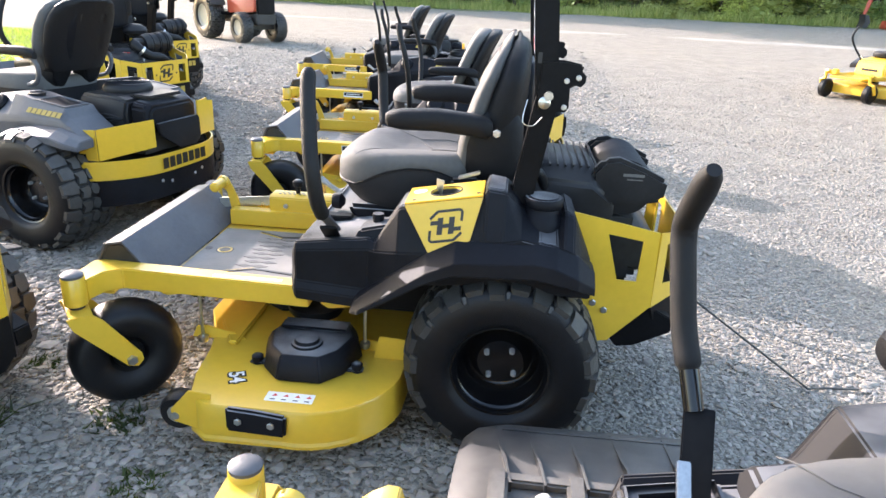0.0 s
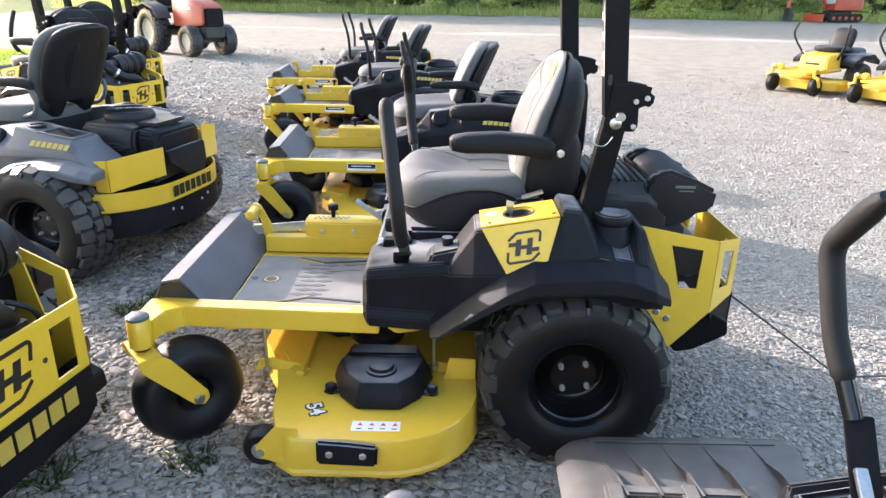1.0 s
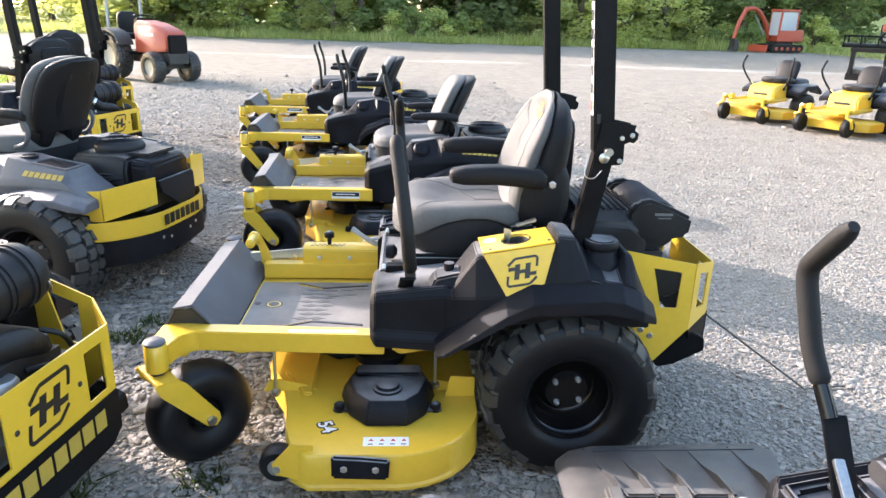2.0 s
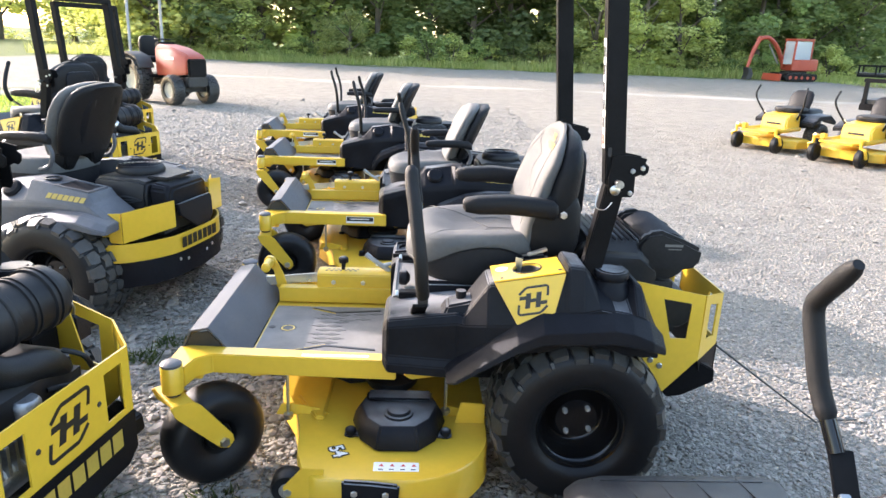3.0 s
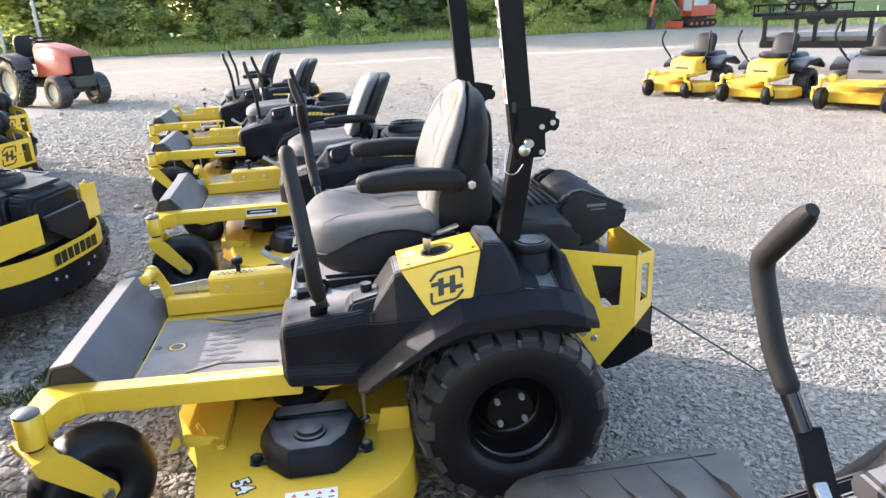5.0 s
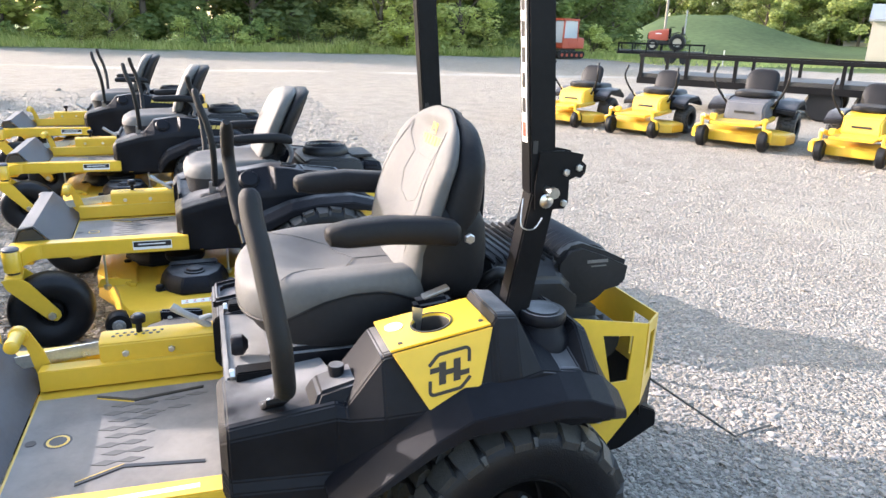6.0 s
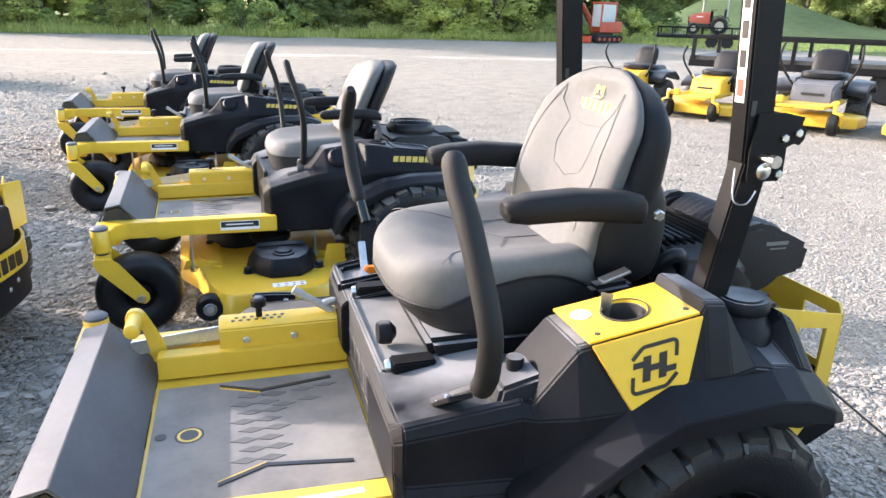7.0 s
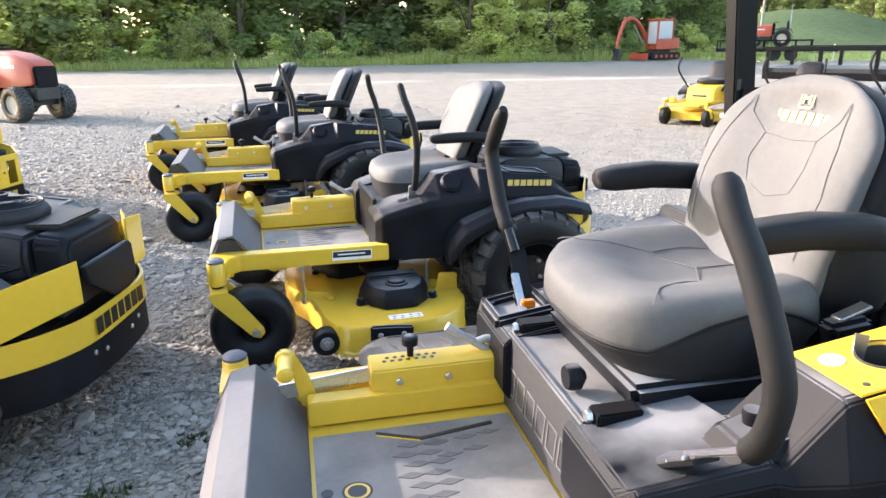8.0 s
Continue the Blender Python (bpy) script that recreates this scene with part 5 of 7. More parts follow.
def foldable_bar(parent, label="black square-tube roll bar standing upright"):
    """Roll bar in two halves with hinge brackets and pins."""
    rb = new("roll_bar")
    rb.parent = parent
    tagged(rb, label)
    for s in (-1, 1):
        part("lower_post", bar((-0.02, s * 0.42, 0.50), (0.088, s * 0.42, 1.125), 0.05, 0.068), BLACK, rb, bevel=0.004)
        part("upper_post", bar((0.085, s * 0.42, 1.13), (0.028, s * 0.42, 1.80), 0.05, 0.068), BLACK, rb, bevel=0.004)
        for o in (-0.028, 0.028):
            plate = slab([(0.062, 1.09), (0.14, 1.09), (0.150, 1.105), (0.148, 1.160), (0.165, 1.168), (0.178, 1.164), (0.190, 1.176), (0.192, 1.196), (0.178, 1.206), (0.182, 1.222), (0.13, 1.232), (0.066, 1.230), (0.058, 1.15)], s * 0.42 + o, s * 0.42 + o * 1.18)
            part("hinge_plate", plate, BLACK, rb, bevel=0.001)
        bolts("hinge_bolt", [(0.170, s * 0.42 + 0.034 * s, 1.190), (0.137, s * 0.42 + 0.034 * s, 1.18), (0.136, s * 0.42 + 0.034 * s, 1.105)], 0.009, s * 0.006, "y", rb)
        part("hinge_pin", lathe([(0.009, -s * 0.05), (0.009, s * 0.062), (0.013, s * 0.063), (0.013, s * 0.078)], (0.088, s * 0.42, 1.140), "y", 12), STEEL, rb, "bright steel hinge pin")
        part("pin_ring", lathe([(0.014, -0.003), (0.018, 0.0), (0.014, 0.003)], (0.078, s * 0.478, 1.118), "y", 14), STEEL, rb)
        part("pin_wire", tube(smooth_path([(0.075, s * 0.468, 1.075), (0.05, s * 0.475, 1.05), (0.02, s * 0.47, 1.06), (0.03, s * 0.45, 1.12)], 4), 0.0016, 5), STEEL, rb)
        part("bar_slot", block((0.050, s * 0.42 - 0.026, 1.225), (0.062, s * 0.42 + 0.026, 1.255)), INK, rb)
    part("top_bar", bar((0.028, -0.45, 1.80), (0.028, 0.45, 1.80), 0.068, 0.05), BLACK, rb, bevel=0.01)
    def face(z):
        return (0.0747 - 0.0851 * (z - 1.25) - 0.0352, -0.42, z)
    part("warning_strip", bar(face(1.25), face(1.60), 0.026, 0.0012), WHITE, rb, "white warning decal strip")
    for k in range(6):
        z = 1.262 + 0.056 * k
        part("strip_sign", bar(Vector(face(z)) - Vector((0.0009, 0, 0)), Vector(face(z + 0.034)) - Vector((0.0009, 0, 0)), 0.018, 0.0012), INK if k else REDINK, rb)
    return rb


def engine_a(parent):
    eng = new("engine")
    eng.parent = parent
    tagged(eng, "black V-twin engine with a round-ribbed air filter cover")
    part("crankcase", block((0.04, -0.22, 0.46), (0.46, 0.22, 0.70)), DARKMETAL, eng, bevel=0.03)
    part("shroud", loft([[(x, y, z) for y, z in ((-w, 0.68), (-w, zt - 0.05), (-w + 0.06, zt), (w - 0.06, zt), (w, zt - 0.05), (w, 0.68))] for x, w, zt in ((0.05, 0.19, 0.84), (0.09, 0.22, 0.875), (0.28, 0.23, 0.865), (0.36, 0.20, 0.80))]), ENGINE, eng, bevel=0.012)
    for k in range(9):
        part("shroud_fin", block((0.075 + 0.026 * k, -0.20, 0.864), (0.081 + 0.026 * k, 0.20, 0.877)), ENGINE, eng, bevel=0.003)
    # air filter housing lying across, ribbed half-round and end caps
    prof = []
    for k in range(26):
        prof.append((0.102 if k % 2 else 0.096, -0.17 + 0.34 * k / 25))
    part("filter_drum", lathe(prof, (0.39, 0, 0.800), "y", 36), ENGINE, eng, "ribbed black air filter drum")
    cover = [(0.268, 0.74), (0.272, 0.86), (0.31, 0.900), (0.36, 0.908), (0.45, 0.875), (0.528, 0.838), (0.518, 0.765), (0.42, 0.745)]
    for s in (-1, 1):
        part("filter_cap", slab(cover, s * 0.155, s * 0.205), ENGINE, eng, "black plastic engine cover with a white mark", bevel=0.014)
        part("cover_mark", block((0.375, s * 0.2055 - 0.0006, 0.848), (0.445, s * 0.2055 + 0.0006, 0.858)), MAT, eng)
        part("cover_line", block((0.39, s * 0.2055 - 0.0006, 0.836), (0.44, s * 0.2055 + 0.0006, 0.840)), MAT, eng)
    part("muffler", lathe([(0.06, -0.2), (0.075, -0.18), (0.075, 0.18), (0.06, 0.2)], (0.46, 0, 0.58), "y", 20), DARKMETAL, eng)
    part("hose", tube(smooth_path([(0.02, -0.20, 0.80), (0.06, -0.25, 0.86), (0.10, -0.23, 0.84), (0.12, -0.20, 0.78)], 4), 0.018, 10), RUBBER, eng)
    part("cylinder_head", block((0.12, -0.31, 0.54), (0.30, -0.20, 0.68)), CAST, eng, bevel=0.012)
    part("cylinder_head", block((0.12, 0.20, 0.54), (0.30, 0.31, 0.68)), CAST, eng, bevel=0.012)
    return eng


def rear_guard(parent):
    """Bent sheet guard round the engine: two sides, two corner faces and the badge face."""
    g = new("engine_guard")
    g.parent = parent
    tagged(g, "yellow bent-sheet engine guard with cut-out windows")
    T = 0.006
    X, HALF, TOP, LOW = 0.604, 0.265, 0.690, 0.480
    for s in (-1, 1):
        def at(u, v, d):
            return (u, s * (0.428 - 0.19 * (u - 0.20) + d), v)
        part("side_plate", framed([(0.20, 0.785), (0.485, 0.716), (0.49, 0.455), (0.30, 0.44)], [(0.32, 0.712), (0.435, 0.688), (0.43, 0.548), (0.365, 0.555)], at, T), YELLOW, g)
        tail = [(0.10, 0.58), (0.21, 0.775), (0.302, 0.445), (0.488, 0.456), (0.36, 0.335), (0.29, 0.33), (0.10, 0.50)]
        part("side_tail", loft([[at(u, v, 0.0002) for u, v in tail], [at(u, v, T - 0.0006) for u, v in tail]]), YELLOW, g)
        bolts("guard_bolt", [at(0.295, 0.475, T), at(0.335, 0.448, T), at(0.255, 0.452, T)], 0.012, s * 0.008, "y", g)
        a, b = Vector((0.487, s * 0.374, 0)), Vector((X - T, s * HALF, 0))
        d0 = (b - a).normalized()
        nn = Vector((-d0.y, d0.x, 0)) * (1 if s > 0 else -1)
        nn = nn if nn.x > 0 else -nn
        L = (b - a).length
        part("corner_plate", framed([(0, 0.716), (L, TOP), (L, LOW), (0, 0.455)], [(L * 0.28, 0.672), (L * 0.76, 0.655), (L * 0.72, 0.525), (L * 0.30, 0.53)], lambda u, v, d: a + d0 * u + nn * d + Vector((0, 0, v)), T), YELLOW, g)
        skirt = [(0.0, 0.455), (L, LOW), (L, 0.345), (L * 0.4, 0.33)]
        part("corner_skirt", loft([[a + d0 * u + nn * d + Vector((0, 0, v - 0.0005)) for u, v in skirt] for d in (0.0, T)]), BLACK, g)
        part("lower_bracket", slab([(0.36, 0.338), (0.49, 0.45), (0.57, 0.41), (0.575, 0.36), (0.46, 0.30), (0.40, 0.29)], s * 0.36, s * 0.30), BLACK, g, bevel=0.004)
        y0, y1 = sorted((s * 0.10, s * HALF))
        h0, h1 = sorted((s * 0.150, s * 0.232))
        part("badge_face_end", framed([(y0, TOP), (y1, TOP), (y1, LOW), (y0, LOW)], [(h0, TOP - 0.038), (h1, TOP - 0.038), (h1, LOW + 0.022), (h0, LOW + 0.022)], lambda u, v, d: (X + d - T, u, v), T), YELLOW, g)
    part("badge_face", slab([(-0.10, LOW), (0.10, LOW), (0.10, TOP), (-0.10, TOP)], X - T, X, "x"), YELLOW, g)
    part("lettered_skirt", slab([(-HALF, LOW + 0.005), (HALF, LOW + 0.005), (HALF, 0.36), (HALF - 0.05, 0.325), (-HALF + 0.05, 0.325), (-HALF, 0.36)], X, X + 0.006, "x"), BLACK, g, "black lower skirt with a yellow mark", bevel=0.002)
    emblem(g, on_plane((X + 0.0005, 0, 0.588), (0, 1, 0), (0, 0, 1)), 0.142, INK)
    bolts("guard_bolt", [(X, -0.118, 0.58), (X, 0.118, 0.58)], 0.008, 0.004, "x", g, DARKMETAL)
    word_mark("guard_mark", 7, 0.056, 0.40, GOLD, g, on_plane((X + 0.0063, 0, 0.430), (0, 1, 0), (0, 0, 1)), 0.0)
    return g


def mower_a(label, bar_up=True, group="mowers in the rows", name="zero_turn_mower", casters=(0.0, 0.0), number="54", engine=None, raised=False):
    m = thing(name, label, "lawn mower", group)
    chassis(m, number, casters, raised=raised)
    for s in (-1, 1):
        console_a(m, s)
        lever(m, s)
    part("front_panel", slab([(-0.30, 0.402), (0.30, 0.402), (0.24, 0.632), (-0.24, 0.632)], -0.668, -0.650, "x"), TOWER, m, "dusty charcoal seat tower front with sun painted into its grey", bevel=0.006)
    part("tower_deck", block((-0.66, -0.42, 0.585), (-0.05, 0.42, 0.625)), TOWER, m, bevel=0.006)
    word_mark("tower_mark", 7, 0.082, 0.50, MAT, m, on_plane((-0.6690, -0.02, 0.50), (0, -1, 0), (0, 0, 1)), 0.1, 0.005)
    tall_seat(m)
    (engine or engine_a)(m)
    rear_guard(m)
    if bar_up:
        foldable_bar(m)
    part("belt_buckle", loft([[(-0.16, -0.33, 0.74), (-0.06, -0.33, 0.74), (-0.06, -0.275, 0.74), (-0.16, -0.275, 0.74)], [(-0.20, -0.335, 0.83), (-0.10, -0.335, 0.84), (-0.10, -0.285, 0.84), (-0.20, -0.285, 0.83)]]), PLASTIC, m, bevel=0.012)
    part("belt_tongue", bar((-0.17, -0.31, 0.835), (-0.10, -0.31, 0.858), 0.03, 0.008), STEEL, m, bevel=0.002)
    part("indicator", block((-0.60, 0.32, 0.65), (-0.56, 0.345, 0.675)), AMBER, m, bevel=0.004)
    return m


def engine_k(parent):
    """Engine with a lying air-cleaner canister, an intake elbow and a domed pre-cleaner."""
    eng = new("engine")
    eng.parent = parent
    tagged(eng, "black engine with a ribbed air-cleaner canister and intake elbow")
    part("crankcase", block((0.04, -0.24, 0.46), (0.52, 0.24, 0.64)), DARKMETAL, eng, bevel=0.03)
    part("shroud", soft_box((0.06, -0.25, 0.56), (0.50, 0.24, 0.70), power=5), ENGINE, eng)
    for k in range(7):
        part("fin", block((0.50, -0.26 + 0.028 * k, 0.52), (0.545, -0.25 + 0.028 * k, 0.60)), CAST, eng)
    prof = [(0.05, -0.145), (0.082, -0.14), (0.090, -0.10), (0.092, -0.095), (0.092, -0.08), (0.086, -0.075), (0.092, -0.07), (0.092, -0.055), (0.086, -0.05), (0.086, -0.010), (0.093, -0.008), (0.093, 0.000), (0.088, 0.002), (0.088, 0.008), (0.093, 0.010), (0.093, 0.018), (0.088, 0.020), (0.088, 0.060), (0.096, 0.063), (0.096, 0.072), (0.090, 0.074), (0.090, 0.080), (0.096, 0.082), (0.096, 0.092), (0.092, 0.094), (0.088, 0.12), (0.06, 0.15)]
    can = part("air_canister", lathe(prof, axis="y", n=30), ENGINE, eng, "black plastic air-cleaner canister")
    can.matrix_basis = pose(0.34, 0.165, 0.815, 4, 0, -8)
    part("canister_clip", tube(smooth_path([(0.435, 0.265, 0.82), (0.442, 0.275, 0.79), (0.43, 0.285, 0.765)], 3), 0.004, 6), STEEL, eng)
    hose = smooth_path([(0.335, 0.03, 0.82), (0.35, -0.075, 0.825), (0.41, -0.09, 0.785), (0.45, -0.02, 0.725), (0.47, 0.09, 0.70), (0.45, 0.16, 0.65), (0.43, 0.17, 0.58)], 5)
    part("intake_elbow", tube(hose, 0.042, 16), RUBBER, eng, "black rubber intake elbow")
    part("hose_band", tube([hose[11], hose[12]], 0.045, 16), STEEL, eng)
    part("pre_cleaner", lathe([(0.045, 0.80), (0.055, 0.845), (0.098, 0.862), (0.106, 0.890), (0.088, 0.920), (0.050, 0.940), (0.02, 0.944)], (0.175, 0.105, 0.030), n=28), ENGINE, eng, "domed dark grey pre-cleaner cap")
    part("cleaner_collar", lathe([(0.05, 0.78), (0.055, 0.79), (0.055, 0.845), (0.05, 0.85)], (0.175, 0.105, 0), n=20), YELLOW, eng, "yellow collar under the cap")
    # eight-sided fan cowl with slatted sectors, and its angular apron
    cx, cy = 0.185, -0.045

    def octagon(r, z):
        return [(cx + r * math.cos(radians(45 * q + 22.5)), cy + r * math.sin(radians(45 * q + 22.5)), z) for q in range(8)]
    cowl = part("cooling_cowl", loft([octagon(0.205, 0.60), octagon(0.210, 0.725), octagon(0.198, 0.758), octagon(0.172, 0.786), octagon(0.080, 0.806), octagon(0.02, 0.808)]), ENGINE, eng, "black moulded engine cowl", bevel=0.005, angle=12)
    for q in (-3, -2, -1, 0, 1):
        mid = radians(45 * q)
        for k in range(5):
            rad = 0.088 + 0.0165 * k
            half = rad * math.tan(radians(22.5)) - 0.008
            z = 0.806 - 0.020 * (rad - 0.080) / 0.092 + 0.003
            u, v = Vector((math.cos(mid), math.sin(mid), 0)), Vector((-math.sin(mid), math.cos(mid), 0))
            c = Vector((cx, cy, z)) + u * rad * math.cos(radians(22.5))
            part("cowl_slat", bar(c - v * half, c + v * half, 0.007, 0.007), VINYL, cowl)
    for q in range(8):
        a = radians(45 * q + 22.5)
        part("cowl_rib", bar((cx + 0.075 * math.cos(a), cy + 0.075 * math.sin(a), 0.809), (cx + 0.172 * math.cos(a), cy + 0.172 * math.sin(a), 0.788), 0.009, 0.009), ENGINE, cowl)
    plan = [(0.06, -0.215), (0.20, -0.285), (0.385, -0.285), (0.455, -0.215), (0.43, -0.06), (0.22, -0.04)]
    mx, my = 0.30, -0.15
    apron = part("cowl_apron", loft([[(mx + (x - mx) * k, my + (y - my) * k, z + 0.10 * (y + 0.15) * lean) for x, y in plan] for k, z, lean in ((1.0, 0.60, 0), (1.02, 0.690, 0), (0.93, 0.722, 0.6), (0.70, 0.757, 1.0))]), ENGINE, eng, "angular black cowl apron", bevel=0.006, angle=12)
    part("shroud_mark", bar((0.320, -0.185, 0.7565), (0.395, -0.185, 0.7565), 0.011, 0.004), REDINK, apron, "small red mark")
    part("shroud_mark", bar((0.338, -0.203, 0.7545), (0.380, -0.203, 0.7545), 0.006, 0.004), CAST, apron)
    for x, y, z in ((0.262, -0.118, 0.760), (0.215, -0.205, 0.740), (0.47, -0.21, 0.652), (0.475, -0.18, 0.648)):
        part("cowl_screw", lathe([(0.008, 0), (0.008, 0.008), (0.004, 0.011)], (x, y, z), n=10), LATCH, eng)
    part("carburettor_cover", loft([[(0.46, -0.20, 0.60), (0.525, -0.20, 0.60), (0.525, -0.13, 0.60), (0.46, -0.13, 0.60)], [(0.465, -0.195, 0.662), (0.52, -0.195, 0.662), (0.52, -0.135, 0.662), (0.465, -0.135, 0.662)], [(0.475, -0.185, 0.672), (0.51, -0.185, 0.672), (0.51, -0.145, 0.672), (0.475, -0.145, 0.672)]]), LATCH, eng, "grey cast metal cover", bevel=0.004)
    part("solenoid", rod((0.475, -0.115, 0.655), (0.470, -0.110, 0.705), 0.007, 10), LATCH, eng)
    for a, b in (((0.50, 0.06, 0.64), (0.52, 0.20, 0.55)), ((0.44, -0.28, 0.62), (0.52, -0.20, 0.56)), ((0.46, 0.18, 0.70), (0.52, 0.24, 0.58))):
        mid = (Vector(a) + Vector(b)) / 2 + Vector((0.02, 0.0, 0.03))
        part("hose", tube(smooth_path([a, mid, b], 5), 0.008, 8), RUBBER, eng)
    part("muffler", lathe([(0.05, -0.16), (0.062, -0.14), (0.062, 0.14), (0.05, 0.16)], (0.48, -0.02, 0.50), "y", 18), CAST, eng)
    part("oil_filter", lathe([(0.035, 0.58), (0.038, 0.585), (0.038, 0.65), (0.03, 0.66)], (0.50, -0.02, 0), n=16), CAST, eng)
    return eng


def console_b(parent, s, shade):
    """Lower moulded console with cup holder and lettered rear fender."""
    def section(x, zb, zt, yt, zc, yc, yi=0.26):
        return [(x, s * yi, zb), (x, s * yi, zt), (x, s * yt, zt), (x, s * yc, zc), (x, s * (yc + 0.006), zc - 0.03), (x, s * (yc - 0.012), zb)]
    secs = [section(-0.690, 0.415, 0.580, 0.360, 0.566, 0.410, 0.20), section(-0.662, 0.392, 0.612, 0.395, 0.600, 0.446, 0.20), section(-0.590, 0.385, 0.634, 0.405, 0.622, 0.456, 0.20), section(-0.470, 0.378, 0.668, 0.400, 0.652, 0.462, 0.20),
            section(-0.450, 0.378, 0.690, 0.385, 0.656, 0.464, 0.20), section(-0.385, 0.376, 0.764, 0.362, 0.664, 0.468), section(-0.300, 0.470, 0.776, 0.360, 0.672, 0.472), section(-0.215, 0.560, 0.788, 0.362, 0.682, 0.480), section(-0.195, 0.570, 0.789, 0.425, 0.684, 0.484),
            section(-0.124, 0.600, 0.786, 0.440, 0.685, 0.487), section(-0.050, 0.610, 0.770, 0.445, 0.690, 0.490), section(0.161, 0.600, 0.742, 0.450, 0.685, 0.492), section(0.192, 0.595, 0.700, 0.460, 0.675, 0.494), section(0.327, 0.570, 0.606, 0.480, 0.600, 0.512)]
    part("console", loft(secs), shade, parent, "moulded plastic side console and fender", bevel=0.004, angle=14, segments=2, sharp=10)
    lip = [(-0.378, 0.376, 0.430), (-0.350, 0.410, 0.495), (-0.300, 0.478, 0.548), (-0.134, 0.562, 0.618), (0.0, 0.584, 0.642), (0.18, 0.584, 0.645), (0.27, 0.570, 0.622), (0.335, 0.560, 0.600)]
    secs = []
    for i, (x, zb, zt) in enumerate(lip):
        out = 0.60 if 0 < i < len(lip) - 1 else 0.575
        secs.append([(x, s * 0.46, zb + 0.005), (x, s * 0.46, zt + 0.012), (x, s * 0.545, zt + 0.006), (x, s * out, zt - 0.022), (x, s * out, zb)])
    part("fender", loft(secs), shade, parent, bevel=0.004, angle=14, sharp=10)
    word_mark("fender_mark", 7, 0.030, 0.23, GOLD, parent, on_plane((0.048, s * 0.4775, 0.7170), (-s, 0, s * 0.06), (0, -s * 0.635, 1)))
    part("cup_ring", lathe([(0.040, 0.772), (0.046, 0.792), (0.036, 0.794), (0.034, 0.76)], (-0.115, s * 0.36, 0), n=22), INK, parent)
    part("dial_knob", lathe([(0.05, 0), (0.052, 0.016), (0.042, 0.03), (0.02, 0.034)], n=18), PLASTIC, parent).matrix_basis = pose(-0.325, s * 0.412, 0.722, -s * 46, 0, 0)
    rim = [(-0.045, s * 0.285), (0.158, s * 0.285), (0.158, s * 0.442), (-0.045, s * 0.442)]
    well = [(-0.030, s * 0.300), (0.143, s * 0.300), (0.143, s * 0.427), (-0.030, s * 0.427)]
    part("storage_bin", framed(rim, well, lambda u, v, d: (u, v, 0.765 - 0.12 * (u + 0.045) - 0.03 + d), 0.040), shade, parent, "open moulded storage bin")
    # the bin's shaded inside, drawn as a black sheet
    part("bin_shade", loft([[(x, s * y, 0.7712 - 0.133 * (x + 0.05) + dz) for y, dz in ((0.300, -0.004), (0.427, -0.004), (0.427, 0.001), (0.300, 0.001))] for x in (-0.030, 0.143)]), INK, parent)
    part("lever_slot", loft([[(x, s * y, 0.638 + 0.283 * (x + 0.575) + dz) for y, dz in ((0.325, -0.004), (0.385, -0.004), (0.385, 0.0015), (0.325, 0.0015))] for x in (-0.565, -0.450)]), INK, parent)


def lever_b(parent, s, loop=False):
    """Steering lever: a nearly straight grip, or one bowed forward and back."""
    pts = smooth_path([(-0.490, s * 0.37, 0.70), (-0.490, s * 0.42, 0.80), (-0.495, s * 0.465, 0.92), (-0.515, s * 0.475, 1.03), (-0.545, s * 0.460, 1.12), (-0.560, s * 0.435, 1.19)], 5)
    if loop:
        pts = smooth_path([(-0.490, s * 0.40, 0.66), (-0.56, s * 0.45, 0.74), (-0.66, s * 0.51, 0.86), (-0.70, s * 0.53, 0.97), (-0.68, s * 0.52, 1.06), (-0.60, s * 0.46, 1.10)], 5)
    rs = [0.021 if loop else 0.0155] * len(pts)
    rs[-1] = 0.009
    lv = part("control_lever", tube(pts, rs, 12), GRIP, parent, "black foam-covered steering lever")
    part("lever_strap", bar((-0.505, s * 0.34, 0.60), (-0.500, s * 0.375, 0.72), 0.035, 0.010), STEEL, lv, bevel=0.002)


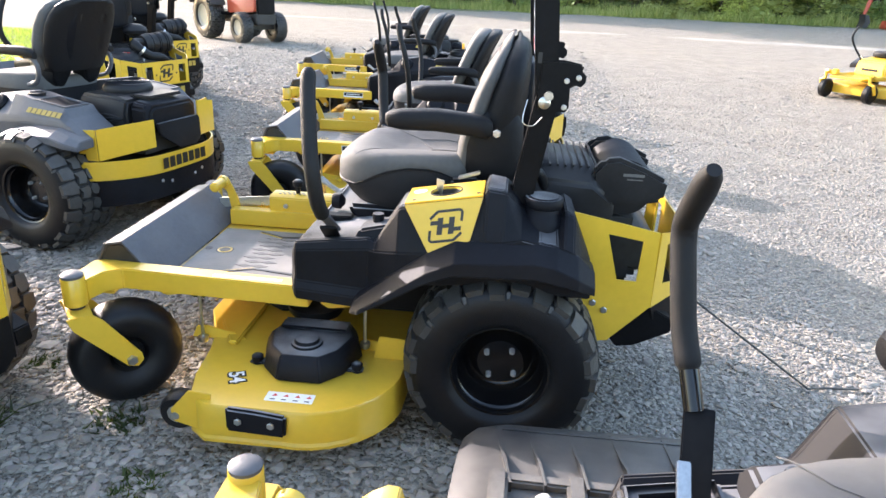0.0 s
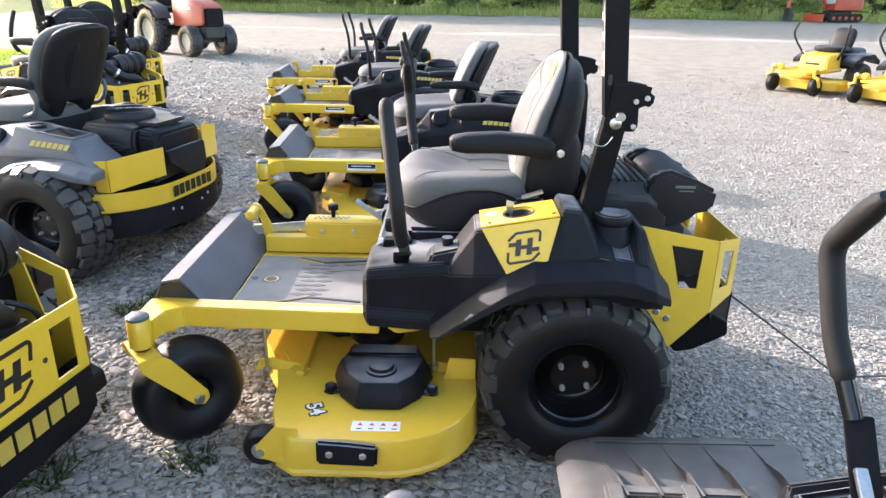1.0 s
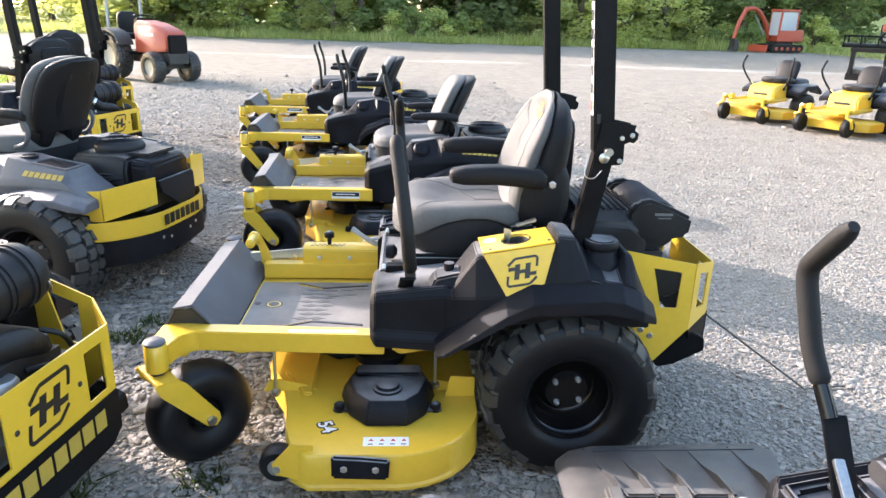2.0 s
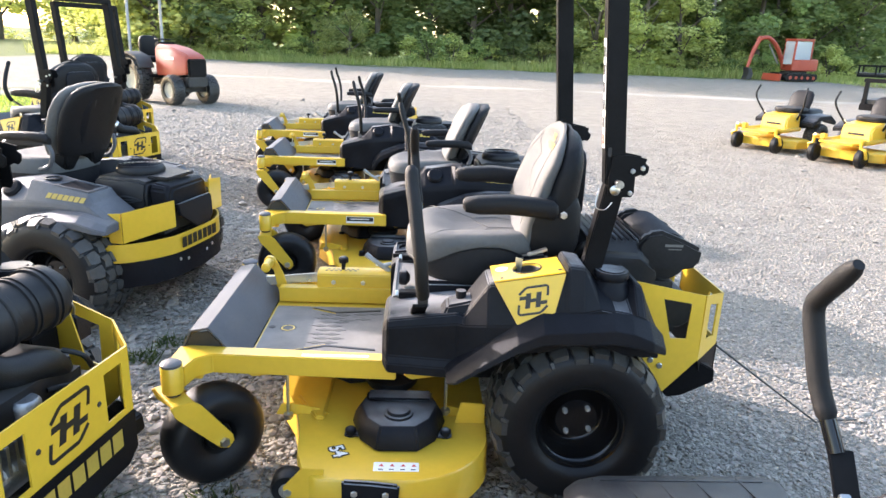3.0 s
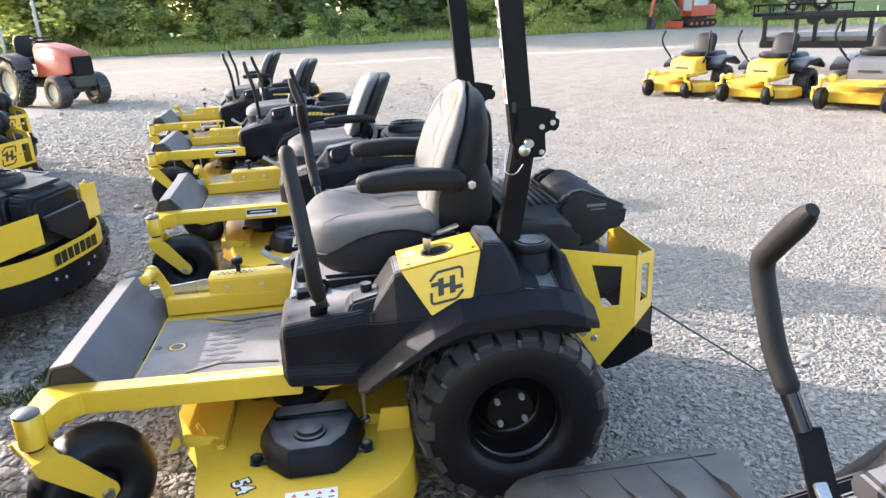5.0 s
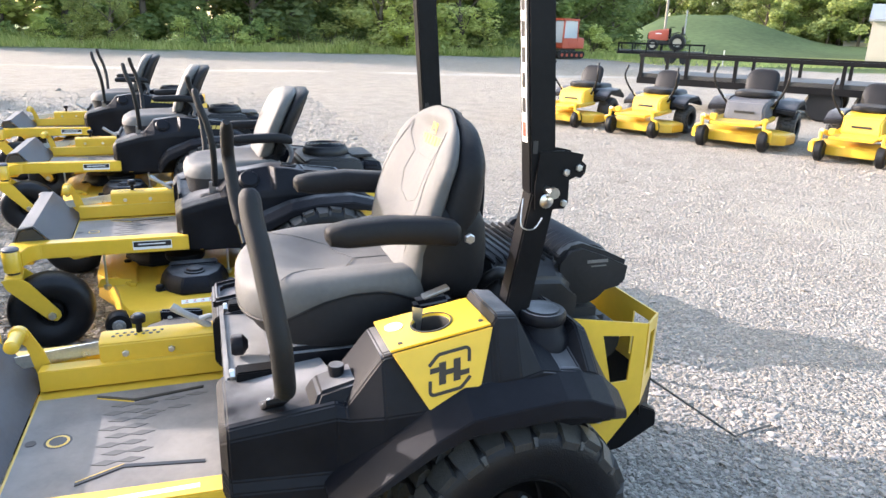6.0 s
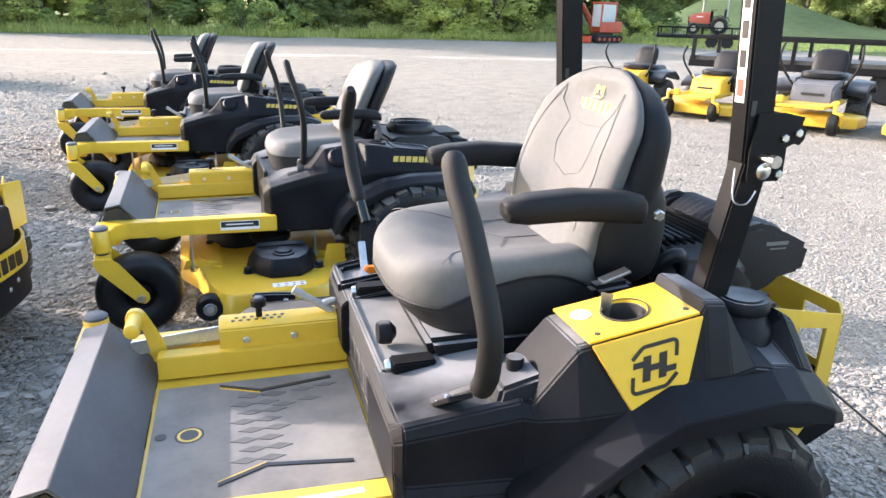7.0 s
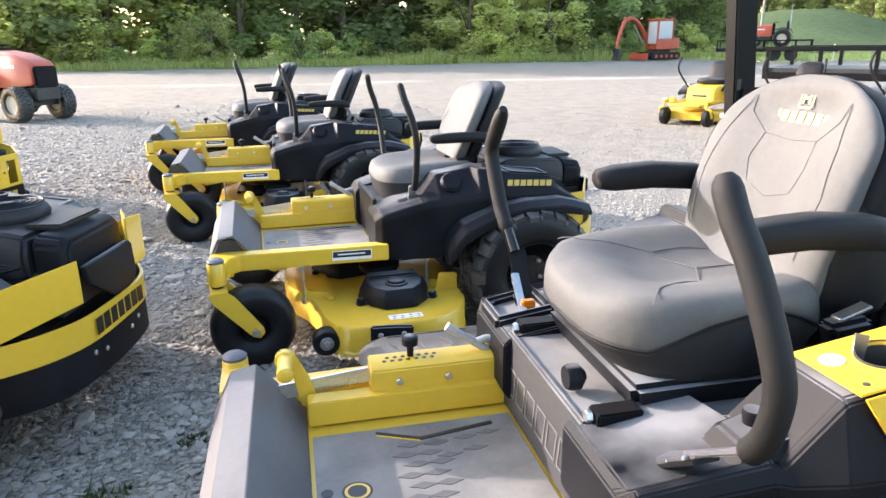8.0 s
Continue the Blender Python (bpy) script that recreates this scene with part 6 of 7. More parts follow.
def engine_b(parent):
    eng = new("engine")
    eng.parent = parent
    tagged(eng, "flat black engine with a round rotating screen")
    part("crankcase", block((0.05, -0.22, 0.48), (0.44, 0.22, 0.64)), DARKMETAL, eng, bevel=0.02)
    part("shroud", loft([[(x, y, z) for y, z in ((-w, 0.62), (-w * 1.02, 0.70), (-w * 0.92, zt), (w * 0.92, zt), (w * 1.02, 0.70), (w, 0.62))] for x, w, zt in ((0.00, 0.20, 0.76), (0.04, 0.225, 0.785), (0.28, 0.235, 0.782), (0.34, 0.225, 0.765))]), ENGINE, eng, bevel=0.014)
    part("screen", lathe([(0.13, 0.78), (0.135, 0.80), (0.125, 0.822), (0.10, 0.834), (0.03, 0.838)], (0.165, 0, 0), n=32), ENGINE, eng, "round ribbed engine screen")
    for k in range(5):
        part("screen_ring", lathe([(0.03 + 0.02 * k, 0.838 - 0.001 * k), (0.034 + 0.02 * k, 0.842 - 0.001 * k), (0.038 + 0.02 * k, 0.838 - 0.001 * k)], (0.165, 0, 0), n=24, cap=False), PLASTIC, eng)
    part("filter_cover", loft([[(x, y, z) for y, z in ((-w, 0.60), (-w, zt - 0.03), (-w + 0.03, zt), (w - 0.03, zt), (w, zt - 0.03), (w, 0.60))] for x, w, zt in ((0.345, 0.20, 0.765), (0.44, 0.20, 0.755), (0.465, 0.18, 0.735))]), PLASTIC, eng, "black moulded filter cover", bevel=0.012)
    part("cover_lid", slab([(0.29, -0.13), (0.42, -0.125), (0.43, 0.125), (0.29, 0.13)], 0.770, 0.788, "z"), ENGINE, eng, bevel=0.006)
    for k in range(3):
        part("hose", tube(smooth_path([(0.02, -0.22, 0.70 - 0.03 * k), (0.10, -0.26, 0.66 - 0.02 * k), (0.22, -0.25, 0.69 - 0.02 * k), (0.32, -0.23, 0.67)], 4), 0.007, 8), RUBBER, eng)
    return eng


def bumper_b(parent):
    """Curved lettered band round the tail, side plates, flaps and the black under-bumper."""
    b = new("rear_bumper")
    b.parent = parent
    tagged(b, "curved yellow rear bumper with a black mark")
    def band(half, tail, z0, z1, thick, material, name, label=""):
        path = [(0.20, -half * 0.995), (0.27, -half * 0.98), (0.345, -half * 0.90), (0.43, -half * 0.70), (tail, -half * 0.42), (tail + 0.012, 0)]
        path = path + [(x, -y) for x, y in path[-2::-1]]
        pts = [Vector((p[0], p[1], 0)) for p in smooth_path([(x, y, 0) for x, y in path], 4)]
        secs = []
        for i, p in enumerate(pts):
            d = (pts[min(i + 1, len(pts) - 1)] - pts[max(i - 1, 0)]).normalized()
            nn = Vector((d.y, -d.x, 0))
            secs.append([p + Vector((0, 0, z0)), p + nn * thick + Vector((0, 0, z0)), p + nn * thick + Vector((0, 0, z1)), p + Vector((0, 0, z1))])
        return part(name, loft(secs), material, b, label, bevel=0.002)
    band(0.50, 0.490, 0.385, 0.485, 0.012, YELLOW, "band")
    band(0.47, 0.465, 0.24, 0.385, 0.02, PLASTIC, "under_bumper", "black moulded under-bumper")
    part("under_tray", slab([(-0.05, -0.40), (0.34, -0.38), (0.42, -0.2), (0.42, 0.2), (0.34, 0.38), (-0.05, 0.40)], 0.30, 0.37, "z"), BLACK, b, bevel=0.01)
    word_mark("bumper_mark", 7, 0.060, 0.37, INK, b, on_plane((0.5145, 0.0, 0.435), (0, 1, 0), (0, 0, 1)), 0.0)
    for s in (-1, 1):
        part("side_label", bar((0.235, s * 0.5070, 0.43), (0.285, s * 0.4990, 0.43), 0.004, 0.026), WHITE, b)
        bolts("bumper_bolt", [(0.492, s * 0.10, 0.32), (0.488, s * 0.17, 0.335)], 0.010, 0.006, "x", b)
    for s in (-1, 1):
        def sheet(a, c, name, label=""):
            """A folded plate between two uprights (x, y, low, high)."""
            n = Vector((c[1] - a[1], a[0] - c[0], 0)).normalized() * 0.007
            n = n if n.x >= -0.001 else -n
            secs = [[(x, s * y, z0), (x + n.x, s * (y + abs(n.y)), z0), (x + n.x, s * (y + abs(n.y)), z1), (x, s * y, z1)] for x, y, z0, z1 in (a, c)]
            return part(name, loft(secs), YELLOW, b, label, bevel=0.0015)
        up = 0.050 if s > 0 else 0.0
        sheet((0.02, 0.470, 0.485, 0.580), (0.10, 0.468, 0.485, 0.632), "side_wing")
        sheet((0.10, 0.468, 0.485, 0.632), (0.34, 0.448, 0.488, 0.652), "side_wing", "folded yellow steel wing")
        sheet((0.34, 0.448, 0.488, 0.652 + up), (0.482, 0.185, 0.528, 0.678 + up), "corner_wing", "slanted yellow corner plate")
        # black strip painting the dark of the gap between wing and band
        part("wing_gap_shade", bar((0.10, s * 0.476, 0.502), (0.27, s * 0.463, 0.508), 0.006, 0.026), BLACK, b)
    sheet((0.468, 0.335, 0.530, 0.712), (0.488, 0.165, 0.540, 0.735), "rear_wing")
    plate = [(-0.180, 0.655), (-0.170, 0.590), (-0.030, 0.500), (0.110, 0.500), (0.155, 0.530), (0.165, 0.640), (0.150, 0.656)]
    part("tail_cover", loft([[(0.525 - 0.10 * (z - 0.46) + d, y, z) for y, z in plate] for d in (-0.018, 0.0)]), PLASTIC, b, "black plastic tail cover", bevel=0.003)
    return b


def mower_b(label, shade, group="mowers in the rows", casters=(0.0, 0.0), name="zero_turn_mower", seat_dz=-0.09, axle=(0.04, 0.32, 0.155), seat_dx=-0.02, lean=0.34, rise=0.90, loop=False):
    m = thing(name, label, "lawn mower", group)
    chassis(m, "", casters, False, axle)
    for s in (-1, 1):
        console_b(m, s, shade)
        lever_b(m, s, loop)
    part("front_panel", slab([(-0.30, 0.402), (0.30, 0.402), (0.24, 0.64), (-0.24, 0.64)], -0.668, -0.650, "x"), shade, m, bevel=0.006)
    part("tower_deck", block((-0.66, -0.40, 0.57), (0.02, 0.40, 0.615)), shade, m, bevel=0.006)
    def rail_face(x, out):
        return -(0.440 + (x + 1.30) * 0.0455 + out)

    def rail_sheet(name, x0, x1, z0, z1, out, material, label=""):
        part(name, loft([[(x, rail_face(x, -0.004), z0), (x, rail_face(x, out), z0), (x, rail_face(x, out), z1), (x, rail_face(x, -0.004), z1)] for x in (x0, x1)]), material, m, label)
    rail_sheet("rail_label", -0.90, -0.72, 0.412, 0.456, 0.0012, WHITE, "black warning label with a white edge")
    rail_sheet("rail_label_head", -0.896, -0.724, 0.426, 0.453, 0.0022, INK)
    rail_sheet("rail_label_line", -0.875, -0.75, 0.437, 0.443, 0.0030, WHITE)
    bucket_seat(m, seat_dx, seat_dz, lean, rise)
    engine_b(m)
    bumper_b(m)
    return m


def mower_c(label, body, group="small mowers across the lot"):
    """Compact mower seen from afar: deck, front frame, hood, seat, bent levers."""
    m = thing("compact_mower", label, "lawn mower", group)
    for s in (-1, 1):
        c = new("caster")
        c.parent = m
        c.location = (-1.10, s * 0.36, 0)
        part("tyre", lathe([(0.05, -0.05), (0.11, -0.055), (0.14, -0.03), (0.14, 0.03), (0.11, 0.055), (0.05, 0.05)], (0.06, 0, 0.14), "y", 22), RUBBER, c)
        part("fork", tube([(0.06, s * 0.07, 0.14), (0.0, s * 0.07, 0.27), (0.0, 0.0, 0.29), (0.0, 0.0, 0.40)], 0.025, 8), YELLOW, c)
        w = new("wheel")
        w.parent = m
        w.location = (0, s * 0.42, 0.23)
        tyre_on(w, 0.235, 0.11, 0.11)
        part("rim", lathe([(0.03, -0.05), (0.09, -0.06), (0.112, -0.09), (0.112, 0.09), (0.09, 0.06), (0.03, 0.05)], axis="y", n=22), BLACK, w)
        part("fender", loft([[(x, s * 0.30, z - 0.06), (x, s * 0.30, z), (x, s * 0.53, z - 0.02), (x, s * 0.53, z - 0.09)] for x, z in ((-0.34, 0.50), (-0.15, 0.60), (0.20, 0.62), (0.38, 0.52))]), PLASTIC, m, bevel=0.01)
        lv = smooth_path([(-0.40, s * 0.27, 0.52), (-0.50, s * 0.40, 0.74), (-0.56, s * 0.44, 0.90), (-0.50, s * 0.42, 1.05)], 5)
        part("control_lever", tube(lv, 0.016, 8), GRIP, m)
        part("lever_plate", bar((-0.36, s * 0.26, 0.50), (-0.44, s * 0.32, 0.62), 0.03, 0.02), STEEL, m)
        part("rail", tube([(-0.30, s * 0.28, 0.36), (-0.85, s * 0.28, 0.34), (-1.10, s * 0.36, 0.40)], 0.035, 8), YELLOW, m)
    part("front_hood", loft([[(x, -w, z0), (x, w, z0), (x, w * 0.92, z1), (x, -w * 0.92, z1)] for x, w, z0, z1 in ((-0.62, 0.24, 0.30, 0.50), (-0.56, 0.26, 0.30, 0.58), (-0.26, 0.27, 0.34, 0.62))]), body, m, "front hood", bevel=0.02)
    part("hood_mark", slab([(-0.12, 0.43), (0.12, 0.43), (0.12, 0.46), (-0.12, 0.46)], -0.632, -0.615, "x"), INK, m)
    part("floor_pan", slab([(-1.15, -0.26), (-0.60, -0.30), (-0.60, 0.30), (-1.15, 0.26)], 0.31, 0.345, "z"), YELLOW, m, bevel=0.008)
    part("deck", loft([[(cx + (x - cx) * k, y * k, z) for cx in (-0.58,) for x, y in ((-0.95, -0.30), (-0.80, -0.56), (-0.45, -0.60), (-0.30, -0.40), (-0.30, 0.40), (-0.45, 0.60), (-0.80, 0.56), (-0.95, 0.30))] for k, z in ((1.0, 0.08), (1.0, 0.20), (0.95, 0.22))]), YELLOW, m, bevel=0.01)
    part("deck_pedal", block((-1.10, 0.20, 0.36), (-1.02, 0.28, 0.44)), YELLOW, m, bevel=0.01)
    part("engine", soft_box((0.05, -0.24, 0.34), (0.52, 0.24, 0.68), power=6), ENGINE, m)
    part("rear_cover", soft_box((-0.22, -0.32, 0.36), (0.20, 0.32, 0.60), power=7), PLASTIC, m)
    part("cushion", soft_box((-0.36, -0.25, 0.60), (0.06, 0.25, 0.72), power=3.2), VINYL, m)
    back = loft([[(x + d * math.copysign(abs(math.cos(a)) ** 0.8, math.cos(a)), w * math.copysign(abs(math.sin(a)) ** 0.7, math.sin(a)), z) for a in (2 * math.pi * j / 18 for j in range(18))]
                 for x, d, w, z in ((0.04, 0.05, 0.20, 0.66), (0.07, 0.05, 0.23, 0.75), (0.11, 0.05, 0.24, 0.88), (0.15, 0.045, 0.22, 0.98), (0.17, 0.035, 0.17, 1.03), (0.18, 0.015, 0.09, 1.05))])
    part("backrest", back, VINYL, m, "black vinyl backrest").scale = (1, 0.86, 0.94)
    return m


def tractor(label):
    """Compact tractor heading to -x: hood, grille, seat, fenders, four wheels and roll bar."""
    t = thing("tractor", label, "tractor")
    for x, r, h, y in ((-1.30, 0.33, 0.13, 0.42), (0.10, 0.50, 0.18, 0.50)):
        for s in (-1, 1):
            w = new("wheel")
            w.parent = t
            w.location = (x, s * y, r)
            tyre_on(w, r, h, r * 0.5)
            part("rim", lathe([(0.04, -h * 0.5), (r * 0.42, -h * 0.55), (r * 0.51, -h * 0.8), (r * 0.51, h * 0.8), (r * 0.42, h * 0.55), (0.04, h * 0.5)], axis="y", n=22), SIDING, w, "cream painted steel rim")
    part("axle", bar((-1.30, -0.40, 0.33), (-1.30, 0.40, 0.33), 0.10, 0.10), DARKMETAL, t, bevel=0.01)
    part("frame", block((-1.55, -0.18, 0.38), (0.3, 0.18, 0.60)), DARKMETAL, t, bevel=0.02)
    hood = loft([[(x, -w, z0), (x, -w, z1 - 0.10), (x, -w * 0.72, z1), (x, w * 0.72, z1), (x, w, z1 - 0.10), (x, w, z0)] for x, w, z0, z1 in ((-1.60, 0.24, 0.70, 1.02), (-1.52, 0.27, 0.66, 1.10), (-1.0, 0.30, 0.62, 1.22), (-0.45, 0.31, 0.60, 1.28))])
    part("hood", hood, ORANGE, t, "orange-red steel hood", bevel=0.02)
    part("grille", block((-1.66, -0.22, 0.62), (-1.57, 0.22, 1.00)), BLACK, t, bevel=0.03)
    part("front_weight", block((-1.64, -0.24, 0.40), (-1.45, 0.24, 0.62)), DARKMETAL, t, bevel=0.02)
    part("side_mark", block((-1.20, 0.300, 0.96), (-0.85, 0.304, 1.02)), WHITE, t)
    part("side_mark", block((-1.20, -0.304, 0.96), (-0.85, -0.300, 1.02)), WHITE, t)
    part("dash", block((-0.46, -0.22, 0.7), (-0.30, 0.22, 1.32)), BLACK, t, bevel=0.03)
    part("floor", block((-0.5, -0.45, 0.55), (0.5, 0.45, 0.62)), BLACK, t, bevel=0.02)
    for s in (-1, 1):
        part("fender", loft([[(x, s * 0.34, z), (x, s * 0.70, z), (x, s * 0.70, z - 0.05), (x, s * 0.34, z - 0.05)] for x, z in ((-0.45, 0.80), (-0.3, 1.0), (0.1, 1.10), (0.5, 1.0), (0.65, 0.8))]), DARKMETAL, t, bevel=0.01)
        part("bar_post", rod((0.45, s * 0.40, 0.9), (0.45, s * 0.40, 2.3), 0.035, 8), ROOFING, t)
    part("bar_top", rod((0.45, -0.42, 2.3), (0.45, 0.42, 2.3), 0.035, 8), ROOFING, t)
    part("seat", soft_box((-0.1, -0.25, 0.85), (0.35, 0.25, 1.0)), VINYL, t)
    part("seat_back", soft_box((0.28, -0.24, 0.95), (0.42, 0.24, 1.45)), VINYL, t)
    part("steering_wheel", lathe([(0.17, 1.36), (0.185, 1.375), (0.17, 1.39), (0.16, 1.375)], (-0.28, 0, 0), n=20, cap=False), BLACK, t)
    return t


def excavator(label):
    """Small tracked digger with closed cab, boom, arm and bucket, heading to -x."""
    e = thing("excavator", label, "excavator")
    for s in (-1, 1):
        out = [(-1.0, 0.05), (0.95, 0.05), (1.15, 0.25), (1.05, 0.5), (-1.05, 0.5), (-1.2, 0.25)]
        part("track", slab(out, s * 0.45, s * 0.78), RUBBER, e, "black rubber track", bevel=0.05)
        for k in range(5):
            part("roller", lathe([(0.10, s * 0.79), (0.10, s * 0.80)], (-0.8 + 0.4 * k, 0, 0.26), "y", 12), ORANGE, e)
    part("undercarriage", block((-0.6, -0.45, 0.3), (0.6, 0.45, 0.62)), DARKMETAL, e, bevel=0.03)
    part("house", soft_box((-0.5, -0.75, 0.62), (1.1, 0.75, 1.35), power=8), ORANGE, e, "orange engine housing")
    cab = new("cab")
    cab.parent = e
    for x, y in ((-0.75, -0.70), (-0.75, 0.15), (0.45, -0.70), (0.45, 0.15)):
        part("cab_post", bar((x, y, 0.7), (x * 0.92, y, 2.35), 0.10, 0.10), ORANGE, cab, bevel=0.02)
    part("cab_roof", block((-0.82, -0.78, 2.33), (0.52, 0.22, 2.45)), ORANGE, cab, bevel=0.04)
    part("cab_door", block((-0.78, -0.73, 0.66), (0.48, -0.69, 1.25)), ORANGE, cab, bevel=0.02)
    for lo, hi in (((-0.70, -0.72, 1.28), (0.40, -0.705, 2.30)), ((-0.755, -0.64, 1.0), (-0.74, 0.10, 2.30)), ((-0.70, 0.15, 1.28), (0.40, 0.165, 2.30)), ((0.44, -0.64, 1.3), (0.455, 0.10, 2.3))):
        part("cab_pane", block(lo, hi), GLASS, cab)
    part("cab_seat", soft_box((-0.2, -0.5, 0.8), (0.3, -0.05, 1.6)), VINYL, cab)
    part("boom", tube(smooth_path([(-0.5, 0.35, 0.9), (-1.1, 0.35, 1.9), (-1.8, 0.35, 2.45), (-2.5, 0.35, 2.35)], 5), 0.15, 8, flat=0.8), ORANGE, e, "orange bent boom")
    part("arm", tube([(-2.35, 0.35, 2.5), (-2.75, 0.35, 1.6), (-2.95, 0.35, 0.75)], [0.13, 0.12, 0.09], 8), ORANGE, e)
    part("bucket", slab([(-3.05, 0.75), (-2.80, 0.72), (-2.65, 0.35), (-2.75, 0.06), (-3.1, 0.05), (-3.0, 0.35)], 0.10, 0.60), DARKMETAL, e, bevel=0.02)
    part("ram", rod((-0.9, 0.35, 1.0), (-1.7, 0.35, 2.1), 0.05, 8), STEEL, e)
    part("blade", slab([(-1.55, 0.05), (-1.45, 0.05), (-1.40, 0.45), (-1.5, 0.45)], -0.78, 0.78), ORANGE, e, bevel=0.01)
    return e


def trailer(label, length=6.0):
    """Black flatbed with side rails on posts, axles along its length in x."""
    t = thing("flatbed_trailer", label, "trailer")
    part("bed", block((0, -1.0, 0.62), (length, 1.0, 0.74)), DARKMETAL, t, "dark steel trailer bed", bevel=0.01)
    for s in (-1, 1):
        part("side_beam", block((0, s * 1.0 - 0.05, 0.52), (length, s * 1.0 + 0.05, 0.66)), BLACK, t, bevel=0.01)
        part("top_rail", block((0, s * 1.0 - 0.04, 1.08), (length, s * 1.0 + 0.04, 1.16)), BLACK, t, bevel=0.01)
        for k in range(7):
            part("rail_post", block((0.03 + k * (length - 0.12) / 6, s * 1.0 - 0.035, 0.66), (0.10 + k * (length - 0.12) / 6, s * 1.0 + 0.035, 1.10)), BLACK, t)
        for x in (length * 0.62, length * 0.62 + 0.85):
            w = new("wheel")
            w.parent = t
            w.location = (x, s * 0.86, 0.34)
            part("tyre", lathe([(0.19, -0.10), (0.30, -0.11), (0.335, -0.08), (0.34, 0.08), (0.30, 0.11), (0.19, 0.10)], axis="y", n=24), RUBBER, w)
            part("rim", lathe([(0.05, s * 0.02), (0.16, s * 0.04), (0.19, s * 0.09), (0.19, -s * 0.09)], axis="y", n=20), WHITE, w)
    for k in range(2):
        part("tail_lamp", block((-0.02, -0.8 + 1.4 * k, 0.54), (0.0, -0.6 + 1.4 * k, 0.62)), REDINK, t)
    part("tongue", bar((length, 0, 0.58), (length + 1.3, 0, 0.55), 0.12, 0.12), BLACK, t, bevel=0.01)
    part("jack", rod((length + 1.1, 0, 0.0), (length + 1.1, 0, 0.9), 0.04, 8), STEEL, t)
    return t


# ---- ground, hill and woods ----
ground = tagged(part("ground", block((-260, -120, -0.6), (320, 420, 0)), GROUND), "pale crushed-stone lot with grass round it", "ground", kind="structure")


def hillside():
    """A long rise of pasture to the north-east."""
    bm = bmesh.new()
    nx, ny = 40, 24
    grid = []
    for j in range(ny + 1):
        row = []
        for i in range(nx + 1):
            x, y = 30 + 150 * i / nx, 50 + 130 * j / ny
            az, r = math.degrees(math.atan2(x, y)), math.hypot(x, y)
            rise = min(1.0, max(0.0, (r - 74) / 34)) ** 1.2
            side = min(1.0, max(0.0, (az - 31) / 5.5)) * (1 - 0.72 * min(1.0, max(0.0, (az - 41) / 6.5)))
            z = 5.0 * rise * side + 0.5 * noise.noise((x * 0.03, y * 0.03, 0)) * rise - 0.25
            row.append(bm.verts.new((x, y, z)))
        grid.append(row)
    for j in range(ny):
        for i in range(nx):
            bm.faces.new((grid[j][i], grid[j][i + 1], grid[j + 1][i + 1], grid[j + 1][i]))
    return bm


PASTURE = mat("pasture_grass", (0.062, 0.090, 0.040), 0.95, vary=0.35, scale=0.5, bump=0.6, bump_scale=3, spec=0.08)
tagged(part("backdrop_hill", hillside(), PASTURE), "green pasture hill behind the lot", "hill", kind="structure")


def crown_mesh(name, seed, height, spread, base, clumps, per, leaf, material, dense=1.0):
    """Leaf cards in uneven clumps round a rising axis."""
    rnd = random.Random(seed)
    verts, faces = [], []
    for c in range(clumps):
        t = (c + rnd.random()) / clumps
        z = base + (height - base) * t
        env = spread * (0.55 + 0.75 * math.sin(math.pi * min(1.0, 0.22 + 0.74 * t))) * (1.0 if t < 0.8 else 1.25 - 0.9 * (t - 0.8) / 0.2)
        a, d = rnd.uniform(0, 2 * math.pi), env * math.sqrt(rnd.random()) * 0.85
        cx, cy = d * math.cos(a), d * math.sin(a)
        rx, rz = rnd.uniform(0.5, 1.0) * spread * 0.42, rnd.uniform(0.35, 0.7) * spread * 0.40
        for _ in range(int(per * rnd.uniform(0.6, 1.3) * dense)):
            u = Vector((rnd.gauss(0, 1), rnd.gauss(0, 1), rnd.gauss(0, 1))).normalized()
            k = rnd.uniform(0.55, 1.08)
            p = Vector((cx + u.x * rx * k, cy + u.y * rx * k, max(0.05, z + u.z * rz * k)))
            nrm = (u + Vector((rnd.uniform(-0.8, 0.8), rnd.uniform(-0.8, 0.8), rnd.uniform(-0.3, 0.9)))).normalized()
            e1, e2 = frame_of(nrm)
            s = leaf * rnd.uniform(0.55, 1.3)
            i = len(verts)
            verts += [p + e1 * s, p + e2 * s * 0.55 + nrm * s * 0.15, p - e1 * s, p - e2 * s * 0.55 + nrm * s * 0.15]
            faces.append((i, i + 1, i + 2, i + 3))
    me = bpy.data.meshes.new(name)
    me.from_pydata([tuple(v) for v in verts], [], faces)
    me.materials.append(material)
    return me


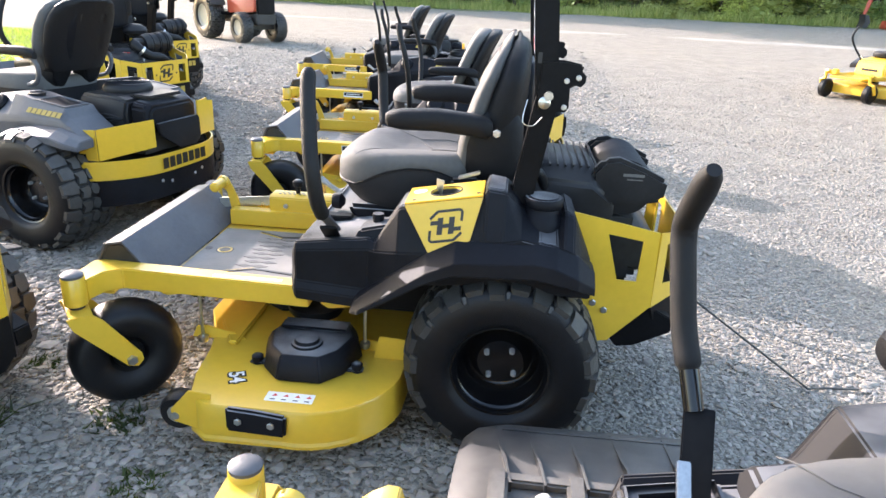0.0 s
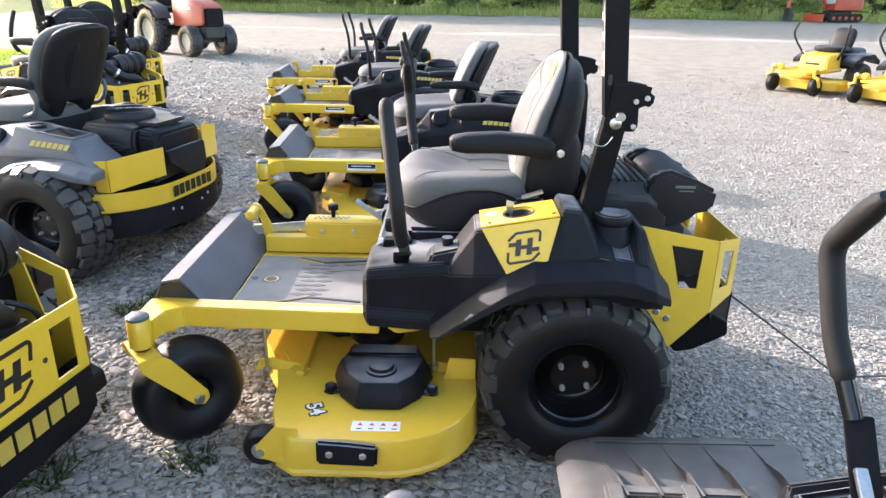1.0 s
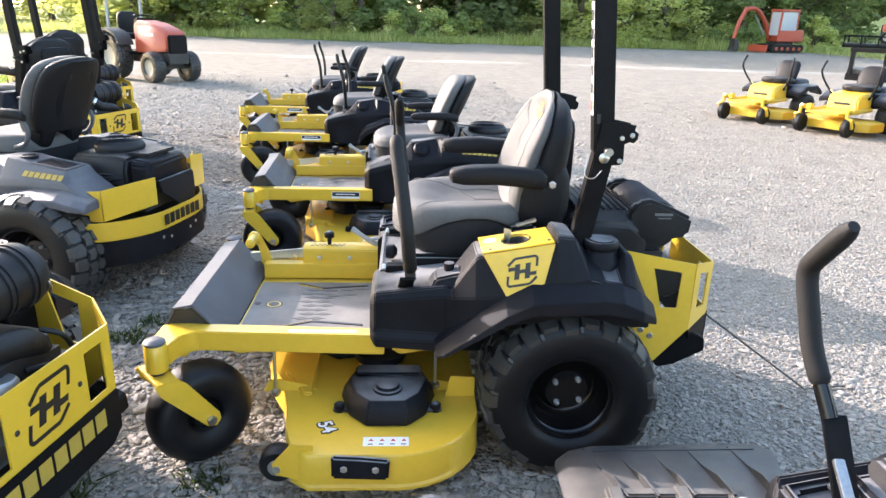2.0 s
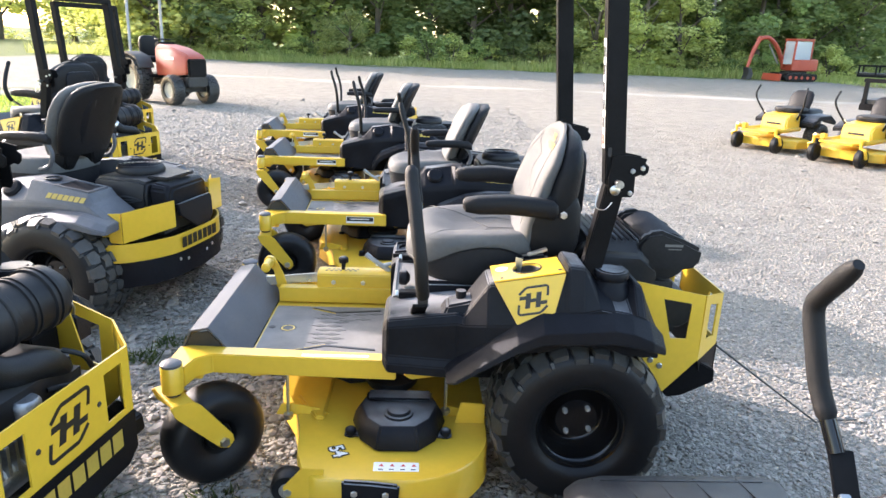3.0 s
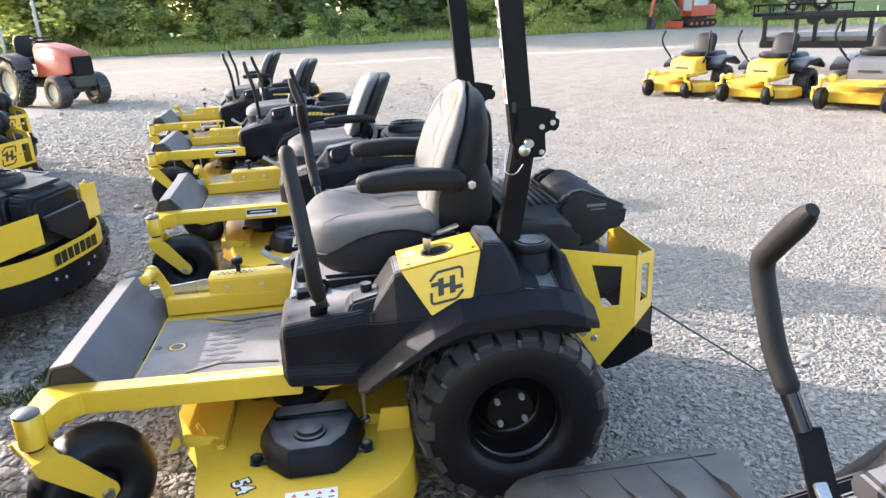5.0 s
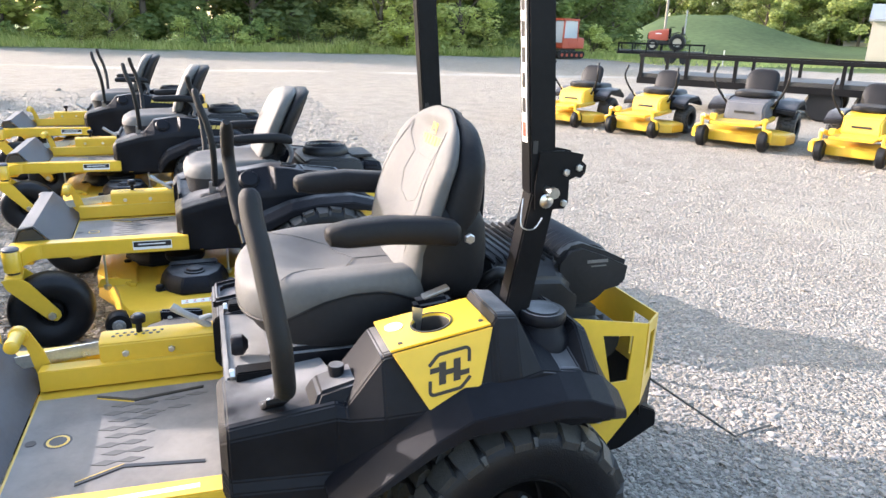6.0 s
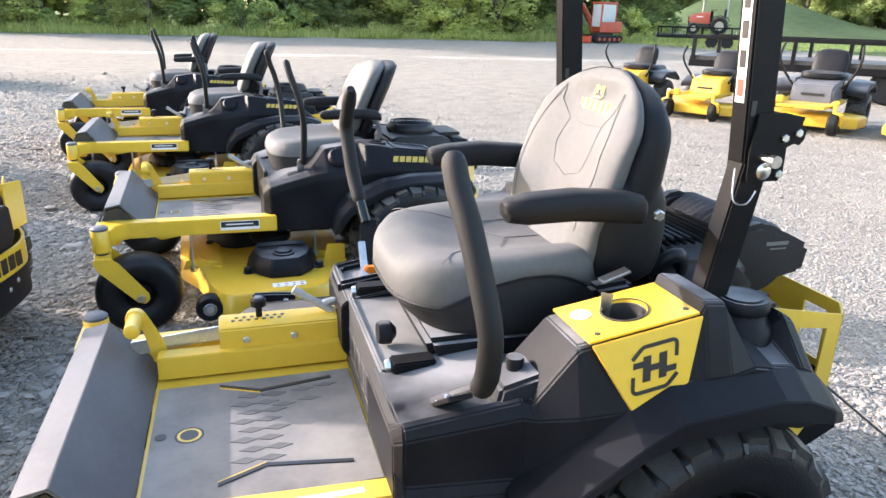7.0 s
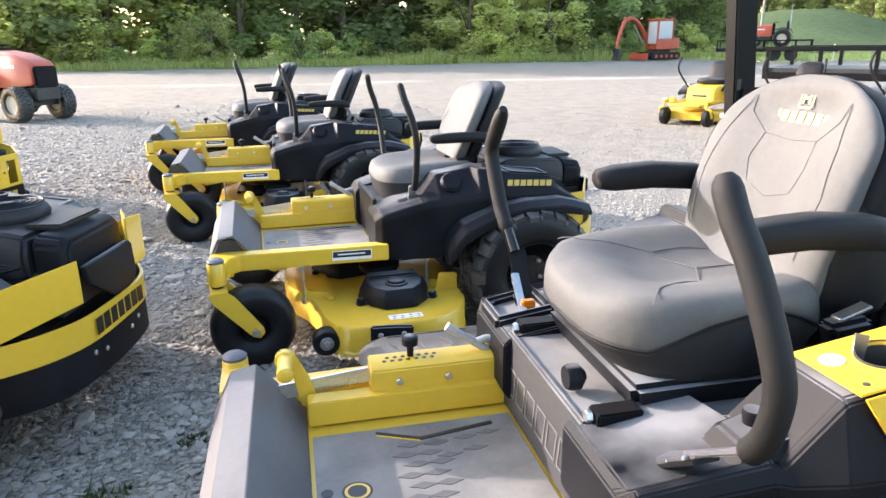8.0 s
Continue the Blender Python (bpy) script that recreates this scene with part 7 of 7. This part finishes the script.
def tree(label, seed, height, spread, material, clumps=36, per=230, leaf=0.20, base=0.8):
    rnd = random.Random(seed + 100)
    t = thing("tree", label, "tree", "trees behind the lot")
    trunk = smooth_path([(0, 0, -0.1), (rnd.uniform(-0.2, 0.2), rnd.uniform(-0.2, 0.2), height * 0.3), (rnd.uniform(-0.5, 0.5), rnd.uniform(-0.5, 0.5), height * 0.65), (rnd.uniform(-0.6, 0.6), rnd.uniform(-0.6, 0.6), height * 0.92)], 4)
    n = len(trunk)
    bm = tube(trunk, [0.24 * (1 - 0.88 * i / (n - 1)) for i in range(n)], 9)
    for k in range(9):
        i = 3 + int((n - 5) * k / 9)
        a = 2.4 * k
        p = trunk[i]
        L = spread * rnd.uniform(0.5, 0.85)
        q = p + Vector((math.cos(a) * L * 0.5, math.sin(a) * L * 0.5, 0.5 + 0.2 * L))
        r = p + Vector((math.cos(a) * L, math.sin(a) * L, 0.9 + 0.5 * L))
        tube([p, q, r], [0.09, 0.055, 0.02], 6, bm)
    part("trunk", bm, BARK, t, "grey-brown branching trunk")
    cr = new("crown", crown_mesh("crown", seed, height, spread, base, clumps, per, leaf, material))
    cr.parent = t
    tagged(cr, "crown of many small leaves")
    return t


kinds = [tree("tall leafy green tree in a dense woodland edge", 11, 12.0, 3.6, LEAF), tree("broad green tree with a ragged crown", 12, 10.0, 4.0, LEAF, clumps=38),
         tree("slender green tree among denser woods", 13, 13.5, 3.0, LEAF), tree("light yellow-green willow-like tree at the lot's edge", 14, 6.4, 2.6, LEAFLIGHT, clumps=30, per=130, leaf=0.15, base=0.3)]
rnd = random.Random(7)
spots = []
# towards the left, pale-leaved kind 3 also stands in for backlit haze
for i in range(19):
    spots.append((-19.5 + 2.75 * i + rnd.uniform(-0.9, 0.9), 47.0 + rnd.uniform(-1.2, 1.8) + 0.03 * abs(i - 12), rnd.choice((0, 1, 2, 1)) if i > 4 else rnd.choice((3, 1)), rnd.uniform(0.85, 1.2) * (1 if i > 4 else 1.5)))
for i in range(15):
    spots.append((-24 + 4.2 * i + rnd.uniform(-1.5, 1.5), 55.0 + rnd.uniform(-2, 4), rnd.choice((0, 2, 1)), rnd.uniform(1.1, 1.5)))
for x, y, s in ((10.6, 43.0, 0.95), (13.4, 43.4, 1.05), (15.8, 43.0, 0.8), (12.0, 42.0, 0.6), (-11.8, 43.0, 0.75), (-6.8, 42.6, 0.42), (-5.2, 42.4, 0.5), (-15.5, 44.2, 1.2), (-13.6, 43.6, 0.95), (-17.8, 44.6, 1.4), (-20.5, 47.0, 1.0), (-23.5, 52.0, 1.2), (-27.0, 66.0, 1.5), (-32.0, 74.0, 1.6), (-39.0, 78.0, 1.6), (-46.0, 76.0, 1.7), (-54.0, 80.0, 1.8), (-63.0, 78.0, 1.8), (-74.0, 84.0, 2.0)):
    spots.append((x, y, 3, s))
for i in range(30):
    az, r = radians(31.5 + 1.05 * i + rnd.uniform(-0.3, 0.3)), 140 + rnd.uniform(-6, 10)
    spots.append((r * math.sin(az), r * math.cos(az), rnd.choice((0, 1, 2)), rnd.uniform(1.0, 1.6)))
for i in range(14):
    az, r = radians(45 + 1.1 * i + rnd.uniform(-0.3, 0.3)), 132 + rnd.uniform(-3, 3)
    spots.append((r * math.sin(az), r * math.cos(az), rnd.choice((0, 1)), rnd.uniform(1.2, 1.6)))
for i in range(10):
    az, r = radians(43.2 + 1.0 * i + rnd.uniform(-0.3, 0.3)), 120 + rnd.uniform(-3, 3)
    spots.append((r * math.sin(az), r * math.cos(az), rnd.choice((1, 0)), rnd.uniform(0.8, 1.1)))
first = set()
for x, y, kind, s in spots:
    z = 0.0
    if x * x + y * y > 112 ** 2 and x > 50:
        z = 1.0
    m = pose(x, y, z, 0, 0, rnd.uniform(0, 360)) @ Matrix.Diagonal((s, s, s * rnd.uniform(0.9, 1.1), 1))
    if kind not in first:
        first.add(kind)
        kinds[kind].matrix_basis = m
    else:
        c = copy_thing(kinds[kind], Matrix.Identity(4))
        c.matrix_basis = m


def blades(name, label, count, area, height, width, seed, material, lean=0.35):
    """Grass as upright tapering blades over an area (x0, x1, y0, y1)."""
    r = np.random.RandomState(seed)
    x, y = r.uniform(area[0], area[1], count), r.uniform(area[2], area[3], count)
    clump = np.array([0.5 + 0.9 * max(0.0, noise.noise((float(a) * 0.45, float(b) * 0.45, seed))) for a, b in zip(x, y)])
    h = r.uniform(0.5, 1.0, count) * height * clump
    a = r.uniform(0, 2 * np.pi, count)
    w = width * r.uniform(0.6, 1.2, count)
    lx, ly = r.normal(0, lean, count) * h, r.normal(0, lean, count) * h
    v = np.stack([np.stack([x - np.cos(a) * w, y - np.sin(a) * w, np.zeros(count)], 1), np.stack([x + np.cos(a) * w, y + np.sin(a) * w, np.zeros(count)], 1), np.stack([x + lx, y + ly, h], 1)], 1).reshape(-1, 3)
    me = bpy.data.meshes.new(name)
    me.from_pydata(v.tolist(), [], np.arange(count * 3).reshape(-1, 3).tolist())
    me.materials.append(material)
    return tagged(new(name, me), label, "grass", kind="stuff")


blades("edge_grass", "tall uneven grass along the lot's far edge", 16000, (-24, 34, 40.3, 45.0), 1.15, 0.035, 3, GRASSBLADE)
blades("lawn_grass", "short bright green lawn grass", 30000, (-16, -7.6, 4.0, 13.5), 0.10, 0.014, 4, LAWNBLADE)
blades("field_grass", "short mown grass beside the far woods", 9000, (24, 48, 32, 46), 0.22, 0.035, 5, GRASSBLADE)


def shrub(label, seed, height, spread, material, leaf=0.09):
    t = thing("shrub", label, "shrub", "weeds along the lot's edge")
    bm = bmesh.new()
    r = random.Random(seed)
    for k in range(7):
        a = 0.9 * k
        tube([(0, 0, -0.05), (0.25 * spread * math.cos(a), 0.25 * spread * math.sin(a), height * 0.4), (0.5 * spread * math.cos(a), 0.5 * spread * math.sin(a), height * r.uniform(0.7, 0.95))], [0.03, 0.02, 0.008], 5, bm)
    part("woody_base", bm, BARK, t)
    cr = new("foliage", crown_mesh("foliage", seed, height, spread, 0.1, 22, 80, leaf, material))
    cr.parent = t
    return t


shrubs = [shrub("tangled dark green bush in the weeds", 21, 1.7, 1.3, LEAF), shrub("pale yellow-green weed bush", 22, 1.9, 1.1, LEAFLIGHT)]
first = set()
for i in range(40):
    kind = 0 if i % 2 else 1
    x = -20 + 1.35 * i + rnd.uniform(-0.5, 0.5)
    y = 43.2 + rnd.uniform(-0.8, 0.9)
    s = rnd.uniform(0.7, 1.2)
    if -6.5 < x < -1.5:
        continue
    m = pose(x, y, 0, 0, 0, rnd.uniform(0, 360)) @ Matrix.Diagonal((s, s, s * rnd.uniform(0.7, 1.1), 1))
    if kind not in first:
        first.add(kind)
        shrubs[kind].matrix_basis = m
    else:
        c = copy_thing(shrubs[kind], Matrix.Identity(4))
        c.matrix_basis = m

# ---- the rows of mowers ----
main_mower = mower_a("yellow zero-turn mower with upright black roll bar and grey seat", casters=(0.70, 0.25))
main_mower.matrix_basis = pose(0, 0, 0)
near_mower = mower_a("yellow zero-turn mower with ribbed black chute, no roll bar", bar_up=False, raised=True)
near_mower.matrix_basis = pose(0.884, -1.974, 0, 0, 0, -1.2)
guard_mower = mower_a("yellow zero-turn mower with lettered engine guard and tall roll bar", engine=engine_k, casters=(0.3, 0.2))
guard_mower.matrix_basis = pose(-2.055, -1.0, 0, 0, 0, -10.5)
for px, py, yaw in ((-3.62, 3.625, -18), (-4.38, 5.55, -20)):
    copy_thing(guard_mower, pose(px, py, 0, 0, 0, yaw))
row_mower = mower_b("yellow zero-turn mower with charcoal console and no roll bar", PLASTIC, casters=(0.1, -0.2))
row_mower.matrix_basis = pose(-0.167, 2.159, 0, 0, 0, 2.7)
for px, py, yaw in ((-0.66, 4.28, 1.7), (-1.12, 6.21, 3.5)):
    copy_thing(row_mower, pose(px, py, 0, 0, 0, yaw))
slate_mower = mower_b("yellow zero-turn mower with slate-grey console and curved bumper", GREYPLASTIC, seat_dz=-0.02, axle=(0.0, 0.33, 0.17), seat_dx=-0.13, lean=0.30, rise=1.0, loop=True)
slate_mower.matrix_basis = pose(-2.35, 1.331, 0, 0, 0, -13.4)

# sign hung on the roll bar of the guard mower
sign = thing("sale_sign", "white cardboard sign with grey lettering on a roll bar", "sign")
sign.matrix_basis = guard_mower.matrix_basis @ pose(0.125, 0, 0)
part("board", block((-0.004, -0.50, 1.32), (0.004, 0.46, 1.78)), BOARD, sign, bevel=0.001)
lettering("sign_lettering", "HEAVY-DUTY DURABILITY", 0.028, DARKMETAL, sign, on_plane((0.0045, 0.18, 1.515), (0, 1, 0), (0, 0, 1)), bold=0.0008, stretch=0.82)
for k in range(8):
    part("text_bar", block((0.004, 0.045 + 0.026 * k, 1.488), (0.0048, 0.064 + 0.026 * k, 1.493)), MAT, sign)
part("printed_picture", slab([(-0.30, 1.43), (0.02, 1.43), (-0.04, 1.56), (-0.30, 1.56)], 0.004, 0.0048, "x"), DARKMETAL, sign, "dark printed picture")

# ---- small mowers, trailer and machines across the lot ----
small = mower_c("yellow compact zero-turn mower with black seat", YELLOW)
small.matrix_basis = pose(5.95, 9.30, 0, 0, 0, 32)
for px, py, yaw in ((6.62, 8.02, 30), (8.10, 5.30, 30), (8.55, 3.9, 30)):
    copy_thing(small, pose(px, py, 0, 0, 0, yaw))
grey_small = mower_c("compact zero-turn mower with grey hood and wide deck", GREYPLASTIC)
grey_small.matrix_basis = pose(7.45, 6.78, 0, 0, 0, 34) @ Matrix.Diagonal((1.12, 1.18, 1.1, 1))

flatbed = trailer("long black flatbed trailer with side rails")
flatbed.matrix_basis = pose(9.3, 12.2, 0, 0, 0, -52)
far_bed = trailer("black equipment trailer carrying a red tractor", 5.0)
far_bed.matrix_basis = pose(24.0, 36.6, 0, 0, 0, -38)
red = tractor("orange-red compact tractor with cream wheels on gravel")
red.matrix_basis = pose(-6.70, 14.0, 0, 0, 0, 139)
far_tractor = tractor("red tractor loaded on a black trailer")
far_tractor.matrix_basis = pose(26.6, 34.6, 0.74, 0, 0, -38)
digger = excavator("small orange excavator with closed cab beside the grass")
digger.matrix_basis = pose(21.6, 39.2, 0, 0, 0, 12)


def utility_pole(label, height, lamp=True):
    p = thing("utility_pole", label, "pole", "poles along the road")
    part("post", tube([(0, 0, -0.2), (0.05, 0, height)], [0.16, 0.10], 12), POLE, p)
    part("cross_arm", bar((-1.0, 0, height - 0.6), (1.1, 0, height - 0.6), 0.10, 0.12), POLE, p, bevel=0.01)
    for k in (-0.9, 0.0, 1.0):
        part("insulator", lathe([(0.04, height - 0.54), (0.05, height - 0.46), (0.03, height - 0.42)], (k, 0, 0), n=10), STEEL, p)
    return p


pole = utility_pole("weathered wooden utility pole at the woods' edge", 9.0)
pole.matrix_basis = pose(18.4, 44.6, 0)
copy_thing(pole, pose(38.3, 60.0, 0, 0, 0, 30))
copy_thing(pole, pose(47.0, 64.0, 0, 0, 0, 30))

shed = thing("shed", "small pale metal shed beside the pasture", "shed")
shed.matrix_basis = pose(90.5, 78.0, 0.4, 0, 0, -50) @ Matrix.Diagonal((0.42, 0.42, 0.5, 1))
part("wall", block((-4, -3, 0), (4, 3, 2.8)), SIDING, shed)
part("roof", slab([(-3.3, 2.75), (0, 4.2), (3.3, 2.75), (3.3, 2.9), (0, 4.38), (-3.3, 2.9)], -4.4, 4.4, "x"), ROOFING, shed)
part("door", block((-4.05, -1.0, 0), (-4.0, 1.0, 2.2)), WHITE, shed)
barn = thing("barn", "tall tan metal barn at the edge of the lot", "barn")
barn.matrix_basis = pose(57.2, 47.6, 0, 0, 0, -50)
part("wall", block((0, 0, 0), (14, 9, 3.6)), SIDING, barn)
part("roof", slab([(-0.3, 3.5), (4.5, 5.0), (9.3, 3.5), (9.3, 3.7), (4.5, 5.2), (-0.3, 3.7)], -0.3, 14.3, "x"), ROOFING, barn)

# cable from the guard to the ground
wire = thing("steel_cable", "thin steel cable running from a mower to the ground", "cable")
part("strand", tube([(0.645, -0.15, 0.43), (1.215, -0.05, 0.012), (1.30, -0.03, 0.010), (1.42, -0.02, 0.010)], 0.0045, 6), DARKMETAL, wire)
wire2 = thing("steel_cable", "thin pale cable lying on the gravel", "cable")
part("strand", tube(smooth_path([(-1.95, 1.25, 0.012), (-1.7, 1.32, 0.016), (-1.4, 1.22, 0.012), (-1.2, 1.35, 0.012)], 6), 0.003, 6), MAT, wire2)


# ---- loose stones and weeds near the camera ----
def stones(name, label, count, area, size, seed, sink=0.35, plain=False, thin=False):
    """Crushed stones lying over an area (x0, x1, y0, y1); plain ones have eight faces, thin ones grow sparse towards y1."""
    r = np.random.RandomState(seed)
    g = (1 + 5 ** 0.5) / 2
    base = np.array([(-1, g, 0), (1, g, 0), (-1, -g, 0), (1, -g, 0), (0, -1, g), (0, 1, g), (0, -1, -g), (0, 1, -g), (g, 0, -1), (g, 0, 1), (-g, 0, -1), (-g, 0, 1)]) / 1.9
    tri = np.array([(0, 11, 5), (0, 5, 1), (0, 1, 7), (0, 7, 10), (0, 10, 11), (1, 5, 9), (5, 11, 4), (11, 10, 2), (10, 7, 6), (7, 1, 8), (3, 9, 4), (3, 4, 2), (3, 2, 6), (3, 6, 8), (3, 8, 9), (4, 9, 5), (2, 4, 11), (6, 2, 10), (8, 6, 7), (9, 8, 1)])
    if plain:
        base = np.array([(-1, -0.3, 0), (1, 0.2, 0), (0.2, -1, 0), (-0.3, 1, 0), (0, 0.1, 1), (0.1, 0, -1)]) * 0.95
        tri = np.array([(0, 2, 4), (2, 1, 4), (1, 3, 4), (3, 0, 4), (2, 0, 5), (1, 2, 5), (3, 1, 5), (0, 3, 5)])
    k = len(base)
    s = size * np.exp(r.normal(-0.22, 0.45, count))
    sc = np.stack([s * r.uniform(0.8, 1.4, count), s * r.uniform(0.6, 1.0, count), s * r.uniform(0.25, 0.48, count)], 1)
    v = base[None] * sc[:, None] * r.uniform(0.72, 1.24, (count, k, 1))
    a, t = r.uniform(0, 2 * np.pi, count), r.normal(0, 0.22, count)
    ct, st = np.cos(t)[:, None], np.sin(t)[:, None]
    y, z = v[..., 1] * ct - v[..., 2] * st, v[..., 1] * st + v[..., 2] * ct
    ca, sa = np.cos(a)[:, None], np.sin(a)[:, None]
    x, y = v[..., 0] * ca - y * sa, v[..., 0] * sa + y * ca
    x += r.uniform(area[0], area[1], count)[:, None]
    u = r.uniform(0, 1, count)
    y += (area[2] + (area[3] - area[2]) * (1 - np.sqrt(1 - u) if thin else u))[:, None]
    z += (sc[:, 2] * (1 - sink) * 0.8)[:, None]
    me = bpy.data.meshes.new(name)
    me.from_pydata(np.stack([x, y, z], -1).reshape(-1, 3).tolist(), [], (tri[None] + k * np.arange(count)[:, None, None]).reshape(-1, 3).tolist())
    me.materials.append(STONE)
    return tagged(new(name, me), label, "gravel", kind="stuff")


stones("gravel", "loose crushed limestone under the mowers", 34000, (-3.6, 0.2, -1.6, 2.2), 0.0125, 31)
stones("gravel", "finer crushed limestone behind the mowers", 36000, (0.2, 1.6, -1.6, 2.2), 0.0072, 34)
stones("gravel", "loose crushed limestone between the rows", 22000, (-4.0, 1.6, 2.2, 5.5), 0.0125, 32)
stones("gravel", "loose crushed limestone beside the mowers", 40000, (1.6, 4.0, -1.2, 3.0), 0.0072, 33, plain=True)
stones("gravel", "coarse crushed limestone in the lane between the rows", 42000, (-6.0, 1.6, 5.5, 16.0), 0.017, 35, plain=True, thin=True)
stones("gravel", "scattered crushed limestone on the open lot", 42000, (1.6, 8.5, 3.0, 13.0), 0.0105, 36, plain=True, thin=True)
weed_spots = ((-1.26, -0.65, 1.5), (-1.03, -0.94, 1.1), (-1.70, -0.73, 1.6), (-1.72, -0.36, 1.0), (-1.85, 0.65, 1.3), (-1.92, 0.46, 1.4), (-1.62, 0.95, 0.8), (-2.6, 0.15, 1.0), (-1.42, 0.35, 0.6), (-0.98, -1.02, 0.6), (-1.55, -0.90, 0.7))
for i, (x, y, s) in enumerate(weed_spots):
    tuft = blades("weed_tuft", "small green weed tuft growing through gravel", 90, (x - 0.06 * s, x + 0.06 * s, y - 0.05 * s, y + 0.05 * s), 0.055 * s, 0.007, 50 + i, WEED, 0.9)
    tagged(tuft, category="weed", group="weeds in the gravel")
    tuft["kind"] = ""
